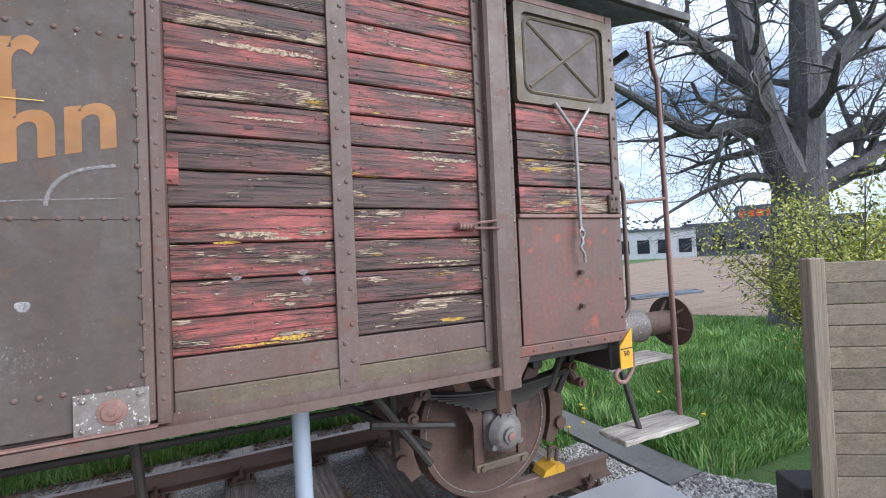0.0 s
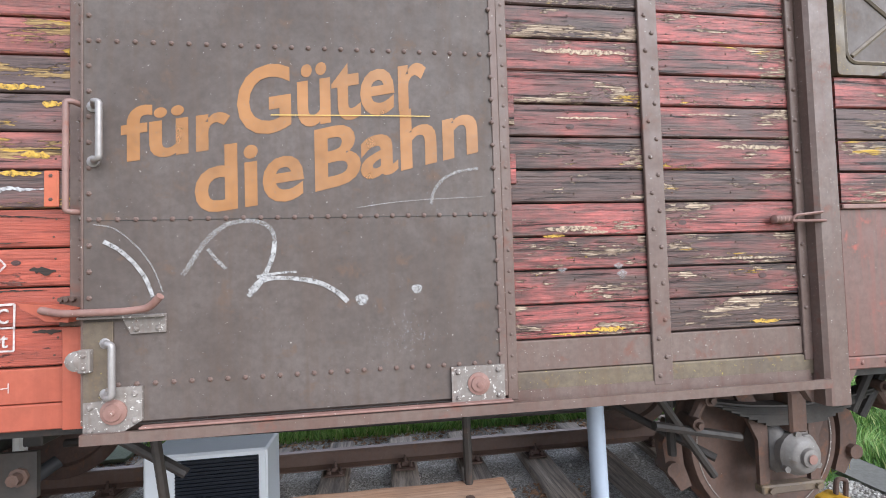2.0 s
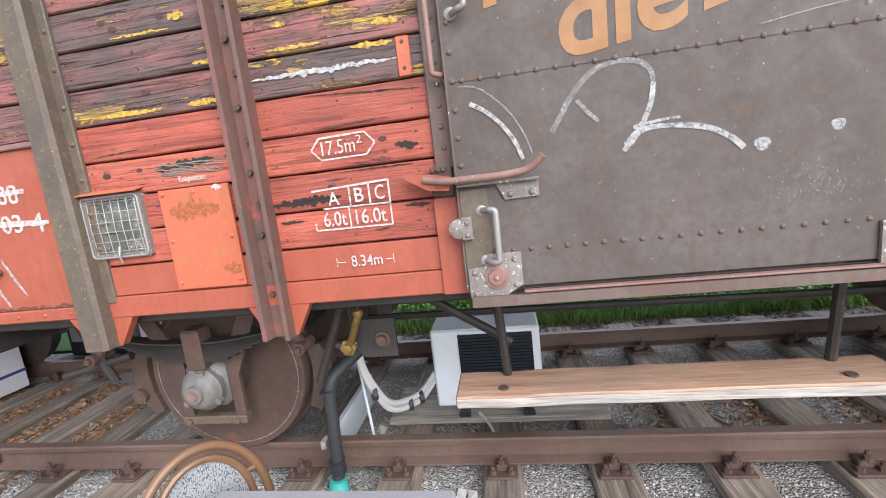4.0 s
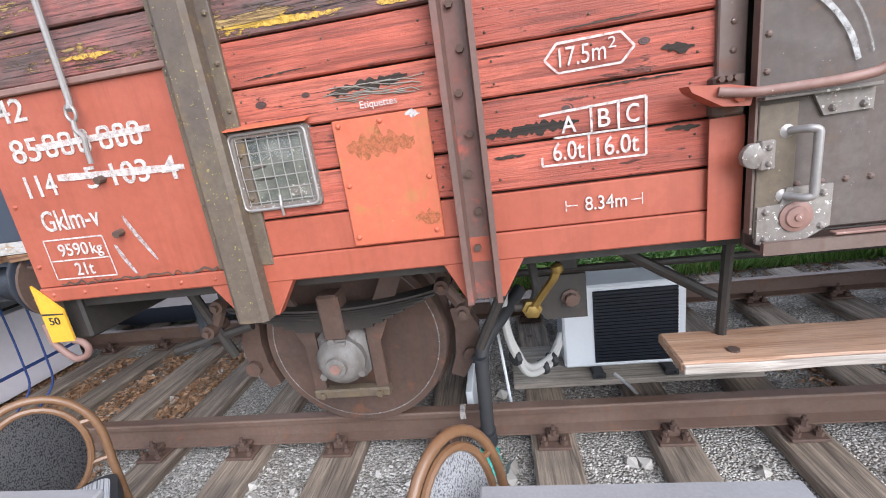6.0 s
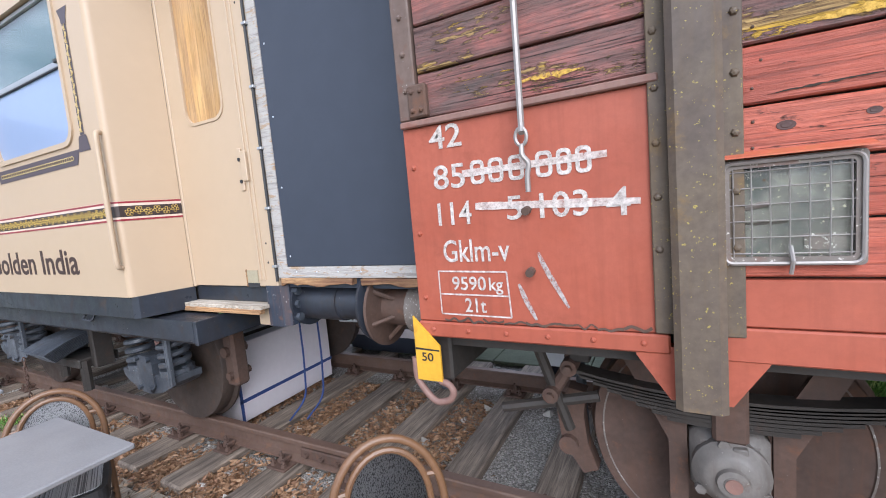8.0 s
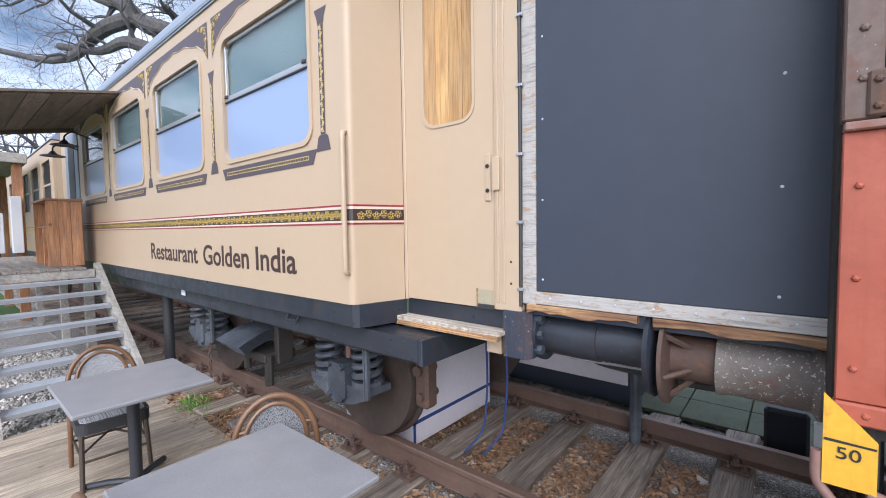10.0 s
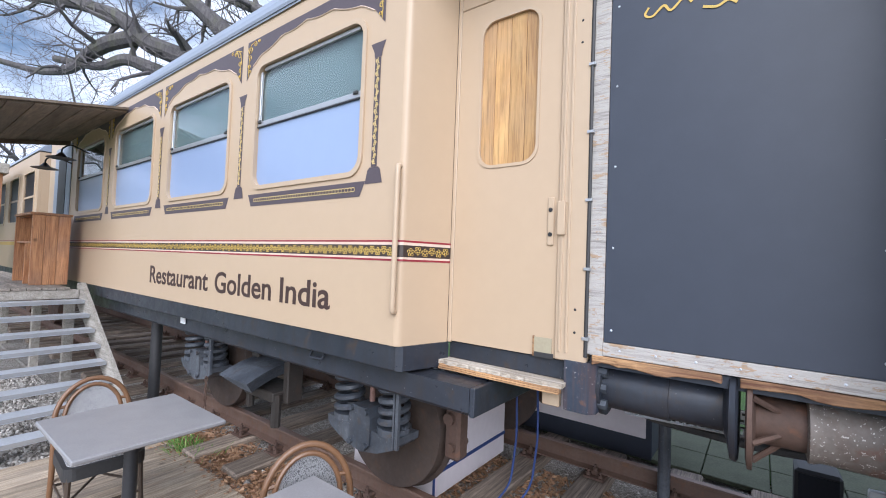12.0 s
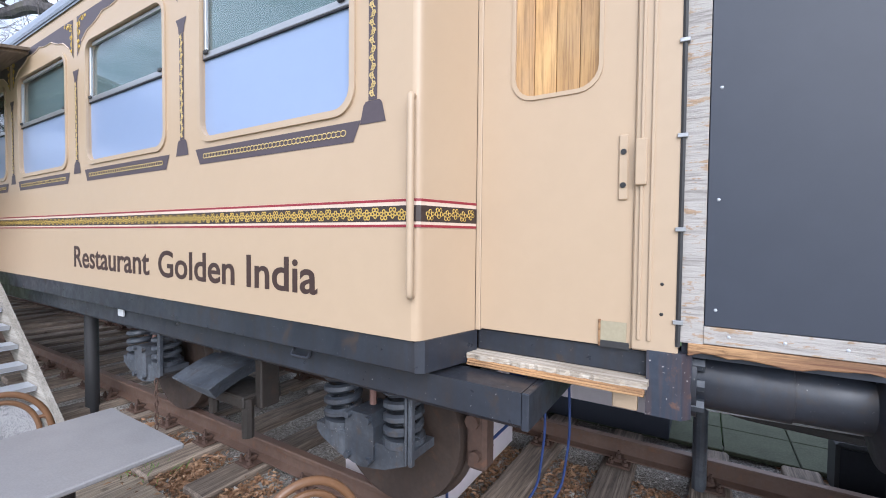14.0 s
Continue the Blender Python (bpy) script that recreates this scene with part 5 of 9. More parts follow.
# roof: low barrel, reaching out over the end platform
bm = B()
out = []
for i in range(17):
    a = -1 + 2 * i / 16
    out.append((MID_Y + a * 1.50, 3.20 + 0.42 * math.cos(a * math.pi / 2) ** 0.9))
inn = [(y, z - 0.035) for y, z in out][::-1]
prism(bm, out + inn, "yz", WX0 - 0.10, WX1 + 0.62)
roof = part("roof", bm, M["dark_steel"], wagon, "dark curved wagon roof over the end platform")
bm = B()
box(bm, (WX0 - 0.1, MID_Y - 1.505, 3.145), (WX1 + 0.62, MID_Y - 1.47, 3.20), 0.005)
part("eaves_strip", bm, M["dark_steel"], roof)
for a, b in ((-0.2, -1.0), (0.6, 1.2)):
    bm = B()
    tube(bm, [(WX1 - 0.1, MID_Y + a, 2.60), (WX1 + 0.60, MID_Y + b, 3.16)], 0.028, 6)
    part("roof_brace", bm, M["dark_steel"], wagon)
# end platform, rails, steps
bm = B()
box(bm, (WX1, WY0 + 0.45, 0.98), (WX1 + 0.72, WY1 - 0.3, 1.03), 0.006)
part("end_platform", bm, M["step_wood"], wagon)
bm = B()
tube(bm, bend([(2.79, 2.16, 3.24), (2.81, 2.16, 2.98), (2.86, 2.16, 2.88), (2.91, 2.16, 0.37)], 0.06), 0.019, 10)
tube(bm, [(2.88, 2.16, 1.99), (2.20, 2.16, 1.93)], 0.013, 8)
part("grab_pole", bm, M["handle_rust"], wagon, "tall rust red grab pole", smooth=True)
bm = B()
tube(bm, bend([(2.175, 2.06, 2.08), (2.30, 2.06, 2.08), (2.33, 2.06, 2.02), (2.33, 2.06, 1.22), (2.27, 2.06, 1.165), (2.20, 2.06, 1.165)], 0.05), 0.015, 10)
part("grab_handle", bm, M["steel_brown"], wagon, smooth=True)
for x0, x1, y0, y1, z in ((2.20, 2.93, 2.02, 2.27, 0.372), (2.30, 2.95, 2.22, 2.45, 0.80)):
    bm = B()
    box(bm, (x0, y0, z - 0.035), (x1, y1, z), 0.008)
    bmesh.ops.subdivide_edges(bm, edges=[e for e in bm.edges if e.calc_length() > 0.2], cuts=6)
    for v in bm.verts:
        v.co += Vector((noise.noise(v.co * 9), noise.noise(v.co * 8 + Vector((4, 0, 0))), 0.6 * noise.noise(v.co * 7))) * 0.012
    part("step_board", bm, M["step_wood"], wagon, "split grey wooden step board")
bm = B()
tube(bm, [(2.42, 2.30, 0.93), (2.46, 2.14, 0.36)], 0.020, 8)
tube(bm, [(2.55, 2.46, 0.95), (2.58, 2.30, 0.78)], 0.016, 8)
part("step_hanger", bm, M["dark_steel"], wagon)

# buffers, yellow corner plates and rope hooks
for s, xe in ((1, WX1), (-1, WX0)):
    by, bz = 2.43, 1.005 if s > 0 else 1.025
    xb, face = xe - 0.02 * s, (3.235 if s > 0 else -4.985)
    L = abs(face - xb)
    bm = B()
    lathe(bm, (xb, by, bz), (s, 0, 0), [(0, 0.15), (0.03, 0.15), (0.05, 0.125), (L * 0.56, 0.118), (L * 0.60, 0.128), (L * 0.63, 0.128), (L * 0.64, 0.10)], 24)
    buf = part("buffer", bm, M["plate_worn"], wagon, "buffer with flaking white paint and rusty disc", smooth=True)
    bm = B()
    lathe(bm, (xb, by, bz), (s, 0, 0), [(L * 0.62, 0.095), (L - 0.035, 0.095), (L - 0.03, 0.12), (L - 0.024, 0.205), (L - 0.008, 0.205), (L - 0.002, 0.17), (L, 0.02)], 32)
    part("buffer_disc", bm, M["rust"], buf, smooth=True)
    for i in range(6):
        a = radians(60 * i + 20)
        bm = B()
        rod(bm, (xb + s * (L - 0.11), by + 0.085 * math.cos(a), bz + 0.085 * math.sin(a)), (xb + s * (L - 0.022), by + 0.17 * math.cos(a), bz + 0.17 * math.sin(a)), 0.012, 6)
        part("disc_rib", bm, M["rust"], buf, smooth=True)
    bm = B()
    e = xe
    prism(bm, [(e + 0.018 * s, 1.130), (e + 0.018 * s, 0.882), (e - 0.088 * s, 0.882), (e - 0.088 * s, 1.020)], "xz", WY0 - 0.024, WY0 - 0.015)
    yp = part("corner_plate", bm, M["yellow_paint"], wagon, "yellow corner plate with number 50")
    word("lettering", "50", (e - 0.060) if s > 0 else (e + 0.010), 0.960, 0.048, 0.032, WY0 - 0.0245, M["black"], yp)
    stroke("lettering", [(e + 0.016 * s, 1.006), (e - 0.086 * s, 1.003)], 0.008, WY0 - 0.0235, M["black"], yp)
    bm = B()
    loop = [(0.030, 0.965), (0.030, 0.880), (-0.010, 0.825), (-0.050, 0.792), (-0.110, 0.808), (-0.128, 0.845), (-0.108, 0.872), (-0.072, 0.880)]
    tube(bm, bend([(e + a * s, WY0 - 0.012, b) for a, b in loop], 0.022), 0.0135, 10)
    part("rope_hook", bm, M["handle_rust"], wagon, smooth=True)
    # headstock and drawhook
    bm = B()
    box(bm, (min(xe - 0.10 * s, xe - 0.012 * s), WY0 + 0.04, 0.86), (max(xe - 0.10 * s, xe - 0.012 * s), WY1 - 0.04, 1.12), 0.01)
    part("headstock", bm, M["dark_steel"], wagon)
    bm = B()
    tube(bm, [(xe, MID_Y, 1.02), (xe + 0.28 * s, MID_Y, 1.02), (xe + 0.33 * s, MID_Y, 1.07)], 0.03, 8)
    part("drawhook", bm, M["dark_steel"], wagon)

# underframe: long sills, cross members, brake rigging
for y in (2.22, 4.40):
    bm = B()
    box(bm, (WX0 + 0.05, y, 0.93), (WX1 - 0.05, y + 0.07, 1.0), 0.006)
    part("long_sill", bm, M["dark_steel"], wagon)
for x in (-4.0, -2.4, -1.13, 0.2, 1.7):
    bm = B()
    box(bm, (x, 2.30, 0.86), (x + 0.08, 4.39, 0.99), 0.006)
    part("cross_member", bm, M["dark_steel"], wagon)
for a, b in (((0.55, 2.30, 0.98), (0.95, 2.32, 0.42)), ((0.75, 2.40, 0.98), (0.78, 2.42, 0.50)), ((0.95, 2.30, 0.52), (0.30, 2.9, 0.85)), ((0.60, 2.30, 0.72), (1.10, 2.3, 0.62)), ((1.95, 2.28, 0.98), (1.84, 2.32, 0.70)), ((2.08, 2.30, 0.98), (1.92, 2.34, 0.66)),
             ((-2.55, 2.30, 0.98), (-2.78, 2.34, 0.50)), ((-4.15, 2.30, 0.98), (-4.02, 2.34, 0.55)), ((-2.7, 3.0, 0.62), (0.8, 3.0, 0.58)), ((-2.2, 2.36, 0.95), (-1.75, 2.36, 0.66)), ((-4.3, 2.3, 0.62), (-3.9, 2.36, 0.70))):
    bm = B()
    tube(bm, [a, b], 0.024, 8)
    part("brake_rod", bm, M["dark_steel"], wagon, smooth=True)
bm = B()
lathe(bm, (-0.62, 3.05, 0.83), (1, 0, 0), [(0, 0.05), (0.03, 0.16), (0.62, 0.16), (0.65, 0.05)], 20)
part("air_tank", bm, M["dark_steel"], wagon, smooth=True)

# wheels, axle boxes, springs
for ax in (1.462, -3.455):
    hz = 0.495
    wheels = []
    for sgn, y0 in ((1, 2.520), (-1, 4.157)):
        bm = B()
        lathe(bm, (ax, y0, hz), (0, sgn, 0), [(0.000, 0.455), (-0.004, 0.470), (-0.004, 0.492), (0.006, 0.498), (0.090, 0.500), (0.104, 0.512), (0.110, 0.525), (0.128, 0.525), (0.135, 0.515), (0.135, 0.43), (0.10, 0.41)], 56)
        wheels.append(part("wheel", bm, M["rust"], wagon, "rusty disc wagon wheel", smooth=True))
    for wheel, (sgn, y0) in zip(wheels, ((1, 2.520), (-1, 4.157))):
        bm = B()
        lathe(bm, (ax, y0, hz), (0, sgn, 0), [(0.003, 0.456), (0.012, 0.452), (0.022, 0.40), (0.050, 0.33), (0.052, 0.20), (0.022, 0.15), (-0.03, 0.13), (-0.06, 0.12), (-0.06, 0.02)], 48)
        part("wheel_disc", bm, M["wheel_dark"], wheel, smooth=True)
    wheel = wheels[0]
    bm = B()
    rod(bm, (ax, 2.50, hz), (ax, 4.18, hz), 0.08, 20)
    part("axle", bm, M["dark_steel"], wheel, smooth=True)
    bm = B()
    for i in range(60):
        a0, a1 = 2 * math.pi * i / 60, 2 * math.pi * (i + 1) / 60
        pts = [(ax + r * math.cos(a), hz + r * math.sin(a)) for r, a in ((0.452, a0), (0.459, a0), (0.459, a1), (0.452, a1))]
        bm.faces.new([bm.verts.new((p, 2.5135, q)) for p, q in pts])
    part("tyre_edge", bm, M["plate_worn"], wheel)
    # axle box
    bm = B()
    box(bm, (ax - 0.125, 2.325, hz - 0.12), (ax + 0.125, 2.47, hz + 0.14), 0.035)
    lathe(bm, (ax, 2.335, hz + 0.005), (0, -1, 0), [(0, 0.122), (0.035, 0.122), (0.045, 0.112), (0.075, 0.092), (0.085, 0.075), (0.088, 0.052), (0.105, 0.048), (0.108, 0.03), (0.112, 0.028), (0.113, 0.004)], 24)
    for a in (100, 215, 330):
        rod(bm, (ax + 0.115 * math.cos(radians(a)), 2.31, hz + 0.115 * math.sin(radians(a))), (ax + 0.115 * math.cos(radians(a)), 2.28, hz + 0.115 * math.sin(radians(a))), 0.020, 6)
    box(bm, (ax + 0.005, 2.272, hz + 0.075), (ax + 0.05, 2.30, hz + 0.115), 0.004)
    abox = part("axle_box", bm, M["axle_grey"], wagon, "greasy grey cast axle box", smooth=True)
    bm = B()
    rod(bm, (ax, 2.226, hz + 0.005), (ax, 2.219, hz + 0.005), 0.026, 12)
    part("axle_cap", bm, M["handle_rust"], abox)
    # horn guide
    for s in (-1, 1):
        bm = B()
        prism(bm, [(ax + s * 0.40, 0.98), (ax + s * 0.30, 0.98), (ax + s * 0.132, 0.66), (ax + s * 0.132, 0.30), (ax + s * 0.195, 0.30), (ax + s * 0.195, 0.56)], "xz", 2.36, 2.385)
        part("horn_guide", bm, M["rust"], wagon)
    bm = B()
    box(bm, (ax - 0.20, 2.34, 0.265), (ax + 0.20, 2.40, 0.315), 0.008)
    for dx in (-0.15, 0.15):
        rod(bm, (ax + dx, 2.345, 0.290), (ax + dx, 2.325, 0.290), 0.018, 6)
    part("horn_tie", bm, M["steel_moss"], wagon)
    # leaf spring: stepped leaves with a buckle
    bm = B()
    for i in range(8):
        hl = 0.56 - 0.052 * i
        z = 0.815 - 0.019 * i
        pts = [(ax + hl * (j / 8 * 2 - 1), z - 0.045 * (1 - (j / 8 * 2 - 1) ** 2) * (hl / 0.56) ** 2 + 0.02 * ((j / 8 * 2 - 1) * hl / 0.56) ** 2) for j in range(9)]
        prism(bm, [(p, q) for p, q in pts] + [(p, q - 0.017) for p, q in pts[::-1]], "xz", 2.30, 2.385)
    spring = part("leaf_spring", bm, M["dark_steel"], wagon, "dark stepped leaf spring")
    bm = B()
    box(bm, (ax - 0.055, 2.285, 0.615), (ax + 0.055, 2.40, 0.845), 0.012)
    part("spring_buckle", bm, M["rust"], spring)
    for s in (-1, 1):
        bm = B()
        tube(bm, [(ax + s * 0.55, 2.33, 0.835), (ax + s * 0.62, 2.33, 0.72)], 0.028, 8)
        for x, z in ((ax + s * 0.545, 0.84), (ax + s * 0.625, 0.715)):
            rod(bm, (x, 2.27, z), (x, 2.40, z), 0.034, 10)
            rod(bm, (x, 2.25, z), (x, 2.28, z), 0.018, 6)
        tube(bm, [(ax + s * 0.55, 2.36, 0.85), (ax + s * 0.50, 2.36, 1.0)], 0.03, 8)
        part("spring_shackle", bm, M["rust"], spring, smooth=True)
    # brake blocks
    for s in (-1, 1):
        bm = B()
        ang = [radians((180 if s < 0 else 0) - s * d) for d in (26, 12, -2, -14)]
        arc = [(ax + 0.545 * math.cos(a), hz + 0.545 * math.sin(a)) for a in ang]
        arc2 = [(ax + (0.62 + 0.05 * math.sin(i)) * math.cos(a), hz + 0.61 * math.sin(a)) for i, a in enumerate(ang)][::-1]
        prism(bm, arc + arc2, "xz", 2.53, 2.61)
        a = ang[1]
        rod(bm, (ax + 0.63 * math.cos(a), 2.50, hz + 0.61 * math.sin(a)), (ax + 0.63 * math.cos(a), 2.62, hz + 0.61 * math.sin(a)), 0.045, 10)
        part("brake_block", bm, M["rust"], wagon)
# brake valve plate with its short brass lever
bm = B()
prism(bm, [(-2.505, 0.71), (-2.47, 0.665), (-2.30, 0.665), (-2.30, 0.86), (-2.505, 0.86)], "xz", 2.245, 2.265)
plate = part("valve_plate", bm, M["dark_steel"], wagon)
bm = B()
lathe(bm, (-2.366, 2.246, 0.758), (0, -1, 0), [(0, 0.040), (0.012, 0.040), (0.014, 0.026), (0.040, 0.026), (0.042, 0.012)], 8)
part("valve_bolt", bm, M["rust"], plate)
bm = B()
tube(bm, bend([(-2.425, 2.125, 0.935), (-2.440, 2.125, 0.895), (-2.475, 2.165, 0.83), (-2.525, 2.195, 0.745)], 0.03), 0.017, 8, False)
lathe(bm, (-2.425, 2.125, 0.915), (-0.12, 0, 1), [(0, 0.017), (0.01, 0.024), (0.03, 0.024), (0.038, 0.012)], 10)
lathe(bm, (-2.530, 2.215, 0.738), (0, -1, 0), [(0, 0.042), (0.022, 0.042), (0.026, 0.028), (0.042, 0.026), (0.046, 0.010)], 6)
part("valve_lever", bm, M["brass"], wagon, "yellow brass valve lever", smooth=True)
bm = B()
tube(bm, bend([(-2.60, 2.23, 0.74), (-2.53, 2.225, 0.738), (-2.50, 2.24, 0.80), (-2.52, 2.30, 0.97)], 0.03), 0.020, 8)
part("valve_pipe", bm, M["dark_steel"], wagon, smooth=True)


# ---- the cream restaurant coach ----
CX1, CX0, CY, CZ0, CZ1 = -6.502, -13.2, 1.935, 1.148, 3.42
COACH_LEN0 = -14.6
coach = thing("restaurant_coach", (-10.0, MID_Y, 0.0), "cream passenger coach turned restaurant, gold band and ornaments", "railway coach")
CY2 = 2 * MID_Y - CY
WIN = [(-8.062 - 1.615 * i, -6.868 - 1.615 * i) for i in range(4)]
WZ0, WZ1 = 2.135, 3.062


def wall_with_holes(bm, x0, x1, z0, z1, y0, y1, holes):
    """A wall slab along x with rounded openings that go through it."""
    hs = sorted(holes)
    cur = x0
    for h in hs:
        box(bm, (cur, y0, z0), (h[0] - 0.04, y1, z1))
        cur = h[1] + 0.04
        a, b = h[0] - 0.04, h[1] + 0.04
        box(bm, (a, y0, z0), (b, y1, h[2] - 0.04))
        box(bm, (a, y0, h[3] + 0.04), (b, y1, z1))
        inner = round_rect(h[0], h[2], h[1], h[3], h[4], 6)
        n = len(inner)
        outer = []
        cx, cz = (h[0] + h[1]) / 2, (h[2] + h[3]) / 2
        hw, hh = (b - a) / 2, (h[3] - h[2]) / 2 + 0.04
        for p, q in inner:
            dx, dz = p - cx, q - cz
            k = min(hw / max(abs(dx), 1e-6), hh / max(abs(dz), 1e-6))
            outer.append((cx + dx * k, cz + dz * k))
        # corners of the square
        for sx in (1, -1):
            for sz in (1, -1):
                j = min(range(n), key=lambda i: (outer[i][0] - (cx + sx * hw)) ** 2 + (outer[i][1] - (cz + sz * hh)) ** 2)
                outer[j] = (cx + sx * hw, cz + sz * hh)
        frame_xz(bm, outer, inner, y0, y1)
    box(bm, (cur, y0, z0), (x1, y1, z1))
    bmesh.ops.remove_doubles(bm, verts=bm.verts[:], dist=0.0004)


bm = B()
wall_with_holes(bm, COACH_LEN0, CX1 - 0.035, CZ0, CZ1, CY, CY + 0.05, [(a, b, WZ0, WZ1, 0.10) for a, b in WIN])
body = part("body_side", bm, M["cream"], coach)
# rounded corner and the recessed vestibule side
bm = B()
arc = [(CX1 - 0.035, CY), (CX1 - 0.015, CY + 0.004), (CX1 - 0.002, CY + 0.016), (CX1 + 0.004, CY + 0.035), (CX1 + 0.085, CY + 0.335), (CX1 + 0.027, CY + 0.335), (CX1 - 0.035, CY + 0.06)]
prism(bm, arc, "xy", CZ0, CZ1)
part("body_corner", bm, M["cream"], coach, smooth=True)
bm = B()
box(bm, (-6.417, CY + 0.335, CZ0), (-6.392, CY + 0.375, CZ1), 0.004)
box(bm, (-5.755, CY + 0.325, CZ0 + 0.01), (-5.600, CY + 0.375, CZ1), 0.006)
box(bm, (-6.392, CY + 0.338, 3.12), (-5.755, CY + 0.375, CZ1), 0.004)
for x in (-5.735, -5.70):
    box(bm, (x, CY + 0.317, CZ0 + 0.05), (x + 0.012, CY + 0.327, CZ1 - 0.02), 0.002)
part("vestibule_frame", bm, M["cream_dark"], coach)
# end door
bm = B()
wall_with_holes(bm, -6.390, -5.757, CZ0 + 0.01, 3.115, CY + 0.340, CY + 0.372, [(-6.238, -5.890, 2.165, 2.995, 0.085)])
cdoor = part("vestibule_door", bm, M["cream"], coach, "cream coach door with boarded window")
bm = B()
rr, r2 = round_rect(-6.252, 2.150, -5.876, 3.010, 0.095), round_rect(-6.236, 2.167, -5.892, 2.993, 0.083)
frame_xz(bm, rr, r2, CY + 0.334, CY + 0.345)
part("window_rim", bm, M["cream_dark"], cdoor)
for i in range(4):
    bm = B()
    box(bm, (-0.046, 0, -0.43), (0.046, 0.018, 0.43), 0.002)
    part("pine_board", bm, M["pine"], cdoor, "pale pine board" if i == 0 else "", (-6.205 + 0.0945 * i, CY + 0.352, 2.58))
bm = B()
box(bm, (-5.812, CY + 0.330, 1.72), (-5.778, CY + 0.341, 1.965), 0.004)
box(bm, (-5.752, CY + 0.305, 1.77), (-5.712, CY + 0.325, 1.94), 0.004)
lock = part("door_lock", bm, M["cream_dark"], cdoor)
for z in (1.90, 1.775):
    bm = B()
    rod(bm, (-5.795, CY + 0.331, z), (-5.795, CY + 0.326, z), 0.011, 10)
    part("keyhole", bm, M["black"], lock)
# flat plate for the open notch, its inner shade mixed into the olive
bm = B()
box(bm, (-5.868, CY + 0.3355, CZ0 + 0.008), (-5.772, CY + 0.3385, CZ0 + 0.105))
notch = part("cut_out", bm, M["shaded_frame"], cdoor, "notch with pale frame, shade in its colour")
# dark strip painted in for the shaded gap at the notch's foot
bm = B()
box(bm, (-5.868, CY + 0.3345, CZ0 + 0.004), (-5.762, CY + 0.3353, CZ0 + 0.030))
part("notch_gap", bm, M["rubber"], notch)
bm = B()
box(bm, (-5.874, CY + 0.332, CZ0 + 0.006), (-5.866, CY + 0.3395, CZ0 + 0.110), 0.001)
part("torn_edge", bm, M["plywood_edge"], notch)
# perforated steel strip below the buffer
bm = B()
PA, PB = Vector((-5.50, 2.62, 0.880)), Vector((-4.99, 2.62, 0.896))
for off in (0.018, -0.018):
    tube(bm, [PA + Vector((0, 0, off)), PB + Vector((0, 0, off))], 0.0065, 4)
for i in range(18):
    p = PA + (PB - PA) * (i / 17)
    tube(bm, [p + Vector((0, 0, -0.018)), p + Vector((0, 0, 0.018))], 0.0075, 4)
part("perforated_strip", bm, M["galv"], coach, "galvanised strip with rows of holes")
bm = B()
tube(bm, bend([(-6.535, CY + 0.002, 2.135), (-6.524, CY - 0.028, 2.13), (-6.520, CY - 0.033, 2.09), (-6.520, CY - 0.033, 1.38), (-6.524, CY - 0.028, 1.335), (-6.535, CY + 0.002, 1.332)], 0.035), 0.0155, 10)
part("grab_rail", bm, M["cream_dark"], coach, smooth=True)
# roof
bm = B()
out = []
for i in range(21):
    a = -1 + 2 * i / 20
    out.append((MID_Y + a * 1.415, CZ1 + 0.02 + 0.62 * max(0.0, math.cos(a * math.pi / 2)) ** 0.62))
prism(bm, out + [(y, z - 0.04) for y, z in out[::-1]], "yz", COACH_LEN0, -5.60)
part("coach_roof", bm, M["coach_roof"], coach, smooth=True)
bm = B()
prism(bm, [(CY - 0.020, CZ1 - 0.002), (CY - 0.026, CZ1 + 0.020), (CY - 0.012, CZ1 + 0.075), (CY + 0.045, CZ1 + 0.175), (CY + 0.090, CZ1 + 0.175), (CY + 0.050, CZ1 - 0.002)], "yz", COACH_LEN0, CX1 + 0.03)
part("gutter", bm, M["coach_roof"], coach)
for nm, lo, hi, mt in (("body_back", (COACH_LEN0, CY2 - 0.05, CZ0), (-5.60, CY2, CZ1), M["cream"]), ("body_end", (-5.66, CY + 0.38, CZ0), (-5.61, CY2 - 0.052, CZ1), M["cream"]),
                       ("body_end", (COACH_LEN0, CY + 0.052, CZ0), (COACH_LEN0 + 0.05, CY2 - 0.052, CZ1), M["cream"]), ("coach_floor", (COACH_LEN0 + 0.05, CY + 0.06, 1.13), (-6.62, CY2 - 0.06, 1.20), M["dim_interior"]), ("vestibule_floor", (-6.615, CY + 0.42, 1.13), (-5.67, CY2 - 0.06, 1.20), M["dim_interior"]),
                       ("inner_lining", (COACH_LEN0 + 0.06, CY + 0.42, 1.21), (-6.6, CY + 0.44, CZ1 - 0.02), M["dim_interior"])):
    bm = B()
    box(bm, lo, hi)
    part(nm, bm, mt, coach)
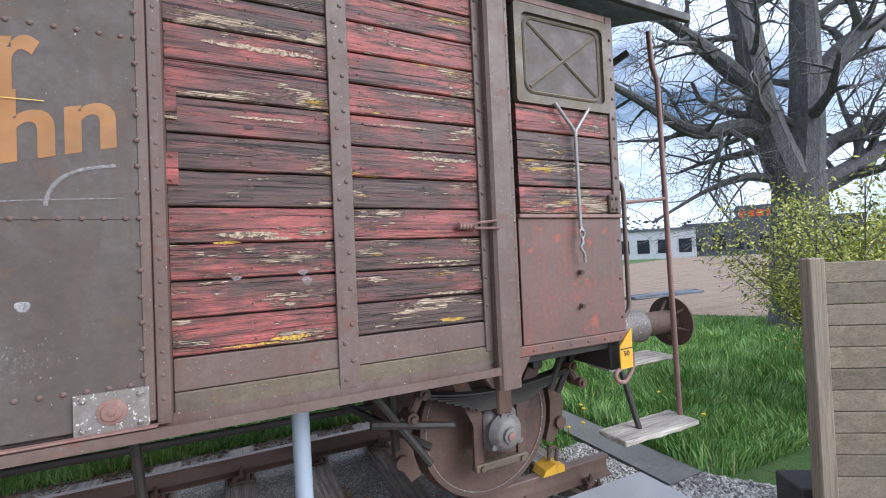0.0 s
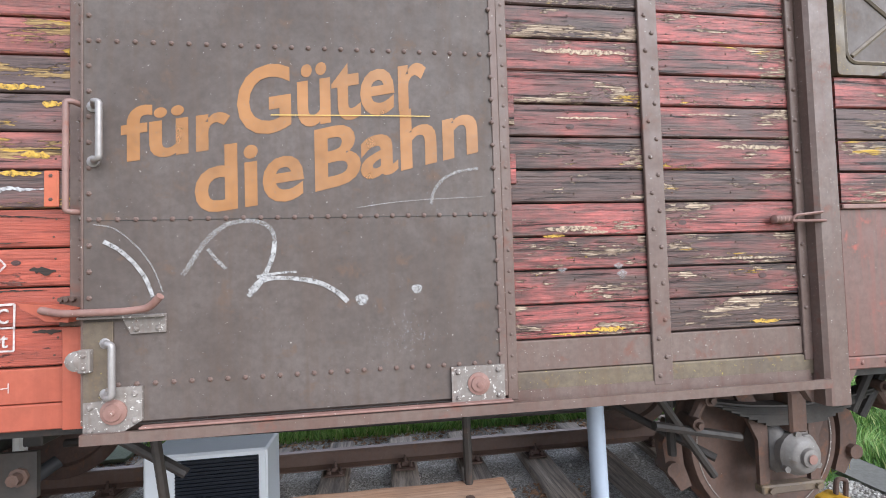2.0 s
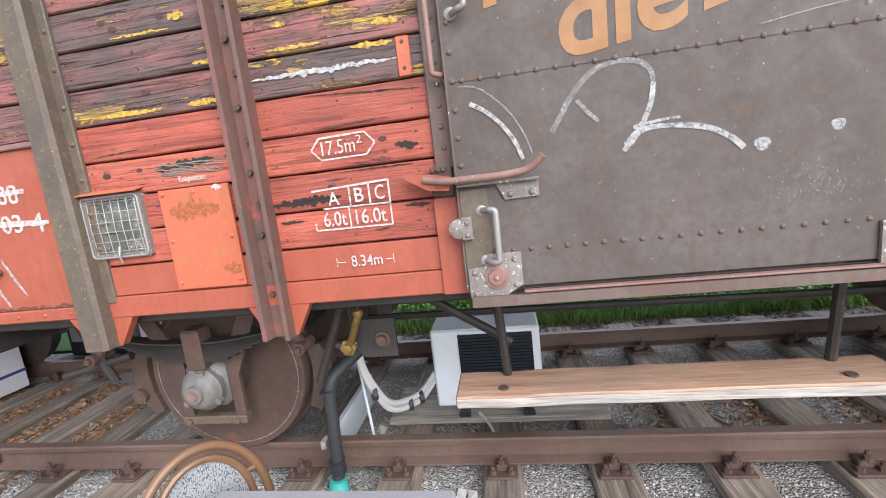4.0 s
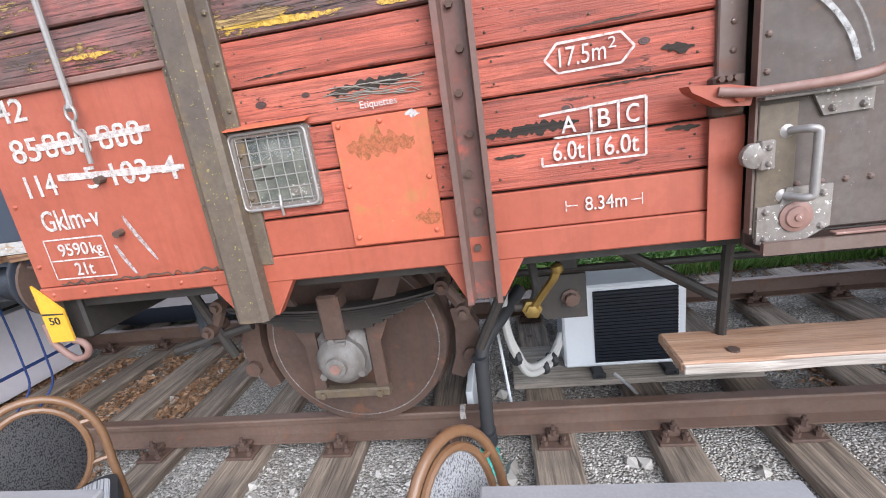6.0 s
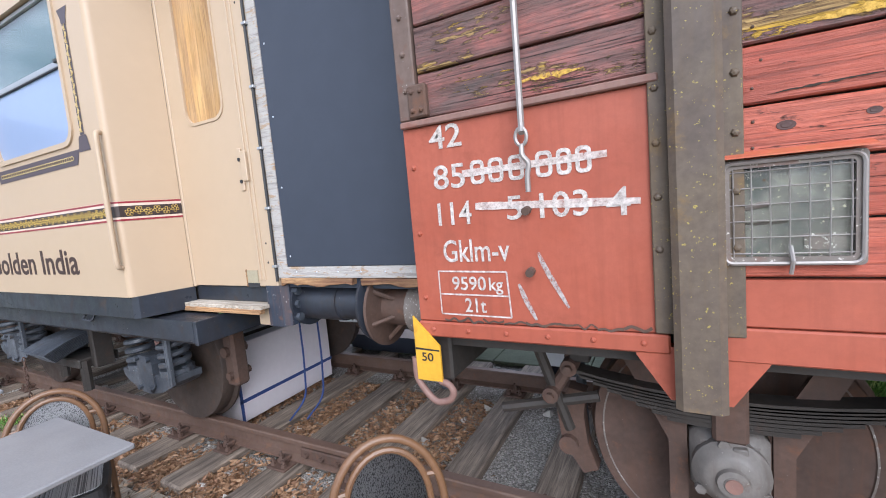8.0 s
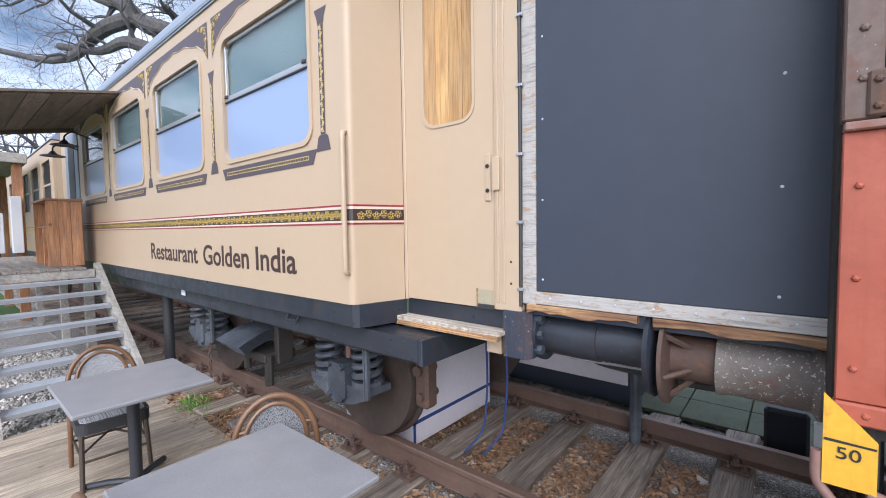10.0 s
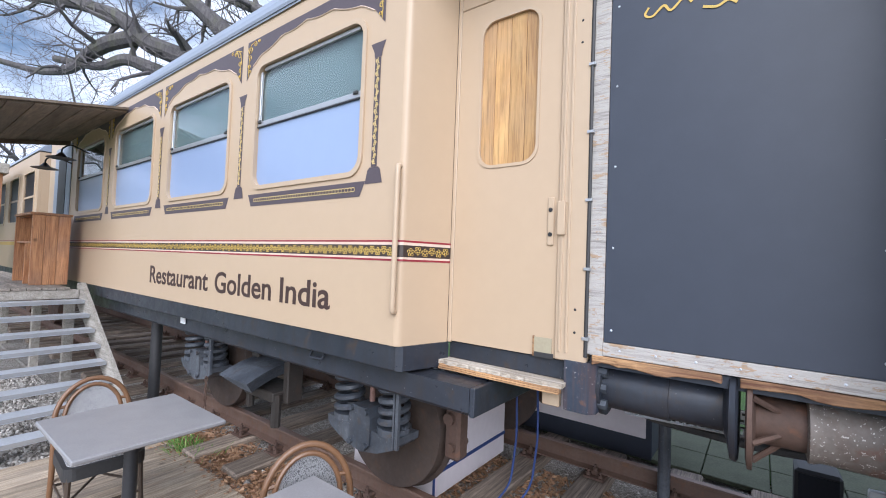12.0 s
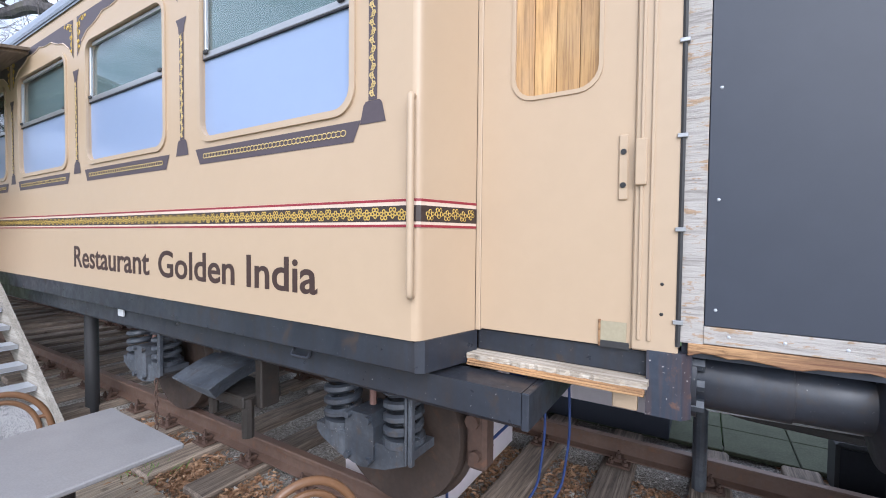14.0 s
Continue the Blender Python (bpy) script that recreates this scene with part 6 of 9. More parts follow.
# dark skirt and sole bar
bm = B()
box(bm, (COACH_LEN0, CY + 0.012, 1.012), (CX1 - 0.02, CY + 0.06, CZ0 - 0.001), 0.004)
prism(bm, [(CX1 - 0.02, CY + 0.012), (CX1 + 0.012, CY + 0.035), (CX1 + 0.095, CY + 0.34), (CX1 + 0.037, CY + 0.36), (CX1 - 0.02, CY + 0.06)], "xy", 1.012, CZ0 - 0.001)
box(bm, (-6.41, CY + 0.355, 1.058), (-5.60, CY + 0.40, CZ0 + 0.005), 0.004)
part("skirt", bm, M["skirt"], coach)
bm = B()
prism(bm, [(2.04, 0.99), (2.04, 0.865), (2.06, 0.845), (2.22, 0.845), (2.22, 0.86), (2.075, 0.862), (2.06, 0.88), (2.06, 0.965), (2.22, 0.975), (2.22, 0.99)], "yz", -14.0, -6.10)
box(bm, (-6.10, 2.04, 0.845), (-6.07, 4.5, 0.99), 0.004)
part("sole_bar", bm, M["skirt"], coach)
bm = B()
tube(bm, bend([(-7.37, 2.035, 0.985), (-7.37, 2.015, 0.945), (-7.24, 2.015, 0.945), (-7.24, 2.035, 0.985)], 0.015), 0.008, 6)
part("lifting_eye", bm, M["skirt"], coach)
# entrance step with torn plywood edge
bm = B()
rt_ = random.Random(12)
edge_ = [(-6.42 + 0.73 * i / 40, 2.195 + 0.012 * noise.noise((i * 0.31, 0, 0)) + rt_.uniform(0, 0.010)) for i in range(41)]
prism(bm, edge_ + [(-5.69, 2.33), (-6.42, 2.33)], "xy", 1.035, 1.056)
step = part("entrance_step", bm, M["torn_ply"], coach, "torn plywood entrance step")
for i in range(3):
    bm = B()
    box(bm, (-6.415, 2.190 + 0.004 * i, 1.008 + 0.009 * i), (-5.70, 2.23, 1.0165 + 0.009 * i), 0.001)
    part("ply_layer", bm, M["plywood_edge"], step)
# corner bracket and buffer
bm = B()
prism(bm, [(-5.70, CY + 0.322), (-5.585, CY + 0.322), (-5.555, CY + 0.36), (-5.555, CY + 0.46), (-5.70, CY + 0.46)], "xy", 0.925, 1.165)
part("end_bracket", bm, M["scraped"], coach, "blue grey bracket with scraped paint")
for dz in (-0.075, 0.0, 0.075):
    for dy in (0.0, 0.20):
        bm = B()
        rod(bm, (-5.56, 2.33 + dy, 1.045 + dz), (-5.515, 2.33 + dy, 1.045 + dz), 0.024, 6)
        part("flange_bolt", bm, M["bogie"], coach)
bm = B()
lathe(bm, (-5.56, 2.44, 1.045), (1, 0, 0), [(0, 0.15), (0.02, 0.15), (0.021, 0.112), (0.30, 0.112), (0.302, 0.105), (0.315, 0.104), (0.50, 0.104), (0.51, 0.13), (0.525, 0.205), (0.545, 0.212), (0.553, 0.20), (0.556, 0.02)], 56)
part("coach_buffer", bm, M["skirt"], coach, "black coach buffer pressed against the wagon", smooth=True)

# windows
for i, (x0, x1) in enumerate(WIN):
    bm = B()
    frame_xz(bm, round_rect(x0 - 0.028, WZ0 - 0.028, x1 + 0.028, WZ1 + 0.028, 0.12, 6), round_rect(x0 + 0.004, WZ0 + 0.004, x1 - 0.004, WZ1 - 0.004, 0.096, 6), CY - 0.012, CY + 0.006)
    win = part("window", bm, M["cream_dark"], coach, "rounded coach window, frosted below, clear above")
    bm = B()
    box(bm, (x0 - 0.02, CY + 0.024, WZ0 - 0.01), (x1 + 0.02, CY + 0.034, 2.600))
    part("lower_pane", bm, M["film"], win, "pale blue frosted lower pane")
    bm = B()
    box(bm, (x0 - 0.02, CY + 0.026, 2.635), (x1 + 0.02, CY + 0.032, WZ1 + 0.01))
    g = part("upper_pane", bm, M["glass"], win)
    g.visible_shadow = False
    bm = B()
    box(bm, (x0, CY + 0.012, 2.600), (x1, CY + 0.036, 2.637), 0.003)
    box(bm, (x0 + 0.002, CY + 0.014, 2.635), (x0 + 0.025, CY + 0.036, WZ1 - 0.02), 0.003)
    box(bm, (x1 - 0.025, CY + 0.014, 2.635), (x1 - 0.002, CY + 0.036, WZ1 - 0.02), 0.003)
    box(bm, (x0 + 0.06, CY + 0.014, WZ1 - 0.035), (x1 - 0.06, CY + 0.036, WZ1 - 0.008), 0.003)
    part("sash_frame", bm, M["alu"], win)
    bm = B()
    box(bm, (x0, CY + 0.010, 2.591), (x1, CY + 0.023, 2.597))
    box(bm, (x0 + 0.02, CY - 0.002, 2.620), (x0 + 0.06, CY + 0.013, 2.643), 0.004)
    box(bm, (x1 - 0.09, CY - 0.002, 2.620), (x1 - 0.05, CY + 0.013, 2.643), 0.004)
    part("sash_seal", bm, M["rubber"], win)
    # added sheet behind the clear pane, coloured like its reflections
    bm = B()
    box(bm, (x0 - 0.03, CY + 0.052, 2.45), (x1 + 0.03, CY + 0.058, WZ1 + 0.03))
    part("inner_blind", bm, M["backing"], win)

# painted ornaments: columns, arches, sill panels, scrolls
OY = CY - 0.0025


def ornament(outlines, mt, nm="ornament", y=OY, label=""):
    bm = B()
    for o in outlines:
        f = bm.faces.new([bm.verts.new((a, y, b)) for a, b in o])
        f.normal_update()
        if f.normal.y > 0:
            f.normal_flip()
    return part(nm, bm, mt, coach, label)


def flower_line(x0, x1, z, r, step, mt, y, nm="flower_band"):
    """A row of five-petal outlines with curls between them."""
    bm = B()
    x = x0 + r
    i = 0
    while x < x1 - r * 0.5:
        zz = z + (0.18 * r if i % 2 else -0.18 * r)
        for p in range(5):
            a = radians(72 * p + 18 + 36 * (i % 2))
            cx, cz = x + 0.58 * r * math.cos(a), zz + 0.58 * r * math.sin(a)
            o = [(cx + 0.40 * r * math.cos(t), cz + 0.40 * r * math.sin(t)) for t in (2 * math.pi * q / 8 for q in range(8))]
            n = [(cx + 0.20 * r * math.cos(t), cz + 0.20 * r * math.sin(t)) for t in (2 * math.pi * q / 8 for q in range(8))]
            A = [bm.verts.new((a_, y, b_)) for a_, b_ in o]
            N = [bm.verts.new((a_, y, b_)) for a_, b_ in n]
            for q in range(8):
                bm.faces.new((A[q], N[q], N[(q + 1) % 8], A[(q + 1) % 8]))
        x += step
        i += 1
    return tagged(part(nm, bm, mt, coach), kind="stuff")


cols = [-6.742] + [(WIN[i][0] + WIN[i + 1][1]) / 2 for i in range(3)] + [WIN[3][0] - 0.2]
for c in cols[:4]:
    ornament([[(c - 0.072, 2.055), (c + 0.072, 2.055), (c + 0.052, 2.135), (c + 0.038, 2.150), (c - 0.038, 2.150), (c - 0.052, 2.135)],
              [(c - 0.024, 2.152), (c + 0.024, 2.152), (c + 0.024, 2.795), (c - 0.024, 2.795)],
              [(c - 0.030, 2.797), (c + 0.030, 2.797), (c + 0.034, 2.83), (c + 0.062, 2.885), (c - 0.062, 2.885), (c - 0.034, 2.83)]], M["mauve"], "column_ornament", label="grey violet painted column")
    bm = B()
    for j in range(17):
        z = 2.178 + 0.037 * j
        s = 1 if j % 2 else -1
        tube(bm, [(c + s * (0.006 + 0.011 * math.cos(t)) * (1 - 0.06 * q_), OY - 0.001, z + 0.016 * math.sin(t) * (1 - 0.06 * q_)) for q_, t in enumerate(2 * math.pi * q / 7 for q in range(9))], 0.0034, 3)
        tube(bm, [(c - s * 0.012, OY - 0.001, z - 0.012), (c + s * 0.004, OY - 0.001, z + 0.004), (c - s * 0.004, OY - 0.001, z + 0.022)], 0.0030, 3)
    tagged(part("column_scroll", bm, M["gold_pale"], coach), kind="stuff")
for x0, x1 in WIN:
    ornament([[(x0 - 0.06, 2.075), (x1 + 0.06, 2.075), (x1 + 0.015, 1.985), (x0 - 0.015, 1.985)]], M["mauve"], "sill_ornament", label="painted panel under a window")
    bm = B()
    x = x0 + 0.04
    while x < x1 - 0.03:
        tube(bm, [(x + 0.017 * math.cos(t), OY - 0.001, 2.03 + 0.014 * math.sin(t)) for t in (2 * math.pi * j / 7 for j in range(7))], 0.0028, 3, True)
        x += 0.03
    tagged(part("sill_scroll", bm, M["gold_pale"], coach), kind="stuff")
    # scalloped arch over the window
    xc, hw = (x0 + x1) / 2, (x1 - x0) / 2
    sc = []
    for j in range(33):
        t = j / 32 * 2 - 1
        z = 3.255 - 0.14 * abs(t) ** 2.2 - 0.020 * abs(math.sin(t * 7.5))
        sc.append((xc + t * (hw + 0.08), z))
    bm = B()
    poly_top = [(xc - hw - 0.172, 3.30)] + [(a, 3.30) for a, _ in sc] + [(xc + hw + 0.172, 3.30)]
    poly_bot = [(xc - hw - 0.172, 2.99)] + sc + [(xc + hw + 0.172, 2.99)]
    for a, b, c, d in zip(poly_top, poly_top[1:], poly_bot[1:], poly_bot):
        f = bm.faces.new([bm.verts.new((p, OY, q)) for p, q in (a, b, c, d)])
        f.normal_update()
        if f.normal.y > 0:
            f.normal_flip()
    part("arch_ornament", bm, M["mauve"], coach, "grey violet scalloped arch")
    for s in (-1, 1):
        bm = B()
        for fx, fz, rad, hand in ((0.128, 3.235, 0.034, 1), (0.060, 3.262, 0.024, -1), (0.132, 3.165, 0.026, -1), (0.138, 3.105, 0.020, 1), (0.132, 3.058, 0.015, -1), (0.005, 3.275, 0.016, 1)):
            pts = []
            for q in range(15):
                t, rr_k = 0.55 * q * hand + (0.6 if s > 0 else 2.5), rad * (1 - q / 19)
                pts.append((xc + s * (hw + fx) + rr_k * math.cos(t), OY - 0.001, fz + rr_k * math.sin(t)))
            tube(bm, pts, 0.0038, 3)
        tube(bm, [(xc + s * (hw + a), OY - 0.001, b) for a, b in ((0.145, 3.02), (0.150, 3.08), (0.142, 3.14), (0.155, 3.20), (0.120, 3.27), (0.06, 3.285))], 0.0034, 3)
        part("arch_scroll", bm, M["gold"], coach)
    bm = B()
    tube(bm, [(a, OY - 0.001, b - 0.006) for a, b in sc], 0.005, 4)
    part("arch_line", bm, M["band_pale"], coach)

# the long band: red, pale, dark with gold flowers, pale, red
BX1 = CX1 - 0.03


def band(z0, z1, mt, nm, lift):
    bm = B()
    box(bm, (COACH_LEN0, CY - lift, z0), (BX1, CY - 0.0005, z1))
    dx, dy = 0.114, 0.30
    a, b = Vector((CX1 + 0.004, CY + 0.035)), Vector((CX1 + 0.085, CY + 0.335))
    nrm = Vector((b.y - a.y, -(b.x - a.x))).normalized() * lift
    pts = [(CX1 - 0.03, CY - lift), (CX1 - 0.014 + lift * 0.4, CY + 0.003 - lift), (CX1 + lift, CY + 0.015 - lift * 0.4), (a.x + nrm.x, a.y + nrm.y), (b.x + nrm.x, b.y + nrm.y)]
    lo = [bm.verts.new((p, q, z0)) for p, q in pts]
    hi = [bm.verts.new((p, q, z1)) for p, q in pts]
    for i in range(len(pts) - 1):
        bm.faces.new((lo[i], lo[i + 1], hi[i + 1], hi[i]))
    return part(nm, bm, mt, coach)


band(1.610, 1.728, M["band_pale"], "band_ground", 0.0015)
band(1.634, 1.700, M["band_black"], "dark_band", 0.0025)
band(1.716, 1.727, M["band_red"], "red_line", 0.0025)
band(1.611, 1.622, M["band_red"], "red_line", 0.0025)
flower_line(COACH_LEN0, BX1 - 0.01, 1.667, 0.026, 0.047, M["gold"], CY - 0.0035)
bm = B()
a, b = Vector((CX1 + 0.004, CY + 0.035)), Vector((CX1 + 0.085, CY + 0.335))
nrm = Vector((b.y - a.y, -(b.x - a.x))).normalized() * 0.0035
for i in range(6):
    for p in range(5):
        t0 = (i + 0.6) / 6.4
        base = a + (b - a) * t0 + nrm
        ang = radians(72 * p + 18 + 36 * (i % 2))
        u = (b - a).normalized()
        tube(bm, [(base.x + u.x * (0.015 * math.cos(ang) + 0.008 * math.cos(t)), base.y + u.y * (0.015 * math.cos(ang) + 0.008 * math.cos(t)), 1.667 + (0.005 if i % 2 else -0.005) + 0.015 * math.sin(ang) + 0.008 * math.sin(t)) for t in (2 * math.pi * q / 7 for q in range(7))], 0.002, 3, True)
tagged(part("flower_band", bm, M["gold"], coach), kind="stuff")
for text, x0, wd, ht in (("Restaurant", -9.985, 1.278, 0.170), ("Golden", -8.586, 0.845, 0.170), ("India", -7.630, 0.550, 0.170)):
    word("lettering", text, x0, 1.296, wd, ht, CY - 0.001, M["letter_brown"], coach, 0.016, 0.0, 0.0012)

# bogies
def helix(bm, x, y, z0, z1, R, r, turns, n=14):
    pts = [(x + R * math.cos(2 * math.pi * i / n), y + R * math.sin(2 * math.pi * i / n), z0 + (z1 - z0) * i / (n * turns)) for i in range(int(n * turns) + 1)]
    tube(bm, pts, r, 6)


def build_bogie(xc, pitch):
    bog = thing("bogie", (xc, MID_Y, 0.0), "", "")
    bog.parent = coach
    bog.location = Vector((xc, MID_Y, 0)) - WL[coach]
    for s in (-1, 1):
        ax = xc + s * pitch / 2
        hz = 0.455
        bm = B()
        for sgn, y0 in ((1, 2.520), (-1, 4.157)):
            lathe(bm, (ax, y0, hz), (0, sgn, 0), [(0.0, 0.40), (-0.003, 0.42), (-0.003, 0.45), (0.006, 0.455), (0.095, 0.458), (0.11, 0.485), (0.13, 0.485), (0.135, 0.47), (0.135, 0.38)], 48)
            lathe(bm, (ax, y0, hz), (0, sgn, 0), [(0.004, 0.401), (0.03, 0.36), (0.05, 0.28), (0.05, 0.16), (0.0, 0.12), (-0.03, 0.10)], 40)
        rod(bm, (ax, 2.5, hz), (ax, 4.17, hz), 0.08, 16)
        part("wheel", bm, M["wheel_dark"], bog, smooth=True)
        for y in (2.33, 4.345):
            bm = B()
            for d in (-1, 1):
                cs = B()
                helix(cs, ax + d * 0.218, y - 0.01, 0.52, 0.86, 0.090, 0.023, 5)
                part("coil_spring", cs, M["bogie"], bog, "grey coil spring", smooth=True)
            prism(bm, [(ax - 0.34, 0.50), (ax - 0.34, 0.455), (ax - 0.30, 0.42), (ax - 0.16, 0.36), (ax, 0.33), (ax + 0.16, 0.36), (ax + 0.30, 0.42), (ax + 0.34, 0.455), (ax + 0.34, 0.50), (ax + 0.13, 0.49), (ax - 0.13, 0.49)], "xz", y - 0.10, y + 0.10)
            for d in (-1, 1):
                rod(bm, (ax + d * 0.215, y, 0.485), (ax + d * 0.215, y, 0.53), 0.115, 18)
            part("spring_seat", bm, M["bogie"], bog)
            bm = B()
            prism(bm, [(ax - 0.10, 0.40), (ax - 0.05, 0.35), (ax + 0.05, 0.35), (ax + 0.10, 0.40), (ax + 0.10, 0.57), (ax + 0.07, 0.63), (ax - 0.07, 0.63), (ax - 0.10, 0.57)], "xz", y - 0.115, y + 0.10)
            for a, b in ((-0.085, 0.62), (0.085, 0.62), (-0.085, 0.40), (0.085, 0.40)):
                rod(bm, (ax + a * 0.85, y - 0.113, b - 0.01), (ax + a * 0.85, y - 0.14, b - 0.01), 0.020, 6)
            part("axle_box", bm, M["bogie"], bog, "blue grey axle box cover")
            bm = B()
            rod(bm, (ax, y, 0.64), (ax, y, 0.86), 0.020, 8)
            part("guide_pin", bm, M["handle_rust"], bog)
            bm = B()
            x = ax + 0.345
            box(bm, (x - 0.012, y - 0.13, 0.44), (x + 0.012, y - 0.10, 0.83), 0.004)
            tube(bm, [(x - 0.03, y - 0.12, 0.44), (x - 0.03, y - 0.12, 0.80)], 0.008, 6)
            part("stay_bar", bm, M["bogie"], bog)
        for y in (2.58, 4.07):
            bm = B()
            x = ax + s * 0.53
            box(bm, (x - 0.05, y - 0.06, 0.33), (x + 0.07, y + 0.06, 0.78), 0.02)
            rod(bm, (x, y - 0.09, 0.60), (x, y + 0.09, 0.60), 0.04, 8)
            rod(bm, (x + 0.02, y - 0.09, 0.42), (x + 0.02, y + 0.09, 0.42), 0.03, 8)
            part("brake_hanger", bm, M["rust"], bog)
    bm = B()
    for y in (2.18, 4.40):
        box(bm, (xc - pitch / 2 - 0.45, y + 0.06, 0.86), (xc + pitch / 2 + 0.45, y + 0.20, 0.92), 0.008)
    part("bogie_frame", bm, M["dark_steel"], bog)
    bm = B()
    box(bm, (xc - 0.22, 2.20, 0.42), (xc + 0.22, 2.50, 0.50), 0.01)
    box(bm, (xc - 0.30, 2.30, 0.50), (xc - 0.20, 2.45, 0.84), 0.01)
    box(bm, (xc + 0.20, 2.30, 0.40), (xc + 0.27, 2.45, 0.84), 0.01)
    rod(bm, (xc - 0.20, 2.25, 0.30), (xc - 0.20, 2.25, 0.46), 0.035, 8)
    rod(bm, (xc + 0.20, 2.25, 0.22), (xc + 0.20, 2.25, 0.48), 0.04, 8)
    part("brake_gear", bm, M["dark_steel"], bog)
    bm = B()
    bm.free()
    for i in range(9):
        bm = B()
        sag = [(u, 0.02 * math.sin(math.pi * (u + 0.5))) for u in (-0.5, -0.25, 0.0, 0.25, 0.5)]
        w0, z0 = 0.020 * i, 0.012 * i
        prism(bm, [(2.00 + 0.36 * (u + 0.5) + 0.012 * i, 0.600 + 0.11 * (u + 0.5) - z0 + q) for u, q in sag] + [(2.00 + 0.36 * (u + 0.5) + 0.012 * i, 0.609 + 0.11 * (u + 0.5) - z0 + q) for u, q in sag[::-1]], "yz", xc - 0.26 + w0, xc + 0.18 - w0 * 0.6)
        part("spring_leaf", bm, M["bogie"], bog, "tilted grey spring leaf" if i == 0 else "")
    return bog


build_bogie(-8.30, 2.45)


# ---- panel wall between coach and wagon ----
panel = thing("panel_wall", (-5.0, 2.30, 1.19), "dark slate panel wall with raw timber border, between coach and wagon", "wall panel")
bm = B()
box(bm, (-5.522, 2.276, 1.272), (-4.42, 2.30, 3.45), 0.002)
part("sheet", bm, M["panel_dark"], panel, "dark slate coated sheet")
bm = B()
box(bm, (-5.598, 2.272, 1.205), (-5.524, 2.30, 3.45), 0.002)
part("side_strip", bm, M["osb"], panel, "whitewashed rough board strip")
bm = B()
box(bm, (-5.524, 2.270, 1.210), (-4.42, 2.30, 1.270), 0.002)
part("bottom_strip", bm, M["osb"], panel)
for x0, x1 in ((-5.57, -5.06), (-5.00, -4.42)):
    bm = B()
    box(bm, (x0, 2.262, 1.172), (x1, 2.45, 1.207), 0.003)
    bmesh.ops.subdivide_edges(bm, edges=[e for e in bm.edges if e.calc_length() > 0.3], cuts=12)
    for v in bm.verts:
        if v.co.z < 1.19:
            v.co.z += 0.016 * noise.noise(v.co * 14)
        if v.co.y < 2.3:
            v.co.y += 0.012 * noise.noise(v.co * 11 + Vector((3, 0, 0)))
    part("plywood_floor_edge", bm, M["plywood_edge"], panel, "broken orange plywood edge")
bm = B()
tube(bm, [(-5.601, 2.262, 1.19), (-5.600, 2.262, 1.9), (-5.603, 2.262, 2.6), (-5.600, 2.262, 3.45)], 0.009, 6)
part("cable", bm, M["rubber"], panel)
bm = B()
for i in range(7):
    box(bm, (-5.618, 2.250, 1.27 + 0.33 * i), (-5.585, 2.272, 1.285 + 0.33 * i), 0.002)
part("cable_clip", bm, M["alu"], panel)
bm = B()
for i in range(6):
    for x in (-5.49, -4.60):
        rivet(bm, x, 2.276, 1.33 + 0.38 * i, 0.006, 0.003)
for i in range(7):
    rivet(bm, -5.45 + 0.15 * i, 2.270, 1.242, 0.006, 0.003)
part("screws", bm, M["galv"], panel)
stroke("gold_flourish", [(-5.36, 2.80), (-5.375, 2.77), (-5.345, 2.755), (-5.30, 2.79), (-5.27, 2.76), (-5.22, 2.80), (-5.19, 2.77)], 0.012, 2.274, M["gold"], panel)
stroke("gold_flourish", [(-5.15, 2.735), (-5.10, 2.72), (-5.06, 2.735), (-5.03, 2.715)], 0.012, 2.274, M["gold"], panel)
bm = B()
box(bm, (-5.59, 2.302, 1.15), (-4.50, 4.30, 1.20))
box(bm, (-5.59, 4.30, 1.15), (-4.50, 4.35, 3.45))
box(bm, (-5.60, 2.26, 3.452), (-4.38, 4.36, 3.50))
part("passage_shell", bm, M["panel_dark"], panel)

# ---- under the wagon and between the vehicles ----
ac = thing("air_conditioner", (-1.95, 3.2, -0.12), "white outdoor air conditioner with dark grille on a board", "air conditioner")
bm = B()
box(bm, (-2.310, 3.05, -0.085), (-1.575, 3.36, 0.475), 0.014)
part("housing", bm, M["ac_white"], ac)
bm = B()
box(bm, (-2.12, 3.042, -0.05), (-1.625, 3.0495, 0.44), 0.003)
gr = part("grille", bm, M["ac_dark"], ac)
for i in range(22):
    bm = B()
    box(bm, (-0.245, -0.008, -0.003), (0.245, 0.004, 0.003))
    part("fin", bm, M["ac_dark"], gr, "", (-1.872, 3.04, -0.035 + 0.0222 * i))
for x in (-2.15, -1.72):
    bm = B()
    box(bm, (x, 2.985, -0.120), (x + 0.07, 3.34, -0.086), 0.006)
    frame_xz(bm, round_rect(x - 0.005, -0.122, x + 0.075, -0.082, 0.006, 3), round_rect(x + 0.012, -0.112, x + 0.058, -0.092, 0.004, 3), 2.975, 2.984)
    part("foot", bm, M["rubber"], ac)
bm = B()
box(bm, (-2.65, 2.96, -0.160), (-1.17, 3.44, -0.122), 0.005)
tagged(part("support_board", bm, M["step_wood"]), "grey wooden board lying on the sleepers", "board")
hose = thing("refrigerant_hoses", (-2.55, 2.85, 0.1), "pale grey insulated hoses looping to the unit", "hose")
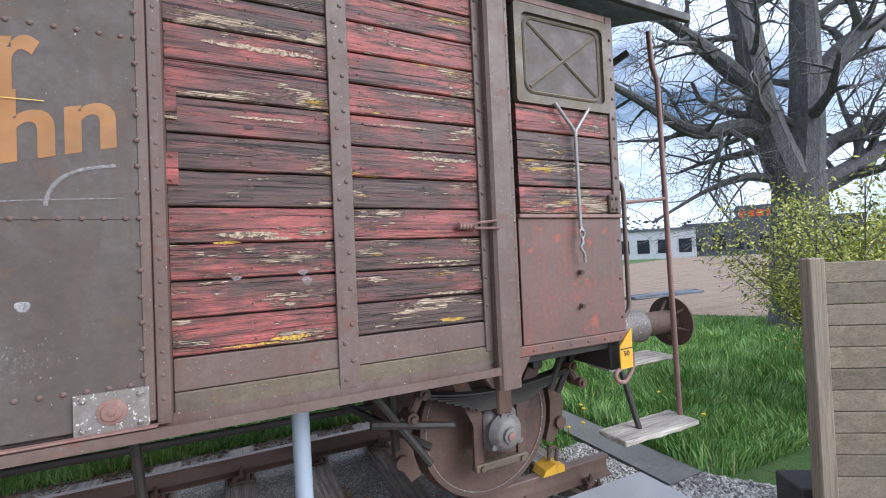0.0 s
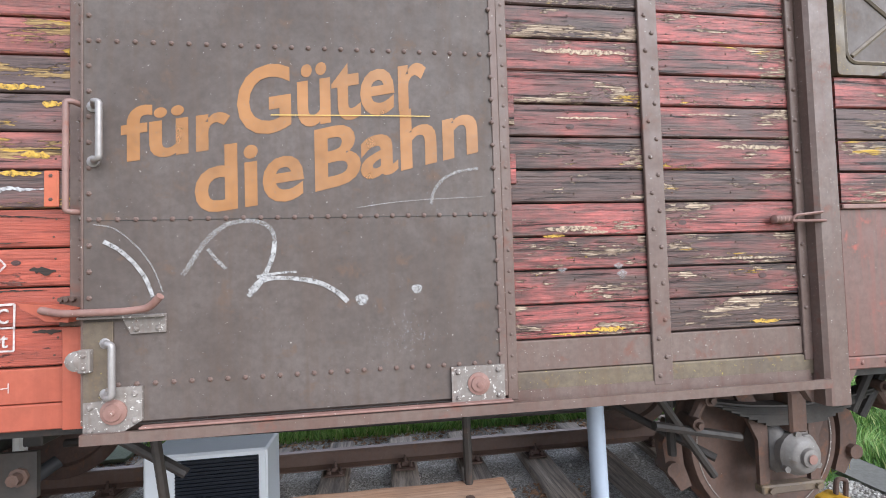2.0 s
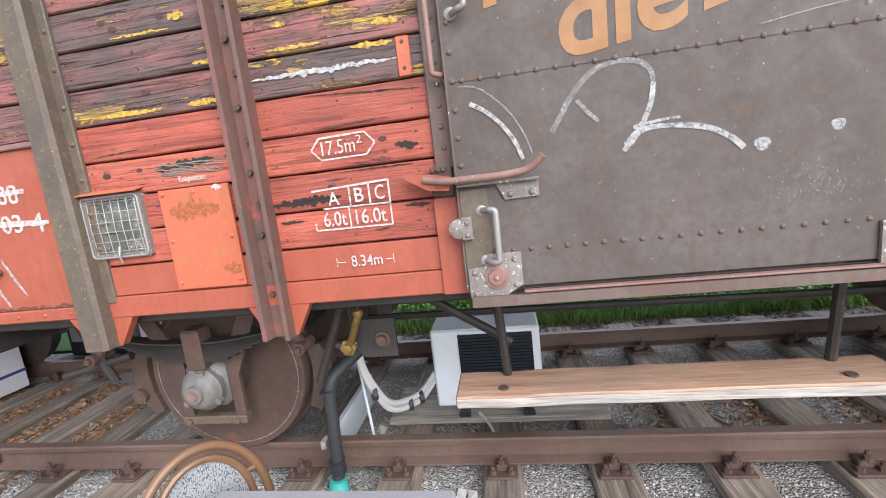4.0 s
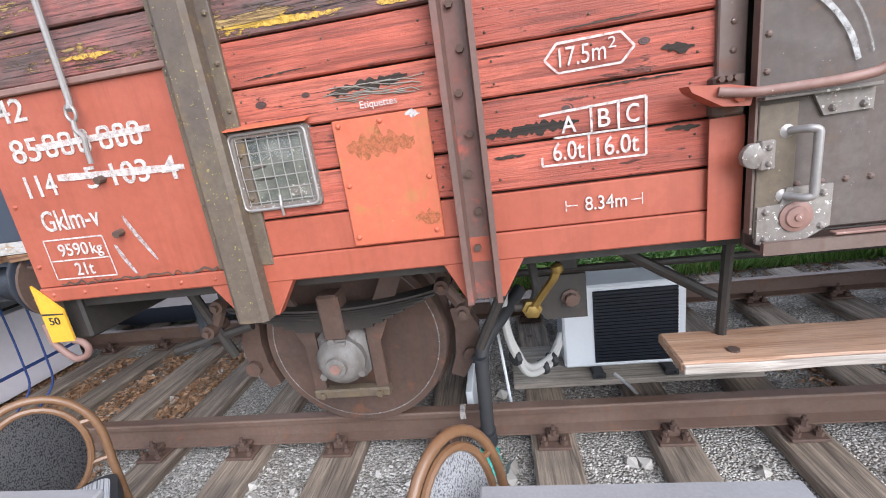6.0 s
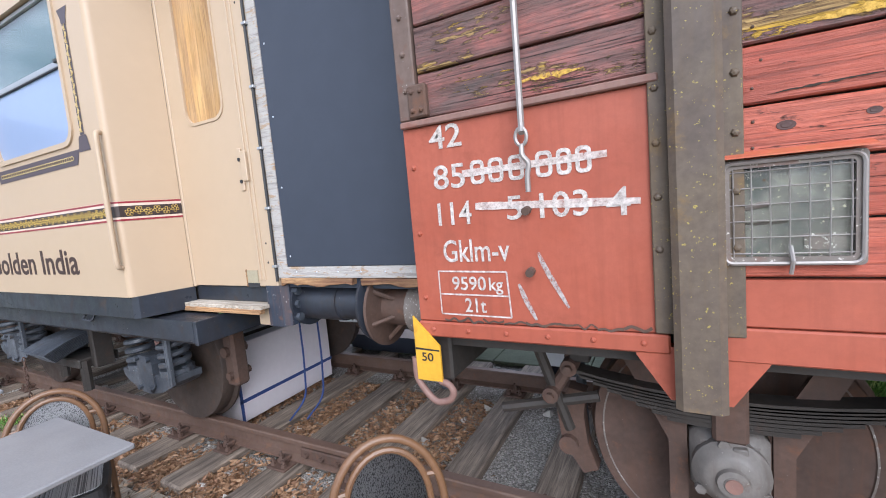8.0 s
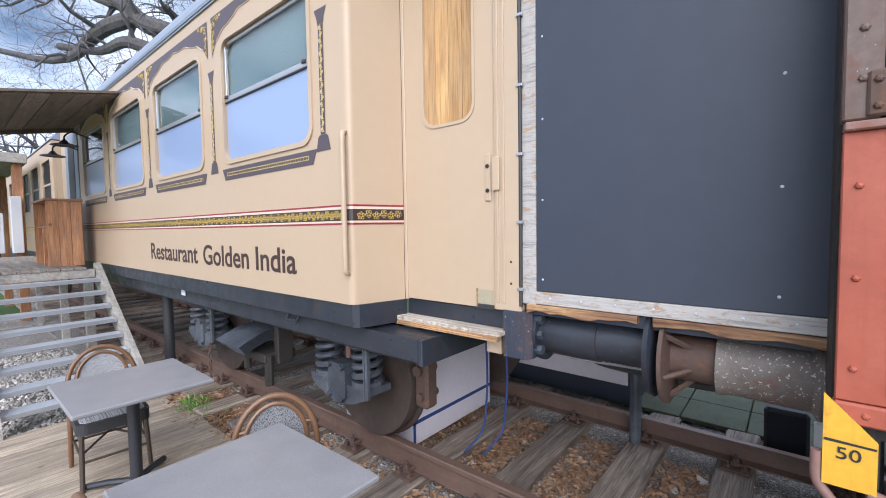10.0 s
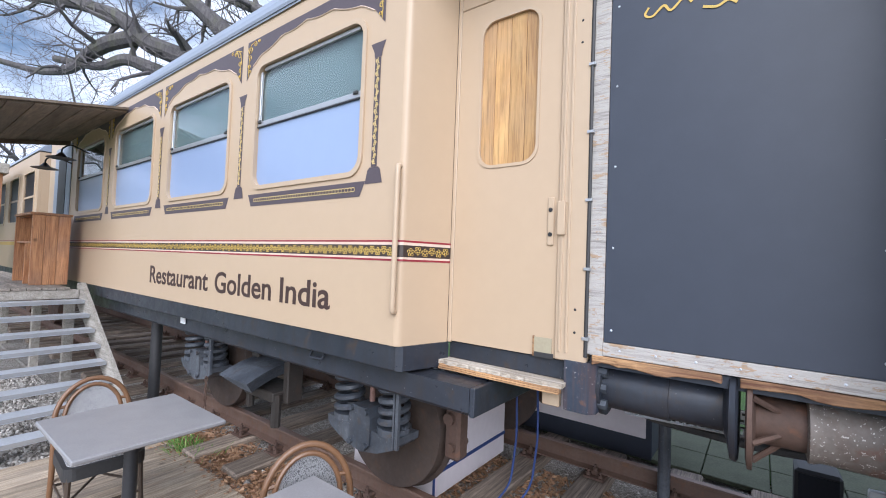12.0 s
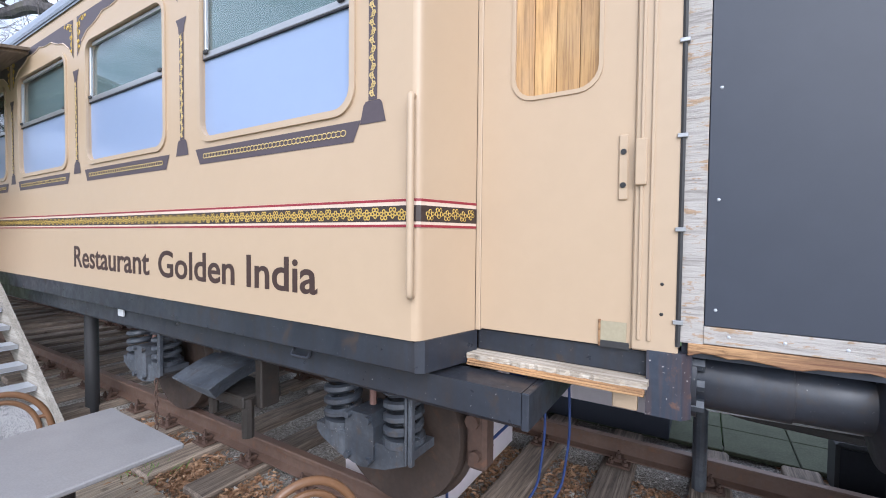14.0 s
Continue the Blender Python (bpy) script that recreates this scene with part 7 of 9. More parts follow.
for k_, dz in ((0, 0.0), (1, 0.045)):
    bm = B()
    tube(bm, bend([(-2.66 + 0.03 * k_, 2.62, 0.86), (-2.66, 2.62, 0.40 + dz), (-2.56, 2.75, 0.06 + dz), (-2.40, 2.93, 0.03 + dz), (-2.32, 3.10, 0.10 + dz)], 0.14, 6), 0.020, 8)
    part("hose", bm, M["pvc_light"], hose, smooth=True)
for p in ((-2.46, 2.87, 0.035), (-2.40, 2.94, 0.04), (-2.62, 2.68, 0.22)):
    bm = B()
    rod(bm, (p[0] - 0.012, p[1] - 0.008, p[2] + 0.02), (p[0] + 0.012, p[1] + 0.008, p[2] + 0.02), 0.047, 8)
    part("cable_tie", bm, M["rubber"], hose)
bm = B()
tube(bm, bend([(-2.02, 3.0, -0.105), (-1.95, 2.93, -0.15), (-1.90, 2.80, -0.19), (-2.05, 2.72, -0.20)], 0.06), 0.011, 6)
tagged(part("drain_hose", bm, M["pvc_light"], smooth=True), "thin pale drain hose on the gravel", "hose")
pipe = thing("waste_pipe", (-2.80, 2.44, -0.2), "black insulated waste pipe with elbow, in a teal coupling", "pipe")
bm = B()
tube(bm, bend([(-2.56, 2.74, 0.62), (-2.66, 2.60, 0.54), (-2.775, 2.455, 0.46), (-2.79, 2.44, 0.36), (-2.80, 2.42, -0.05), (-2.805, 2.40, -0.17)], 0.06, 6), 0.036, 14)
part("pipe_run", bm, M["rubber"], pipe, smooth=True)
for z in (0.39, -0.03, -0.11):
    bm = B()
    rod(bm, (-2.797, 2.428, z), (-2.798, 2.427, z + 0.014), 0.039, 14)
    part("pipe_clip", bm, M["table_leg"], pipe)
bm = B()
rod(bm, (-2.80, 2.42, -0.10), (-2.803, 2.41, -0.02), 0.046, 14)
part("pipe_collar", bm, M["table_leg"], pipe)
bm = B()
lathe(bm, (-2.805, 2.385, -0.24), (0.02, 0.12, 1), [(0, 0.055), (0.02, 0.060), (0.035, 0.054), (0.055, 0.062), (0.075, 0.052), (0.11, 0.050), (0.112, 0.03)], 16)
part("coupling", bm, M["teal"], pipe, "teal plastic coupling", smooth=True)
bm = B()
tube(bm, [(-2.72, 2.72, 0.60), (-2.665, 2.70, -0.16)], 0.009, 6)
tagged(part("white_cable", bm, M["ac_white"]), "white cable conduit beside the waste pipe", "cable")
bm = B()
tube(bm, [(0.225, 2.215, 1.00), (0.245, 2.20, -0.235)], 0.042, 16)
tagged(part("drain_pipe", bm, M["pvc_grey"], smooth=True), "blue grey plastic drain pipe under the wagon", "pipe")
bm = B()
box(bm, (-2.93, 2.70, -0.20), (-2.89, 3.4, 0.02), 0.004)
tagged(part("white_batten", bm, M["ac_white"]), "white batten lying behind the wheel", "batten")
# running board below the door
rb_bm = B()
v = box(rb_bm, (-2.01, 2.035, 0.500), (-0.235, 2.275, 0.548), 0.008)
bmesh.ops.subdivide_edges(rb_bm, edges=[e for e in rb_bm.edges if e.calc_length() > 0.8], cuts=14)
for v in rb_bm.verts:
    v.co += Vector((0, noise.noise(v.co * 5), 0.5 * noise.noise(v.co * 6 + Vector((0, 3, 0))))) * 0.010
rb = part("running_board", rb_bm, M["bench_wood"], wagon, "orange brown plank hung under the wagon door")
bm = B()
box(bm, (-2.005, 2.022, 0.503), (-0.24, 2.030, 0.543), 0.003)
bmesh.ops.subdivide_edges(bm, edges=[e for e in bm.edges if e.calc_length() > 0.8], cuts=14)
for v in bm.verts:
    v.co += Vector((0, noise.noise(v.co * 5), 0.5 * noise.noise(v.co * 6 + Vector((0, 3, 0))))) * 0.010
part("worn_edge", bm, M["bench_edge"], rb, "whitish worn plank edge")
bm = B()
for x in (-1.80, -0.44):
    rod(bm, (x, 2.10, 0.548), (x, 2.10, 0.556), 0.022, 8)
part("bolt_head", bm, M["rust"], rb)
# rusty yellow wheel chock on the rail
chock = thing("wheel_chock", (1.99, RAIL_Y, 0.0), "rusty yellow wheel chock on the rail", "wheel chock")
bm = B()
prism(bm, [(1.90, 0.002), (2.10, 0.002), (2.10, 0.05), (2.02, 0.075), (1.93, 0.045)], "xz", RAIL_Y - 0.07, RAIL_Y + 0.06)
part("chock_body", bm, M["yellow_paint"], chock)
bm = B()
tube(bm, bend([(2.08, RAIL_Y, 0.05), (2.09, RAIL_Y, 0.16), (2.02, RAIL_Y, 0.17), (2.01, RAIL_Y, 0.075)], 0.03), 0.014, 8)
part("chock_handle", bm, M["rust"], chock, smooth=True)
# insulated white box under the coach
wb = thing("white_box", (-7.4, 3.3, -0.165), "lilac white board box with blue tape, under the coach", "box")
bm = B()
box(bm, (-7.75, 2.80, -0.165), (-6.88, 3.90, 0.52), 0.006)
part("box_body", bm, M["white_box"], wb)
bm = B()
box(bm, (-6.879, 2.79, 0.005), (-6.875, 3.905, 0.035))
box(bm, (-6.879, 2.795, -0.16), (-6.875, 2.822, 0.5))
part("tape", bm, M["blue_strap"], wb, "dark blue tape")
for x, y in ((-6.35, 3.05), (-6.22, 3.12)):
    bm = B()
    tube(bm, bend([(x, y, 0.98), (x + 0.03, y - 0.02, 0.4), (x - 0.02, y, 0.02), (x - 0.14, y - 0.1, -0.15)], 0.1), 0.008, 6)
    tagged(part("hanging_strap", bm, M["blue_strap"]), "blue strap hanging under the coach", "strap")
bm = B()
tube(bm, [(-5.52, 3.95, 1.0), (-5.52, 3.95, -0.235)], 0.045, 12)
tagged(part("support_post", bm, M["bogie"]), "dark grey support post between the rails", "post")
bm = B()
tube(bm, [(-4.22, 3.60, 0.95), (-4.20, 3.58, -0.16)], 0.035, 12)
tagged(part("support_post", bm, M["bogie"]), "dark grey support post beside the buffer", "post")
tray = thing("cable_tray", (-5.0, 3.0, 0.84), "perforated galvanised cable tray under the panel wall", "cable tray")
bm = B()
box(bm, (-5.62, 2.98, 0.83), (-4.45, 2.985, 0.90))
box(bm, (-5.62, 2.98, 0.828), (-4.45, 3.10, 0.832))
part("tray", bm, M["galv"], tray)
for i in range(16):
    for z in (0.845, 0.88):
        bm = B()
        box(bm, (-0.02, -0.001, -0.006), (0.02, 0.001, 0.006))
        part("slot", bm, M["black"], tray, "", (-5.58 + 0.07 * i + (0.03 if z > 0.86 else 0), 2.979, z))
bm = B()
tube(bm, bend([(-5.60, 2.70, 0.98), (-5.45, 2.80, 0.82), (-4.9, 2.9, 0.76), (-4.3, 3.0, 0.80)], 0.15), 0.030, 8)
tagged(part("black_hose", bm, M["rubber"], smooth=True), "black hose sagging under the panel wall", "hose")
spk = thing("loudspeaker", (-4.35, 4.0, -0.2), "black loudspeaker cabinet behind the rail", "loudspeaker")
bm = B()
box(bm, (-4.72, 4.42, -0.205), (-4.45, 4.66, 0.18), 0.02)
part("cabinet", bm, M["rubber"], spk)
bm = B()
box(bm, (-4.70, 4.412, -0.15), (-4.47, 4.420, 0.15), 0.004)
part("speaker_grille", bm, M["ac_dark"], spk)
bm = B()
box(bm, (-4.46, 3.50, 0.335), (-4.24, 3.54, 0.47), 0.006)
tagged(part("junction_box", bm, M["ac_white"], wagon), "")
bm = B()
box(bm, (-6.30, 2.40, 0.90), (-6.22, 2.44, 0.99), 0.006)
tagged(part("blue_clip", bm, M["blue_strap"], coach), "")
bm = B()
box(bm, (-5.82, 2.28, 0.92), (-5.73, 2.31, 1.02), 0.004)
part("junction_box", bm, M["cream_dark"], coach)
tank = thing("dark_chest", (-6.2, 4.9, -0.2), "dark chest with grey front behind the track", "chest")
bm = B()
box(bm, (-7.3, 4.72, -0.2), (-5.75, 5.4, 0.55), 0.01)
part("chest_body", bm, M["panel_dark"], tank)
bm = B()
box(bm, (-7.25, 4.71, 0.0), (-5.80, 4.718, 0.5), 0.004)
part("chest_front", bm, M["white_box"], tank)

# ---- terrace: tables and chairs ----
def build_table():
    t = thing("cafe_table", (0, 0, 0), "square grey laminate cafe table on a dark pedestal", "table", "terrace tables")
    bm = B()
    box(bm, (-0.40, -0.385, 0.722), (0.40, 0.385, 0.750), 0.007)
    part("tabletop", bm, M["table_top"], t, "grey stone-look tabletop")
    bm = B()
    rod(bm, (0, 0, 0.03), (0, 0, 0.722), 0.038, 16)
    part("pedestal", bm, M["table_leg"], t, smooth=True)
    for i in range(4):
        a = radians(45 + 90 * i)
        bm = B()
        tube(bm, bend([(0.02 * math.cos(a), 0.02 * math.sin(a), 0.055), (0.2 * math.cos(a), 0.2 * math.sin(a), 0.045), (0.33 * math.cos(a), 0.33 * math.sin(a), 0.024)], 0.05), 0.022, 8)
        part("foot", bm, M["table_leg"], t, smooth=True)
    bm = B()
    box(bm, (-0.17, -0.17, 0.708), (0.17, 0.17, 0.7215), 0.004)
    part("mount_plate", bm, M["table_leg"], t)
    return t


def build_chair():
    """A bentwood-look bistro chair; its back is at the origin's -x side and it faces +x."""
    c = thing("bistro_chair", (0, 0, 0), "bistro chair with round cane-look back and grey woven mesh", "chair", "terrace chairs")
    lean = 0.17

    def bp(u, z):
        return (-0.22 - lean * (z - 0.45), u, z)
    bm = B()
    outer = [bp(-0.205, 0.0), bp(-0.215, 0.30), bp(-0.210, 0.50)]
    outer[0] = (-0.27, -0.215, 0.0)
    arc = [bp(-0.212 * math.cos(a), 0.62 + 0.262 * math.sin(a)) for a in (math.pi * i / 18 for i in range(19))]
    end = [bp(0.210, 0.50), bp(0.215, 0.30), (-0.27, 0.215, 0.0)]
    tube(bm, outer + arc + end, 0.0165, 10)
    part("back_frame", bm, M["cane"], c, "brown bent cane frame", smooth=True)
    bm = B()
    ov = [bp(0.160 * math.cos(a), 0.635 + 0.205 * math.sin(a)) for a in (2 * math.pi * i / 32 for i in range(32))]
    tube(bm, ov, 0.0135, 8, True)
    br = part("inner_hoop", bm, M["cane"], c, smooth=True)
    bm = B()
    prev, cen = None, bm.verts.new(Vector(bp(0, 0.635)) + Vector((-0.012, 0, 0)))
    rings_ = []
    for f in (0.33, 0.66, 0.97):
        rings_.append([bm.verts.new(Vector(bp(0.160 * f * math.cos(a), 0.635 + 0.205 * f * math.sin(a))) + Vector((-0.012 * (1 - f * f), 0, 0))) for a in (2 * math.pi * i / 32 for i in range(32))])
    for i in range(32):
        bm.faces.new((cen, rings_[0][i], rings_[0][(i + 1) % 32]))
    bridge(bm, rings_[0], rings_[1])
    bridge(bm, rings_[1], rings_[2])
    back = bmesh.ops.solidify(bm, geom=bm.faces[:], thickness=0.006)
    bmesh.ops.recalc_face_normals(bm, faces=bm.faces[:])
    part("back_mesh", bm, M["mesh"], c, "grey woven mesh")
    for s in (-1, 1):
        for u, w, z in ((0.150, 0.205, 0.72), (0.14, 0.208, 0.54)):
            bm = B()
            tube(bm, [bp(u * s, z), bp(w * s, z - 0.005)], 0.011, 6)
            part("back_tie", bm, M["cane"], c)
    bm = B()
    o = round_rect(-0.225, -0.215, 0.215, 0.215, 0.06, 5)
    prism(bm, o, "xy", 0.385, 0.462)
    part("seat", bm, M["rubber"], c, "dark seat with woven cover")
    bm = B()
    o2 = round_rect(-0.20, -0.19, 0.19, 0.19, 0.05, 5)
    prism(bm, o2, "xy", 0.4625, 0.468)
    part("seat_mesh", bm, M["mesh"], c)
    for s in (-1, 1):
        bm = B()
        tube(bm, bend([(0.185, 0.185 * s, 0.43), (0.195, 0.19 * s, 0.25), (0.225, 0.20 * s, 0.0)], 0.1), 0.0155, 8)
        part("front_leg", bm, M["cane_dark"], c, smooth=True)
        bm = B()
        tube(bm, [(0.20, 0.19 * s, 0.22), (-0.245, 0.20 * s, 0.22)], 0.009, 6)
        tube(bm, bend([(0.185, 0.185 * s, 0.25), (0.02, 0.19 * s, 0.36), (-0.20, 0.20 * s, 0.25)], 0.15), 0.008, 6)
        part("side_brace", bm, M["cane_dark"], c, smooth=True)
    bm = B()
    tube(bm, [(0.205, -0.19, 0.20), (0.205, 0.19, 0.20)], 0.009, 6)
    tube(bm, [(-0.25, -0.2, 0.20), (-0.25, 0.2, 0.20)], 0.009, 6)
    tube(bm, [(0.19, -0.18, 0.26), (-0.22, 0.19, 0.36)], 0.008, 6)
    tube(bm, [(0.19, 0.18, 0.26), (-0.22, -0.19, 0.36)], 0.008, 6)
    part("cross_brace", bm, M["cane_dark"], c)
    return c


table = build_table()
table.location = (-2.350, 1.105, DECK_Z)
for x, y in ((-4.36, 1.125), (-6.285, 1.185), (-8.075, 1.245), (1.30, 1.105), (-0.36, 1.11)):
    copy_thing(table, pose(x, y, DECK_Z))
chair = build_chair()
BACK = 0.285


def chair_at(x, y, facing):
    a = radians(facing)
    return pose(x + BACK * math.cos(a), y + BACK * math.sin(a), DECK_Z, 0, 0, facing)


chair.matrix_basis = chair_at(-2.84, 1.50, -30)
for x, y, f in ((-4.60, 1.80, -46), (-6.73, 1.565, -25), (-8.78, 1.22, -4), (-6.40, 0.70, 92)):
    copy_thing(chair, chair_at(x, y, f))

# ---- stairs, raised platform, counter, awning ----
stairs = thing("stairs", (-10.5, 1.25, DECK_Z), "steel grating stairs with grey timber stringers up to the coach", "stairs")
for i in range(8):
    z = DECK_Z + 0.147 * (i + 1)
    x = -9.965 - 0.235 * i
    bm = B()
    box(bm, (x - 0.215, 0.72, z - 0.04), (x, 1.80, z), 0.003)
    tr = part("tread", bm, M["galv"], stairs, "galvanised grating tread")
    bm = B()
    box(bm, (x + 0.001, 0.72, z - 0.03), (x + 0.008, 1.80, z + 0.004))
    part("nosing", bm, M["alu"], tr)
for y in (0.665, 1.805):
    bm = B()
    prism(bm, [(-9.80, DECK_Z), (-10.05, DECK_Z), (-12.0, 0.92), (-12.0, 1.16), (-11.85, 1.18), (-9.80, DECK_Z + 0.10)], "xz", y, y + 0.05)
    part("stringer", bm, M["stringer"], stairs, "peeling grey timber stringer")
plat = thing("platform", (-14, 1.2, 1.12), "raised grey boarded platform beside the coach", "platform")
for i in range(9):
    bm = B()
    box(bm, (-2.4, -0.062, -0.03), (2.4, 0.062, 0), 0.003)
    part("platform_board", bm, M["step_wood"], plat, "", (-14.26, 0.58 + 0.133 * i, 1.12))
bm = B()
box(bm, (-11.91, 0.5, 0.98), (-11.87, 1.80, 1.088), 0.004)
part("edge_beam", bm, M["stringer"], plat)
for x in (-12.0, -13.8, -16.4):
    for y in (0.56, 1.74):
        bm = B()
        box(bm, (x - 0.05, y - 0.05, -0.3), (x + 0.05, y + 0.05, 1.088), 0.004)
        part("platform_post", bm, M["stringer"], plat)
bm = B()
tube(bm, [(-10.75, 2.30, 0.95), (-10.75, 2.30, -0.235)], 0.06, 12)
tube(bm, bend([(-10.75, 2.30, 0.90), (-10.75, 2.36, 1.0), (-10.4, 2.6, 1.02)], 0.06), 0.055, 12)
tagged(part("support_post", bm, M["rubber"], smooth=True), "black bent pipe standing under the coach", "pipe")
counter = thing("counter", (-12.9, 1.6, 1.12), "warm brown timber counter with open shelves on the platform", "counter")
for i in range(3):
    bm = B()
    box(bm, (-0.016, -0.062, -0.063), (0.016, 0.062, 0.84), 0.004)
    part("front_board", bm, M["counter_wood"], counter, "", (-12.40, 1.468 + 0.127 * i, 1.185))
for nm, lo, hi in (("worktop", (-13.45, 1.385, 2.028), (-12.375, 1.80, 2.06)), ("shelf", (-13.42, 1.42, 1.66), (-12.425, 1.78, 1.685)), ("back_board", (-13.45, 1.775, 1.122), (-12.43, 1.795, 2.025)),
                   ("side_board", (-13.45, 1.40, 1.122), (-13.42, 1.77, 2.025)), ("middle_board", (-12.72, 1.40, 1.122), (-12.69, 1.77, 1.655))):
    bm = B()
    box(bm, lo, hi, 0.003)
    part(nm, bm, M["counter_wood"], counter)
awn = thing("awning", (-12.1, 1.3, 3.0), "brown boarded awning over the platform", "awning")
def awn_z(y):
    return 3.235 - 0.20 * (1.93 - y)
for i in range(12):
    y0 = -0.45 + 0.198 * i
    bm = B()
    prism(bm, [(y0, awn_z(y0)), (y0 + 0.19, awn_z(y0 + 0.19)), (y0 + 0.19, awn_z(y0 + 0.19) + 0.022), (y0, awn_z(y0) + 0.022)], "yz", -13.4, -10.92)
    part("awning_board", bm, M["roof_wood"], awn)
bm = B()
box(bm, (-13.4, -0.46, awn_z(-0.46) - 0.03), (-10.90, -0.42, awn_z(-0.46) + 0.05), 0.004)
prism(bm, [(-0.45, awn_z(-0.45) - 0.06), (1.92, awn_z(1.92) - 0.06), (1.92, awn_z(1.92) - 0.004), (-0.45, awn_z(-0.45) - 0.004)], "yz", -13.40, -13.34)
prism(bm, [(-0.45, awn_z(-0.45) + 0.024), (1.92, awn_z(1.92) + 0.024), (1.92, awn_z(1.92) + 0.05), (-0.45, awn_z(-0.45) + 0.05)], "yz", -13.45, -10.88)
part("awning_frame", bm, M["roof_wood"], awn)
bm = B()
for y in (-0.38,):
    for x in (-13.3, -11.0):
        box(bm, (x - 0.05, y - 0.05, 1.12 if x < -11.5 else GROUND), (x + 0.05, y + 0.05, awn_z(y) - 0.03), 0.004)
part("awning_post", bm, M["roof_wood"], awn)
for x, z in ((-12.35, 2.90), (-13.25, 2.86)):
    lamp = thing("wall_lamp", (x, CY, z), "dark enamel shade lamp on a bent arm on the coach", "lamp", "coach lamps")
    bm = B()
    tube(bm, bend([(x, CY - 0.005, z + 0.02), (x, CY - 0.22, z + 0.10), (x, CY - 0.30, z + 0.02), (x, CY - 0.30, z - 0.04)], 0.08), 0.010, 8)
    part("arm", bm, M["table_leg"], lamp, smooth=True)
    bm = B()
    lathe(bm, (x, CY - 0.30, z - 0.03), (0, 0, -1), [(0, 0.02), (0.02, 0.035), (0.05, 0.06), (0.075, 0.15), (0.08, 0.155), (0.075, 0.14), (0.06, 0.05)], 20)
    part("shade", bm, M["table_leg"], lamp, smooth=True)

# white end door of the coach by the platform
bm = B()
box(bm, (-14.2, CY - 0.012, 1.19), (-13.25, CY - 0.001, 3.20), 0.004)
ed = part("end_door", bm, M["coach_roof"], coach, "pale grey coach end door")
bm = B()
box(bm, (-13.95, CY - 0.018, 2.10), (-13.50, CY - 0.013, 3.0), 0.004)
part("door_pane", bm, M["rubber"], ed)

# ---- second coach further down the track ----
far_coach = thing("second_coach", (-23, MID_Y, 0), "second cream coach with gold band further down the track", "railway coach")
bm = B()
FX0, FX1 = -32.0, -15.6
wall_with_holes(bm, FX0, FX1, CZ0, CZ1 - 0.05, CY + 0.02, CY + 0.06, [(FX1 - 1.25 - 1.5 * i, FX1 - 0.25 - 1.5 * i, 2.1, 3.05, 0.09) for i in range(10)])
part("body_side", bm, M["cream"], far_coach)
for i in range(10):
    x1 = FX1 - 0.25 - 1.5 * i
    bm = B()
    # opaque pane, the unlit interior's darkness is put into its colour
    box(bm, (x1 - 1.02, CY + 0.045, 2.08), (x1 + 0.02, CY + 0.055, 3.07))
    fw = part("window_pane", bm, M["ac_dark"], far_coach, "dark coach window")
    bm = B()
    frame_xz(bm, round_rect(x1 - 1.03, 2.07, x1 + 0.03, 3.08, 0.1), round_rect(x1 - 0.99, 2.11, x1 - 0.01, 3.04, 0.08), CY + 0.008, CY + 0.03)
    box(bm, (x1 - 1.0, CY + 0.03, 2.55), (x1, CY + 0.044, 2.59))
    part("window_frame", bm, M["cream_dark"], fw)
for nm, lo, hi, mt in (("body_end", (FX1 - 0.05, CY + 0.062, CZ0), (FX1, CY2, CZ1 - 0.05), M["cream"]), ("body_back", (FX0, CY2 - 0.04, CZ0), (FX1 - 0.052, CY2, CZ1 - 0.05), M["cream"]),
                       ("band", (FX0, CY + 0.014, 1.63), (FX1, CY + 0.019, 1.70), M["gold"]), ("band_line", (FX0, CY + 0.014, 1.715), (FX1, CY + 0.019, 1.73), M["band_red"]), ("skirt", (FX0, CY + 0.03, 0.85), (FX1, CY + 0.09, CZ0 - 0.002), M["skirt"]),
                       ("lining", (FX0, CY + 0.4, CZ0), (FX1 - 0.06, CY + 0.42, CZ1 - 0.06), M["dim_interior"])):
    bm = B()
    box(bm, lo, hi)
    part(nm, bm, mt, far_coach)
bm = B()
prism(bm, [(MID_Y + a * 1.40, CZ1 - 0.03 + 0.6 * max(0, math.cos(a * math.pi / 2)) ** 0.62) for a in (-1 + 2 * i / 20 for i in range(21))], "yz", FX0, FX1)
part("roof", bm, M["coach_roof"], far_coach, smooth=True)
for x in (FX1 - 2.5, FX0 + 2.5):
    for dx in (-1.2, 1.2):
        for y in (2.52, 4.02):
            bm = B()
            lathe(bm, (x + dx, y, 0.455), (0, 1, 0), [(0, 0.02), (0, 0.45), (0.13, 0.46), (0.135, 0.02)], 24)
            part("wheel", bm, M["rust"], far_coach)
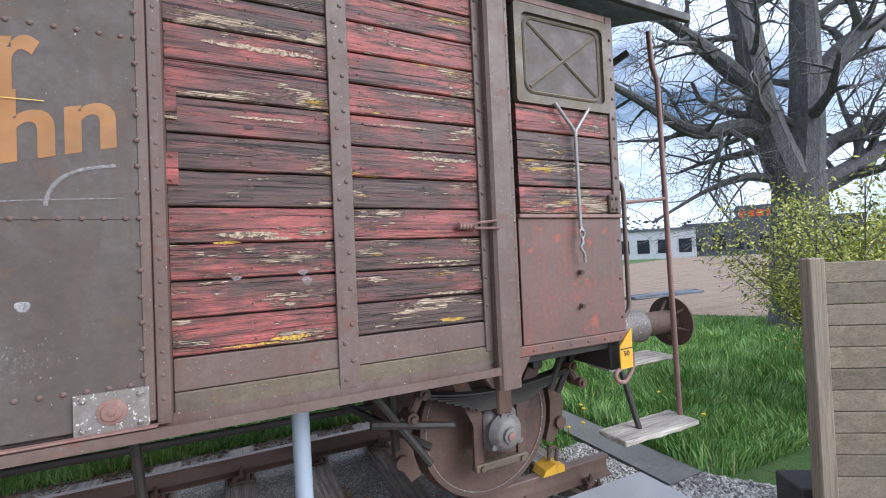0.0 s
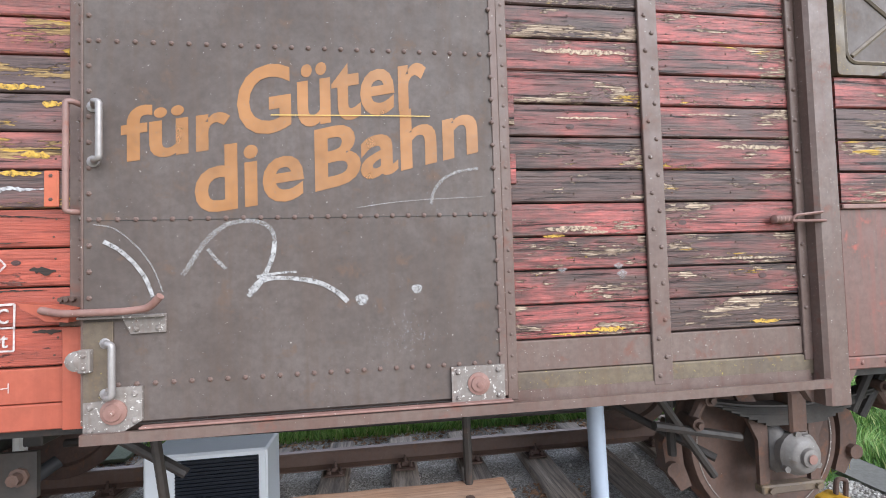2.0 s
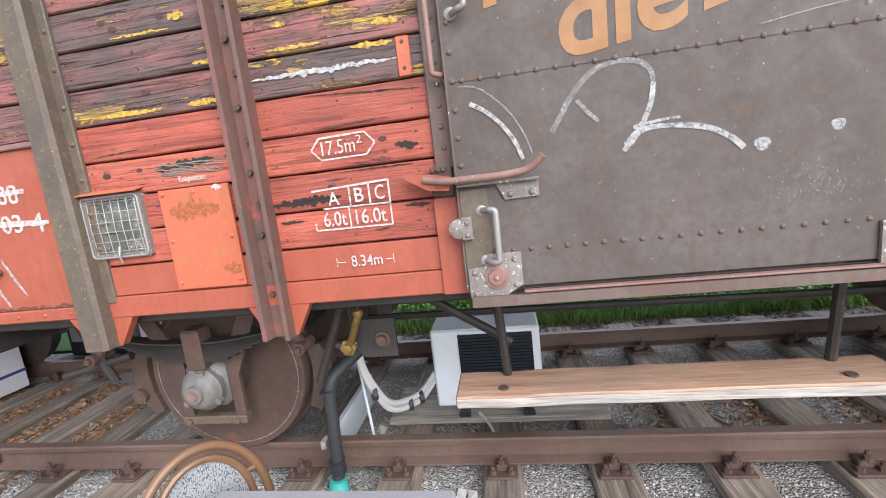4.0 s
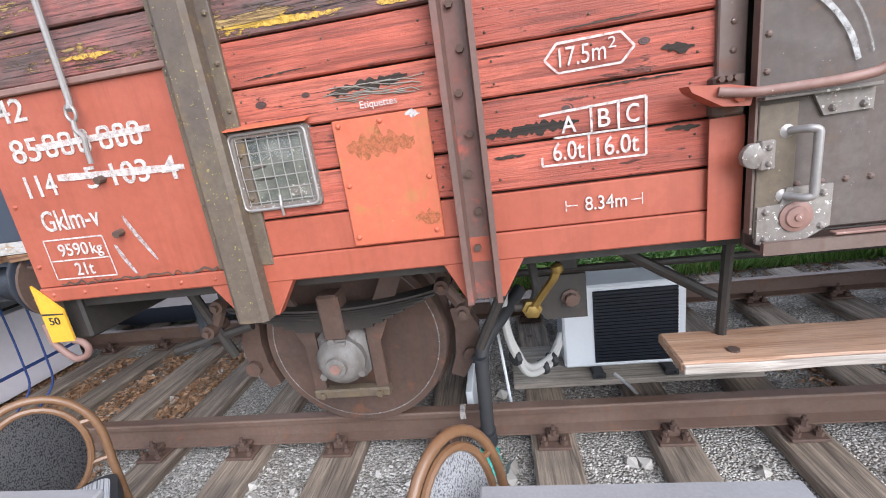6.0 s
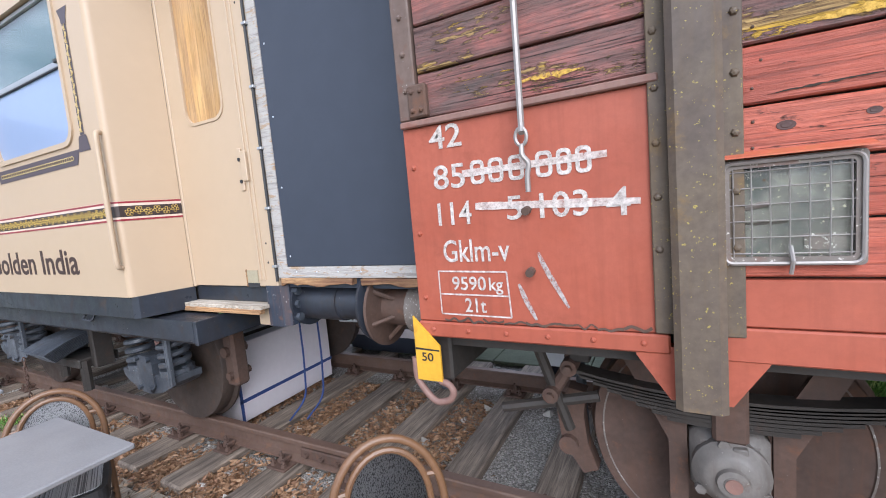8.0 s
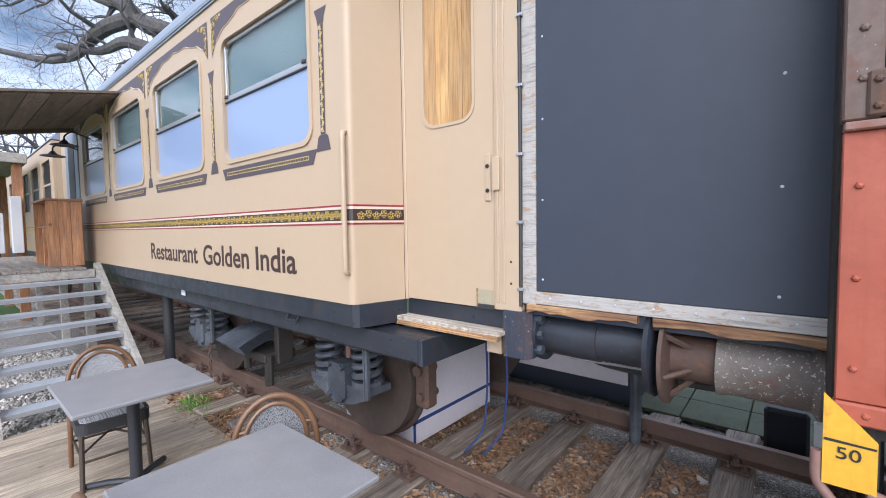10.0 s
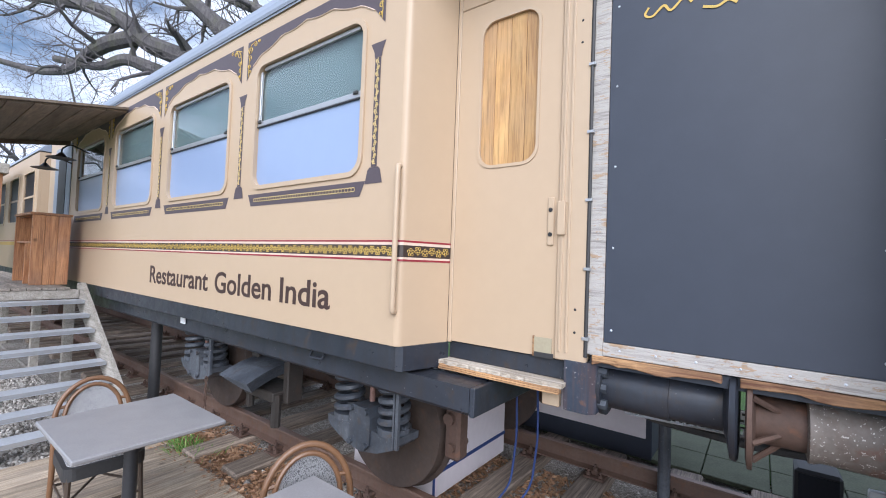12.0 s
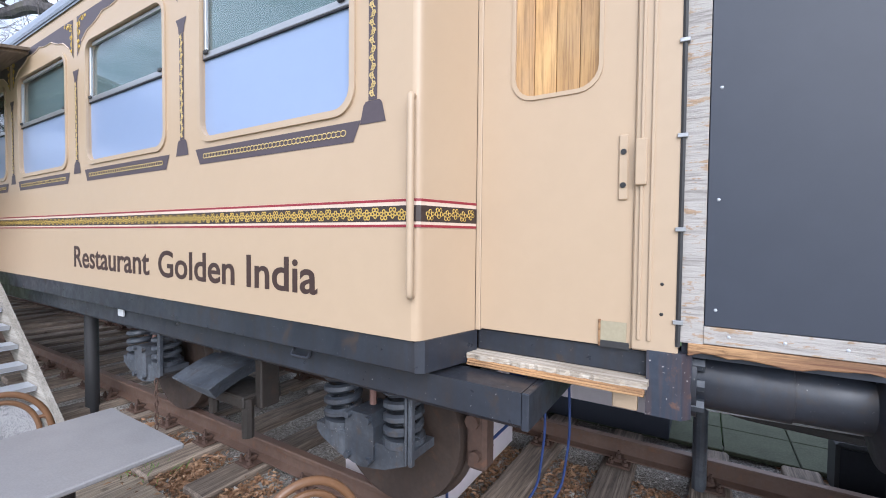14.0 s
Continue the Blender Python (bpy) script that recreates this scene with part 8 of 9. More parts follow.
# pale wall and gate post at the end of the platform
bm = B()
box(bm, (-17.2, 0.2, 1.18), (-17.05, 1.35, 2.0), 0.01)
box(bm, (-17.1, 1.45, 1.18), (-16.9, 1.62, 2.35), 0.01)
tagged(part("platform_parapet", bm, M["facade"]), "pale panel parapet at the platform's end", "parapet")
shed = thing("wooden_shelter", (-18.5, 0.5, 1.18), "brown timber shelter with pale flat roof", "shelter")
bm = B()
box(bm, (-20.5, -1.5, 3.05), (-17.0, 1.75, 3.25), 0.01)
part("flat_roof", bm, M["stringer"], shed)
for x, y in ((-17.2, 1.6), (-20.3, 1.6), (-17.2, -1.3), (-20.3, -1.3)):
    bm = B()
    box(bm, (x - 0.08, y - 0.08, -0.3), (x + 0.08, y + 0.08, 3.05), 0.005)
    part("post", bm, M["counter_wood"], shed)

# ---- fence and paving by the wagon's free end ----
fence = thing("fence_panel", (3.6, 1.2, GROUND), "grey brown horizontal board fence panel with post", "fence")
FD = Vector((0.86, -0.51, 0)).normalized()
fm = Matrix.Translation((3.17, 1.42, GROUND)) @ Matrix.Rotation(math.atan2(FD.y, FD.x), 4, "Z")
for i in range(13):
    bm = B()
    box(bm, (0.085, 0.03, 0.06 + 0.133 * i), (2.2, 0.055, 0.06 + 0.133 * i + 0.128), 0.004)
    bm.transform(fm)
    part("fence_board", bm, M["fence_wood"], fence)
for x in (0.0, 2.2):
    bm = B()
    box(bm, (x, 0.0, 0), (x + 0.095, 0.095, 1.815), 0.008)
    bm.transform(fm)
    part("fence_post", bm, M["fence_post"], fence)
bm = B()
box(bm, (-0.05, 0.11, 0.0), (0.35, 0.36, 0.34), 0.01)
bm.transform(fm)
tagged(part("planter", bm, M["dark_steel"]), "dark low planter box beside the fence", "planter")
bm = B()
q = [Vector((3.00, 4.6, 0)), Vector((3.40, 4.6, 0)), Vector((3.42, 2.36, 0)), Vector((3.02, 2.36, 0))]
lo = [bm.verts.new((p.x, p.y, GROUND - 0.05)) for p in q]
hi = [bm.verts.new((p.x, p.y, GROUND + 0.035)) for p in q]
bridge(bm, lo, hi)
bm.faces.new(hi)
bm.faces.new(lo[::-1])
bmesh.ops.recalc_face_normals(bm, faces=bm.faces[:])
tagged(part("pavement", bm, M["slab"]), "grey concrete slab strip along the grass", "pavement", kind="structure")

# ---- small fittings ----
chain = thing("hanging_chain", (-9.9, 2.2, 0.1), "short rusty chain hanging from the bogie", "chain")
for i in range(9):
    bm = B()
    tube(bm, [(-9.20 + 0.012 * math.cos(a) * (i % 2), 2.19 + 0.012 * math.cos(a) * (1 - i % 2), 0.40 - 0.045 * i + 0.028 * math.sin(a)) for a in (2 * math.pi * j / 10 for j in range(10))], 0.005, 5, True)
    part("chain_link", bm, M["rust"], chain, smooth=True)
bm = B()
box(bm, (-9.42, 2.02, 0.93), (-9.33, 2.035, 1.005), 0.003)
part("number_tag", bm, M["ac_white"], coach)
for i in range(4):
    bm = B()
    rivet(bm, -5.655, CY + 0.325, 1.30 + 0.11 * i + (1.2 if i > 1 else 0), 0.007, 0.003)
    part("screw_hole", bm, M["black"], coach)
# white paint mark across the near rail
bm = B()
box(bm, (-2.955, RAIL_Y - 0.040, -0.045), (-2.925, RAIL_Y + 0.030, 0.003))
part("paint_mark", bm, M["white_paint"], near_rail)
# hazel twigs and debris under the wagon's door
for x, y, a in ((-1.25, 2.95, 20), (-0.6, 3.1, -40), (0.9, 2.8, 75)):
    bm = B()
    tube(bm, [(-0.18, 0, 0), (0.0, 0.02, 0.015), (0.2, -0.02, 0.0)], 0.008, 5)
    ob = part("fallen_stick", bm, M["twig"], None, "", (x, y, -0.225))
    ob.rotation_euler.z = radians(a)
    tagged(ob, "thin fallen stick on the gravel", "stick", "fallen sticks")
# grey putty marks and nail heads on the weathered boards
for x, z, w, h in ((-0.03, 1.572, 0.020, 0.010), (0.235, 1.582, 0.022, 0.012), (0.25, 1.545, 0.022, 0.018)):
    bm = B()
    c = [bm.verts.new((x + w * (1 + 0.3 * math.sin(3 * a)) * math.cos(a), WY0 - 0.0055, z + h * (1 + 0.3 * math.cos(4 * a)) * math.sin(a))) for a in (2 * math.pi * i / 12 for i in range(12))]
    f = bm.faces.new(c)
    f.normal_update()
    if f.normal.y > 0:
        f.normal_flip()
    part("putty_mark", bm, M["chalk_faint"], wagon)
nb = B()
rn = random.Random(19)
for x0, x1 in ((-0.27, 0.34), (0.50, 1.14), (-2.62, -2.0), (-3.44, -2.78)):
    for a, b in pairs:
        for fx in (0.03, 0.5, 0.97):
            for fz in (0.28, 0.72):
                rivet(nb, x0 + fx * (x1 - x0) + rn.uniform(-0.012, 0.012), WY0 - 0.0015, a + fz * (b - a), 0.0045, 0.004, 6)
tagged(part("nail_heads", nb, M["rust"], wagon), kind="stuff")
# knots in the boards
for i in range(15):
    x0, x1 = rn.choice(((-0.27, 0.34), (0.50, 1.14), (-2.62, -2.0), (-3.44, -2.78)))
    a, b = rn.choice(pairs[:9])
    x, z, r = rn.uniform(x0 + 0.05, x1 - 0.05), a + (b - a) * rn.uniform(0.3, 0.7), rn.uniform(0.010, 0.019)
    bm = B()
    lathe(bm, (0, 0, 0), (0, -1, 0), [(0, r), (0.0016, r * 0.95), (0.0012, r * 0.6), (0.0022, r * 0.5), (0.0018, r * 0.1)], 12)
    bm.transform(Matrix.Diagonal((1.35, 1, 0.8, 1)))
    part("wood_knot", bm, M["knot"], wagon, "", (x, WY0 - 0.001, z))


# ---- trees, hedge, distance ----
def grow(bm, rng, p, d, r, length, level, twigs, maxlevel, droop=0.0, wander=0.35):
    """One limb as a wandering tapered tube, with side limbs down to twigs."""
    seg = 6 if level < 2 else (4 if level < maxlevel else 3)
    pts, radii = [p.copy()], [r]
    d = d.normalized()
    q = p.copy()
    for i in range(seg):
        d = (d + Vector((rng.gauss(0, 1), rng.gauss(0, 1), rng.gauss(0, 0.8) + droop)) * wander * 0.5).normalized()
        q = q + d * (length / seg)
        pts.append(q.copy())
        radii.append(max(0.004, r * (1 - 0.72 * (i + 1) / seg)))
        if level < maxlevel and i >= (1 if level > 0 else 2):
            for _ in range(2 if level < 3 else rng.choice((1, 2, 2, 3))):
                side = d.cross(Vector((rng.gauss(0, 1), rng.gauss(0, 1), rng.gauss(0, 1)))).normalized()
                nd = (d * rng.uniform(0.3, 0.8) + side + Vector((0, 0, 0.15))).normalized()
                grow(bm, rng, q, nd, max(0.004, radii[-1] * rng.uniform(0.45, 0.7)), length * rng.uniform(0.42, 0.68), level + 1, twigs, maxlevel, droop, wander)
    n = 10 if level == 0 else (6 if r > 0.05 else (4 if r > 0.012 else 3))
    tube(bm if r > 0.022 else twigs, pts, r, n, False, radii)


def limb(bm, twigs, rng, pts, r0, r1, maxlevel=4, spread=1.0, every=2):
    """A limb along given bends, with side growth."""
    pts = bend(pts, 0.9, 4)
    n = len(pts)
    radii = [0.78 * (r0 + (r1 - r0) * i / (n - 1)) for i in range(n)]
    tube(bm, pts, r0, 9, False, radii)
    for i in range(2, n):
        d = (pts[i] - pts[i - 1]).normalized()
        for _ in range(int(every) + (rng.random() < every % 1)):
            side = d.cross(Vector((rng.gauss(0, 1), rng.gauss(0, 1), rng.gauss(0, 1)))).normalized()
            grow(bm, rng, pts[i], (d * 0.5 + side + Vector((0, 0, 0.1))).normalized(), radii[i] * rng.uniform(0.25, 0.5), spread * rng.uniform(0.7, 1.5), 2, twigs, maxlevel, -0.05, 0.5)


def tree(at, label, trunk_r, trunk_h, limbs, seed, spread, maxlevel=4, every=2):
    t = thing("tree", at, label, "tree", "bare trees")
    rng = random.Random(seed)
    bm, tw = B(), B()
    base = Vector(at)
    tube(bm, [base + Vector((0, 0, -0.2)), base + Vector((0.02, 0, 0.5)), base + Vector((0.05, 0.05, trunk_h * 0.5)), base + Vector((0.1, 0, trunk_h))], trunk_r, 16, False, [trunk_r * 1.35, trunk_r * 1.1, trunk_r, trunk_r * 0.85])
    for pts, r0, r1 in limbs:
        limb(bm, tw, rng, [base + Vector(p) for p in pts], r0, r1, maxlevel, spread, every)
    part("trunk", bm, M["bark"], t, "dark ridged trunk and limbs", smooth=True)
    tagged(part("twig_mass", tw, M["twig"], t, "fine bare twigs"), kind="stuff")
    return t


tree((11.2, 5.15, GROUND), "huge old bare tree with two stems, dense twigs, dark bark", 0.56, 3.4, [
    ([(0, 0, 2.9), (-0.5, 0.25, 4.4), (-0.95, 0.45, 6.9), (-1.3, 0.6, 9.8)], 0.50, 0.20),
    ([(0.1, 0, 2.9), (0.3, -0.12, 4.6), (0.38, -0.16, 7.6), (0.45, -0.2, 10.5)], 0.52, 0.22),
    ([(-0.1, 0.1, 3.9), (-0.9, 0.43, 4.65), (-2.0, 0.94, 4.35), (-2.87, 1.35, 5.1), (-3.6, 1.7, 5.6)], 0.27, 0.10),
    ([(0.2, -0.1, 3.1), (1.0, -0.5, 3.4), (1.8, -0.8, 4.0), (3.6, -1.5, 4.3)], 0.34, 0.16),
    ([(0.3, -0.1, 5.0), (1.1, -0.5, 6.2), (1.7, -0.8, 6.7), (3.4, -1.4, 7.4)], 0.36, 0.16),
    ([(-0.5, 0.3, 5.2), (-1.6, 0.8, 6.3), (-2.5, 1.1, 7.0), (-3.8, 1.6, 7.4)], 0.26, 0.08),
    ([(0, 0, 3.2), (-0.8, 0.5, 3.5), (-1.7, 0.9, 3.2), (-2.8, 1.5, 2.5)], 0.16, 0.04),
    ([(0, 0, 3.4), (1.2, -0.3, 4.3), (2.6, -1.3, 4.8), (4.2, -2.2, 5.6)], 0.26, 0.08),
    ([(-0.6, 0.3, 6.0), (-0.2, 0.6, 7.4), (0.0, 0.9, 9.0)], 0.24, 0.06),
], 4, 1.35, 4, 1.2)
tree((-14.0, 8.8, GROUND), "large bare tree behind the coach with crooked limbs", 0.45, 5.5, [
    ([(0.1, -0.3, 4.4), (-1.6, -1.9, 6.6), (-2.87, -2.95, 7.97), (-3.43, -3.35, 8.57), (-4.7, -4.29, 9.91)], 0.44, 0.26),
    ([(0.1, -0.3, 4.3), (-2.2, -2.4, 6.6), (-3.8, -3.63, 7.29), (-4.8, -4.36, 7.72), (-5.28, -4.71, 8.4), (-6.17, -5.37, 8.73), (-7.55, -6.37, 8.96), (-9.03, -7.46, 9.3)], 0.42, 0.14),
    ([(0.0, -0.3, 4.2), (-2.6, -2.7, 6.1), (-4.42, -4.08, 6.91), (-5.21, -4.66, 7.29), (-5.77, -5.07, 6.96), (-6.81, -5.83, 7.19)], 0.34, 0.12),
    ([(-4.9, -4.43, 7.9), (-5.69, -5.01, 7.65), (-6.1, -5.31, 7.29), (-6.43, -5.56, 6.87), (-7.14, -6.07, 6.79), (-8.29, -6.92, 7.15)], 0.28, 0.10),
    ([(0.1, -0.3, 4.6), (-1.0, -1.4, 7.6), (-2.23, -2.48, 8.76), (-2.85, -2.93, 8.99), (-3.59, -3.47, 9.45)], 0.30, 0.12),
    ([(0, 0, 5.0), (2.2, -1.6, 7.2), (4.0, -3.4, 8.8), (5.0, -4.6, 10.4)], 0.26, 0.05),
    ([(0, 0, 5.4), (0.2, 0.8, 8.0), (0.0, 1.2, 11.0)], 0.30, 0.06),
], 9, 1.2, 4, 0.36)
tree((-31.0, 5.5, GROUND), "bare tree far down the track", 0.3, 5.0, [
    ([(0, 0, 3.5), (1.6, -2.0, 5.5), (2.4, -4.0, 7.0)], 0.2, 0.04),
    ([(0, 0, 3.8), (-1.2, -2.4, 5.5), (-2.4, -5.0, 7.0)], 0.2, 0.04),
    ([(0, 0, 4.4), (0.2, 0.4, 7.0), (0.5, -0.4, 10.0)], 0.22, 0.04),
], 21, 2.2, 4, 3)
tree((-34.0, -3.5, GROUND), "bare tree beyond the platform", 0.3, 5.0, [
    ([(0, 0, 3.2), (1.6, 1.5, 5.0), (3.0, 3.0, 6.5)], 0.2, 0.04),
    ([(0, 0, 3.8), (-0.6, 1.8, 6.0), (-1.0, 3.6, 8.0)], 0.2, 0.04),
    ([(0, 0, 4.4), (0.2, -0.4, 7.0), (0.5, 0.4, 10.0)], 0.22, 0.04),
], 22, 2.2, 4, 3)
tree((-3.0, -16.0, GROUND), "bare tree across the yard", 0.35, 5.0, [
    ([(0, 0, 3.5), (-2.0, 1.0, 5.5), (-4.0, 1.5, 7.5)], 0.24, 0.05),
    ([(0, 0, 3.8), (2.2, 0.8, 5.8), (4.4, 1.0, 7.0)], 0.24, 0.05),
    ([(0, 0, 4.4), (0.2, -0.4, 7.5), (0.5, 0.4, 11.0)], 0.26, 0.05),
], 23, 2.4, 4, 3)


def leaf_cloud(bm, rng, n, where, size, flat=0.0):
    for _ in range(n):
        p = where(rng)
        if p is None:
            continue
        a = Vector((rng.gauss(0, 1), rng.gauss(0, 1), rng.gauss(0, 1) * (1 - flat) + flat * 0.05)).normalized()
        b = a.cross(Vector((rng.gauss(0, 1), rng.gauss(0, 1), rng.gauss(0, 1)))).normalized()
        s = size * rng.uniform(0.6, 1.4)
        c = a.cross(b).normalized() * (0.12 * s)
        v = [bm.verts.new(p + a * s), bm.verts.new(p + b * s * 0.42 + c), bm.verts.new(p - a * s), bm.verts.new(p - b * s * 0.42 + c)]
        bm.faces.new(v)


bush = thing("bush", (5.55, 2.3, GROUND), "yellow green leafy bush behind the fence", "bush")
rb_ = random.Random(8)
st = B()
tips = []
for i in range(74):
    a, tilt = rb_.uniform(0, 6.283), rb_.uniform(0.05, 0.52)
    p0 = Vector((6.20 + rb_.gauss(0, 0.22), 2.10 + rb_.gauss(0, 0.22), GROUND - 0.02))
    ln = rb_.uniform(1.7, 2.8)
    d = Vector((math.cos(a) * tilt, math.sin(a) * tilt, 1)).normalized()
    p1 = p0 + d * ln * 0.5
    p2 = p1 + (d + Vector((math.cos(a) * 0.35, math.sin(a) * 0.35, -0.1))).normalized() * ln * 0.5
    tube(st, [p0, p1, p2], 0.012, 4, False, [0.014, 0.010, 0.004])
    for t in range(9):
        f = 0.42 + 0.58 * t / 8
        q = p0 + (p1 - p0) * (f * 2) if f < 0.5 else p1 + (p2 - p1) * (f * 2 - 1)
        tips.append(q)
        e = q + Vector((rb_.gauss(0, 0.16), rb_.gauss(0, 0.16), rb_.gauss(0.05, 0.12)))
        tube(st, [q, e], 0.004, 3)
        tips.append(e)
tagged(part("stem_mass", st, M["twig"], bush, "thin brown stems"), kind="stuff")
lf = B()
leaf_cloud(lf, rb_, 30000, lambda r: (lambda q: q + Vector((r.gauss(0, 0.085), r.gauss(0, 0.085), r.gauss(0, 0.075))))(r.choice(tips)), 0.025)
tagged(part("leaves", lf, M["hedge_leaf"], bush, "small yellow green leaves"), kind="stuff")
hedge = thing("hedge", (9.0, 3.0, GROUND), "low dense yellow green hedge under the tree", "hedge")
lf = B()
def hedge_at(r):
    x = r.uniform(7.6, 13.0)
    return Vector((x, 3.6 - 0.45 * (x - 6.0) + r.gauss(0, 0.35), GROUND + 0.05 + abs(r.gauss(0.9, 0.42)) + 0.25 * math.sin(x * 3)))
leaf_cloud(lf, random.Random(17), 9000, hedge_at, 0.05)
tagged(part("leaves", lf, M["hedge_leaf"], hedge), kind="stuff")
st = B()
rh = random.Random(18)
for i in range(60):
    q = hedge_at(rh)
    tube(st, [(q.x, q.y, GROUND), (q.x + rh.gauss(0, 0.1), q.y, q.z)], 0.012, 4)
tagged(part("stem_mass", st, M["twig"], hedge), kind="stuff")


# grass blades near the path and behind the track
def blades(name, rng, n, where, h0, h1, w, label):
    verts, faces = [], []
    for _ in range(n):
        x, y, z = where(rng)
        h, a = rng.uniform(h0, h1), rng.uniform(0, 6.283)
        tuft = noise.noise_vector((x * 1.9, y * 1.9, 3.0))
        lx, ly = (rng.gauss(0, 0.35) + 0.9 * tuft.x) * h, (rng.gauss(0, 0.35) + 0.9 * tuft.y) * h
        dx, dy = w * math.cos(a), w * math.sin(a)
        i = len(verts)
        verts += [(x - dx, y - dy, z), (x + dx, y + dy, z), (x + lx * 0.4 + dx * 0.7, y + ly * 0.4 + dy * 0.7, z + h * 0.6), (x + lx * 0.4 - dx * 0.7, y + ly * 0.4 - dy * 0.7, z + h * 0.6), (x + lx, y + ly, z + h)]
        faces += [(i, i + 1, i + 2, i + 3), (i + 3, i + 2, i + 4)]
    me = bpy.data.meshes.new(name)
    me.from_pydata(verts, [], faces)
    return tagged(put_mesh(name, me, M["blades"]), label, "grass", kind="stuff")


def end_grass(r):
    while True:
        x, y = r.uniform(2.5, 12.0), r.uniform(2.2, 10.0)
        side = (x - 2.22) * 0.63 + (y - 3.22) * 0.777
        edge = 3.45 + max(0.0, 2.3 - y) * 0.8 + 0.05 * math.sin(y * 7)
        if (x > edge or (x < 2.97 and y > 3.3 + 0.1 * math.sin(x * 9))) and r.random() < 1.25 - side / 9 and (x - 8.2) * 0.8 + (y - 9.0) * 0.6 < 1.2:
            if r.random() < 0.35 + 1.5 * max(0.0, noise.noise((x * 2.3, y * 2.3, 0.0)) + 0.15):
                return x, y, GROUND
blades("tall_grass", random.Random(31), 70000, end_grass, 0.05, 0.22, 0.0062, "lush green grass at the wagon's end")


def back_grass(r):
    y = 4.86 + abs(r.gauss(0, 1.0))
    return r.uniform(-3.3, 3.0), y, -0.225 if y < 5 else -0.21
blades("grass_verge", random.Random(32), 24000, back_grass, 0.06, 0.20, 0.006, "green grass verge behind the track")
blades("grass_tuft", random.Random(33), 260, lambda r: (-9.2 + r.gauss(0, 0.16), 2.05 + r.gauss(0, 0.06), -0.24), 0.04, 0.14, 0.006, "small grass tuft beside the deck")
lf = B()
leaf_cloud(lf, random.Random(41), 22000, lambda r: Vector((r.uniform(-3.3, 3.0), 5.05 + abs(r.gauss(0, 1.5)), -0.18 + abs(r.gauss(0, 0.05)))), 0.045, 0.5)
tagged(part("ground_ivy", lf, M["ivy"]), "low green leafy ground cover behind the track", "ground cover", kind="stuff")
fl = random.Random(44)
for i in range(9):
    x, y = fl.uniform(2.7, 4.6), 0
    y = 2.5 + fl.uniform(0.2, 1.6) if x > 3.5 else 3.4 + fl.uniform(0.0, 0.8)
    bm = B()
    lathe(bm, (0, 0, 0.0), (0, 0, 1), [(0, 0.006), (0.006, 0.022), (0.014, 0.020), (0.018, 0.004)], 10)
    tube(bm, [(0, 0, 0.004), (0.01, 0.0, -0.14)], 0.002, 4)
    tagged(part("dandelion", bm, M["flower"], None, "", (x, y, GROUND + 0.14)), "yellow dandelion flower in the grass", "flower", "dandelions")

# dry leaves and loose stones
def strewn(name, rng, n, where, mt, size, label, cat):
    bm = B()
    leaf_cloud(bm, rng, n, where, size, 0.75)
    return tagged(part(name, bm, mt), label, cat, kind="stuff")


def leaf_spot(r):
    k = r.random()
    if k < 0.58:
        return Vector((r.uniform(-10.5, -5.2), 2.18 + r.gauss(0, 0.16), -0.222 + abs(r.gauss(0, 0.014))))
    if k < 0.80:
        c = r.choice((-6.35, -5.75, -5.15, -6.95))
        return Vector((c + r.gauss(0, 0.12), r.uniform(2.65, 3.9), -0.225 + abs(r.gauss(0, 0.012))))
    if k < 0.9:
        c = r.choice((-0.72, -0.13, 0.47))
        return Vector((c + r.gauss(0, 0.12), r.uniform(2.7, 3.6), -0.225 + abs(r.gauss(0, 0.012))))
    return Vector((r.uniform(-5, 2), r.uniform(4.5, 5.0), -0.222))


strewn("dry_leaves", random.Random(51), 26000, leaf_spot, M["dry_leaf"], 0.022, "dry brown leaves lying on the gravel", "leaves")


def stones(name, rng, n, where, s0, s1, label):
    verts, faces = [], []
    base = [Vector(p) for p in ((1, 0, 0), (-1, 0, 0), (0, 1, 0), (0, -1, 0), (0, 0, 1), (0, 0, -1))]
    tri = ((0, 2, 4), (2, 1, 4), (1, 3, 4), (3, 0, 4), (2, 0, 5), (1, 2, 5), (3, 1, 5), (0, 3, 5))
    for _ in range(n):
        p, s = Vector(where(rng)), rng.uniform(s0, s1)
        e = Euler((rng.uniform(0, 6), rng.uniform(0, 6), rng.uniform(0, 6))).to_matrix()
        i = len(verts)
        for b in base:
            verts.append(p + e @ (b * s * rng.uniform(0.65, 1.25)))
        faces += [tuple(i + q for q in f) for f in tri]
    me = bpy.data.meshes.new(name)
    me.from_pydata(verts, [], faces)
    return tagged(put_mesh(name, me, M["stone"]), label, "gravel", kind="stuff")


def stone_spot(r):
    return r.uniform(-11, 2.6), r.choice((r.uniform(1.98, 2.5), r.uniform(2.66, 4.0), r.uniform(2.0, 4.8))), -0.236
stones("gravel_stones", random.Random(61), 26000, stone_spot, 0.006, 0.013, "loose grey gravel between the sleepers")
stones("large_stones", random.Random(62), 260, lambda r: (r.uniform(-10, 1.5), r.choice((r.uniform(2.66, 4.0), r.uniform(2.0, 2.4))), -0.228), 0.02, 0.055, "larger pale stones on the gravel")
stones("path_gravel", random.Random(63), 7000, lambda r: (lambda y: (r.uniform(2.15, 2.98 if y > 2.36 else 3.46 + max(0.0, 2.3 - y) * 0.8), y, GROUND + 0.02))(r.uniform(1.25, 3.3)), 0.008, 0.021, "grey gravel beside the slab strip")
bm = B()
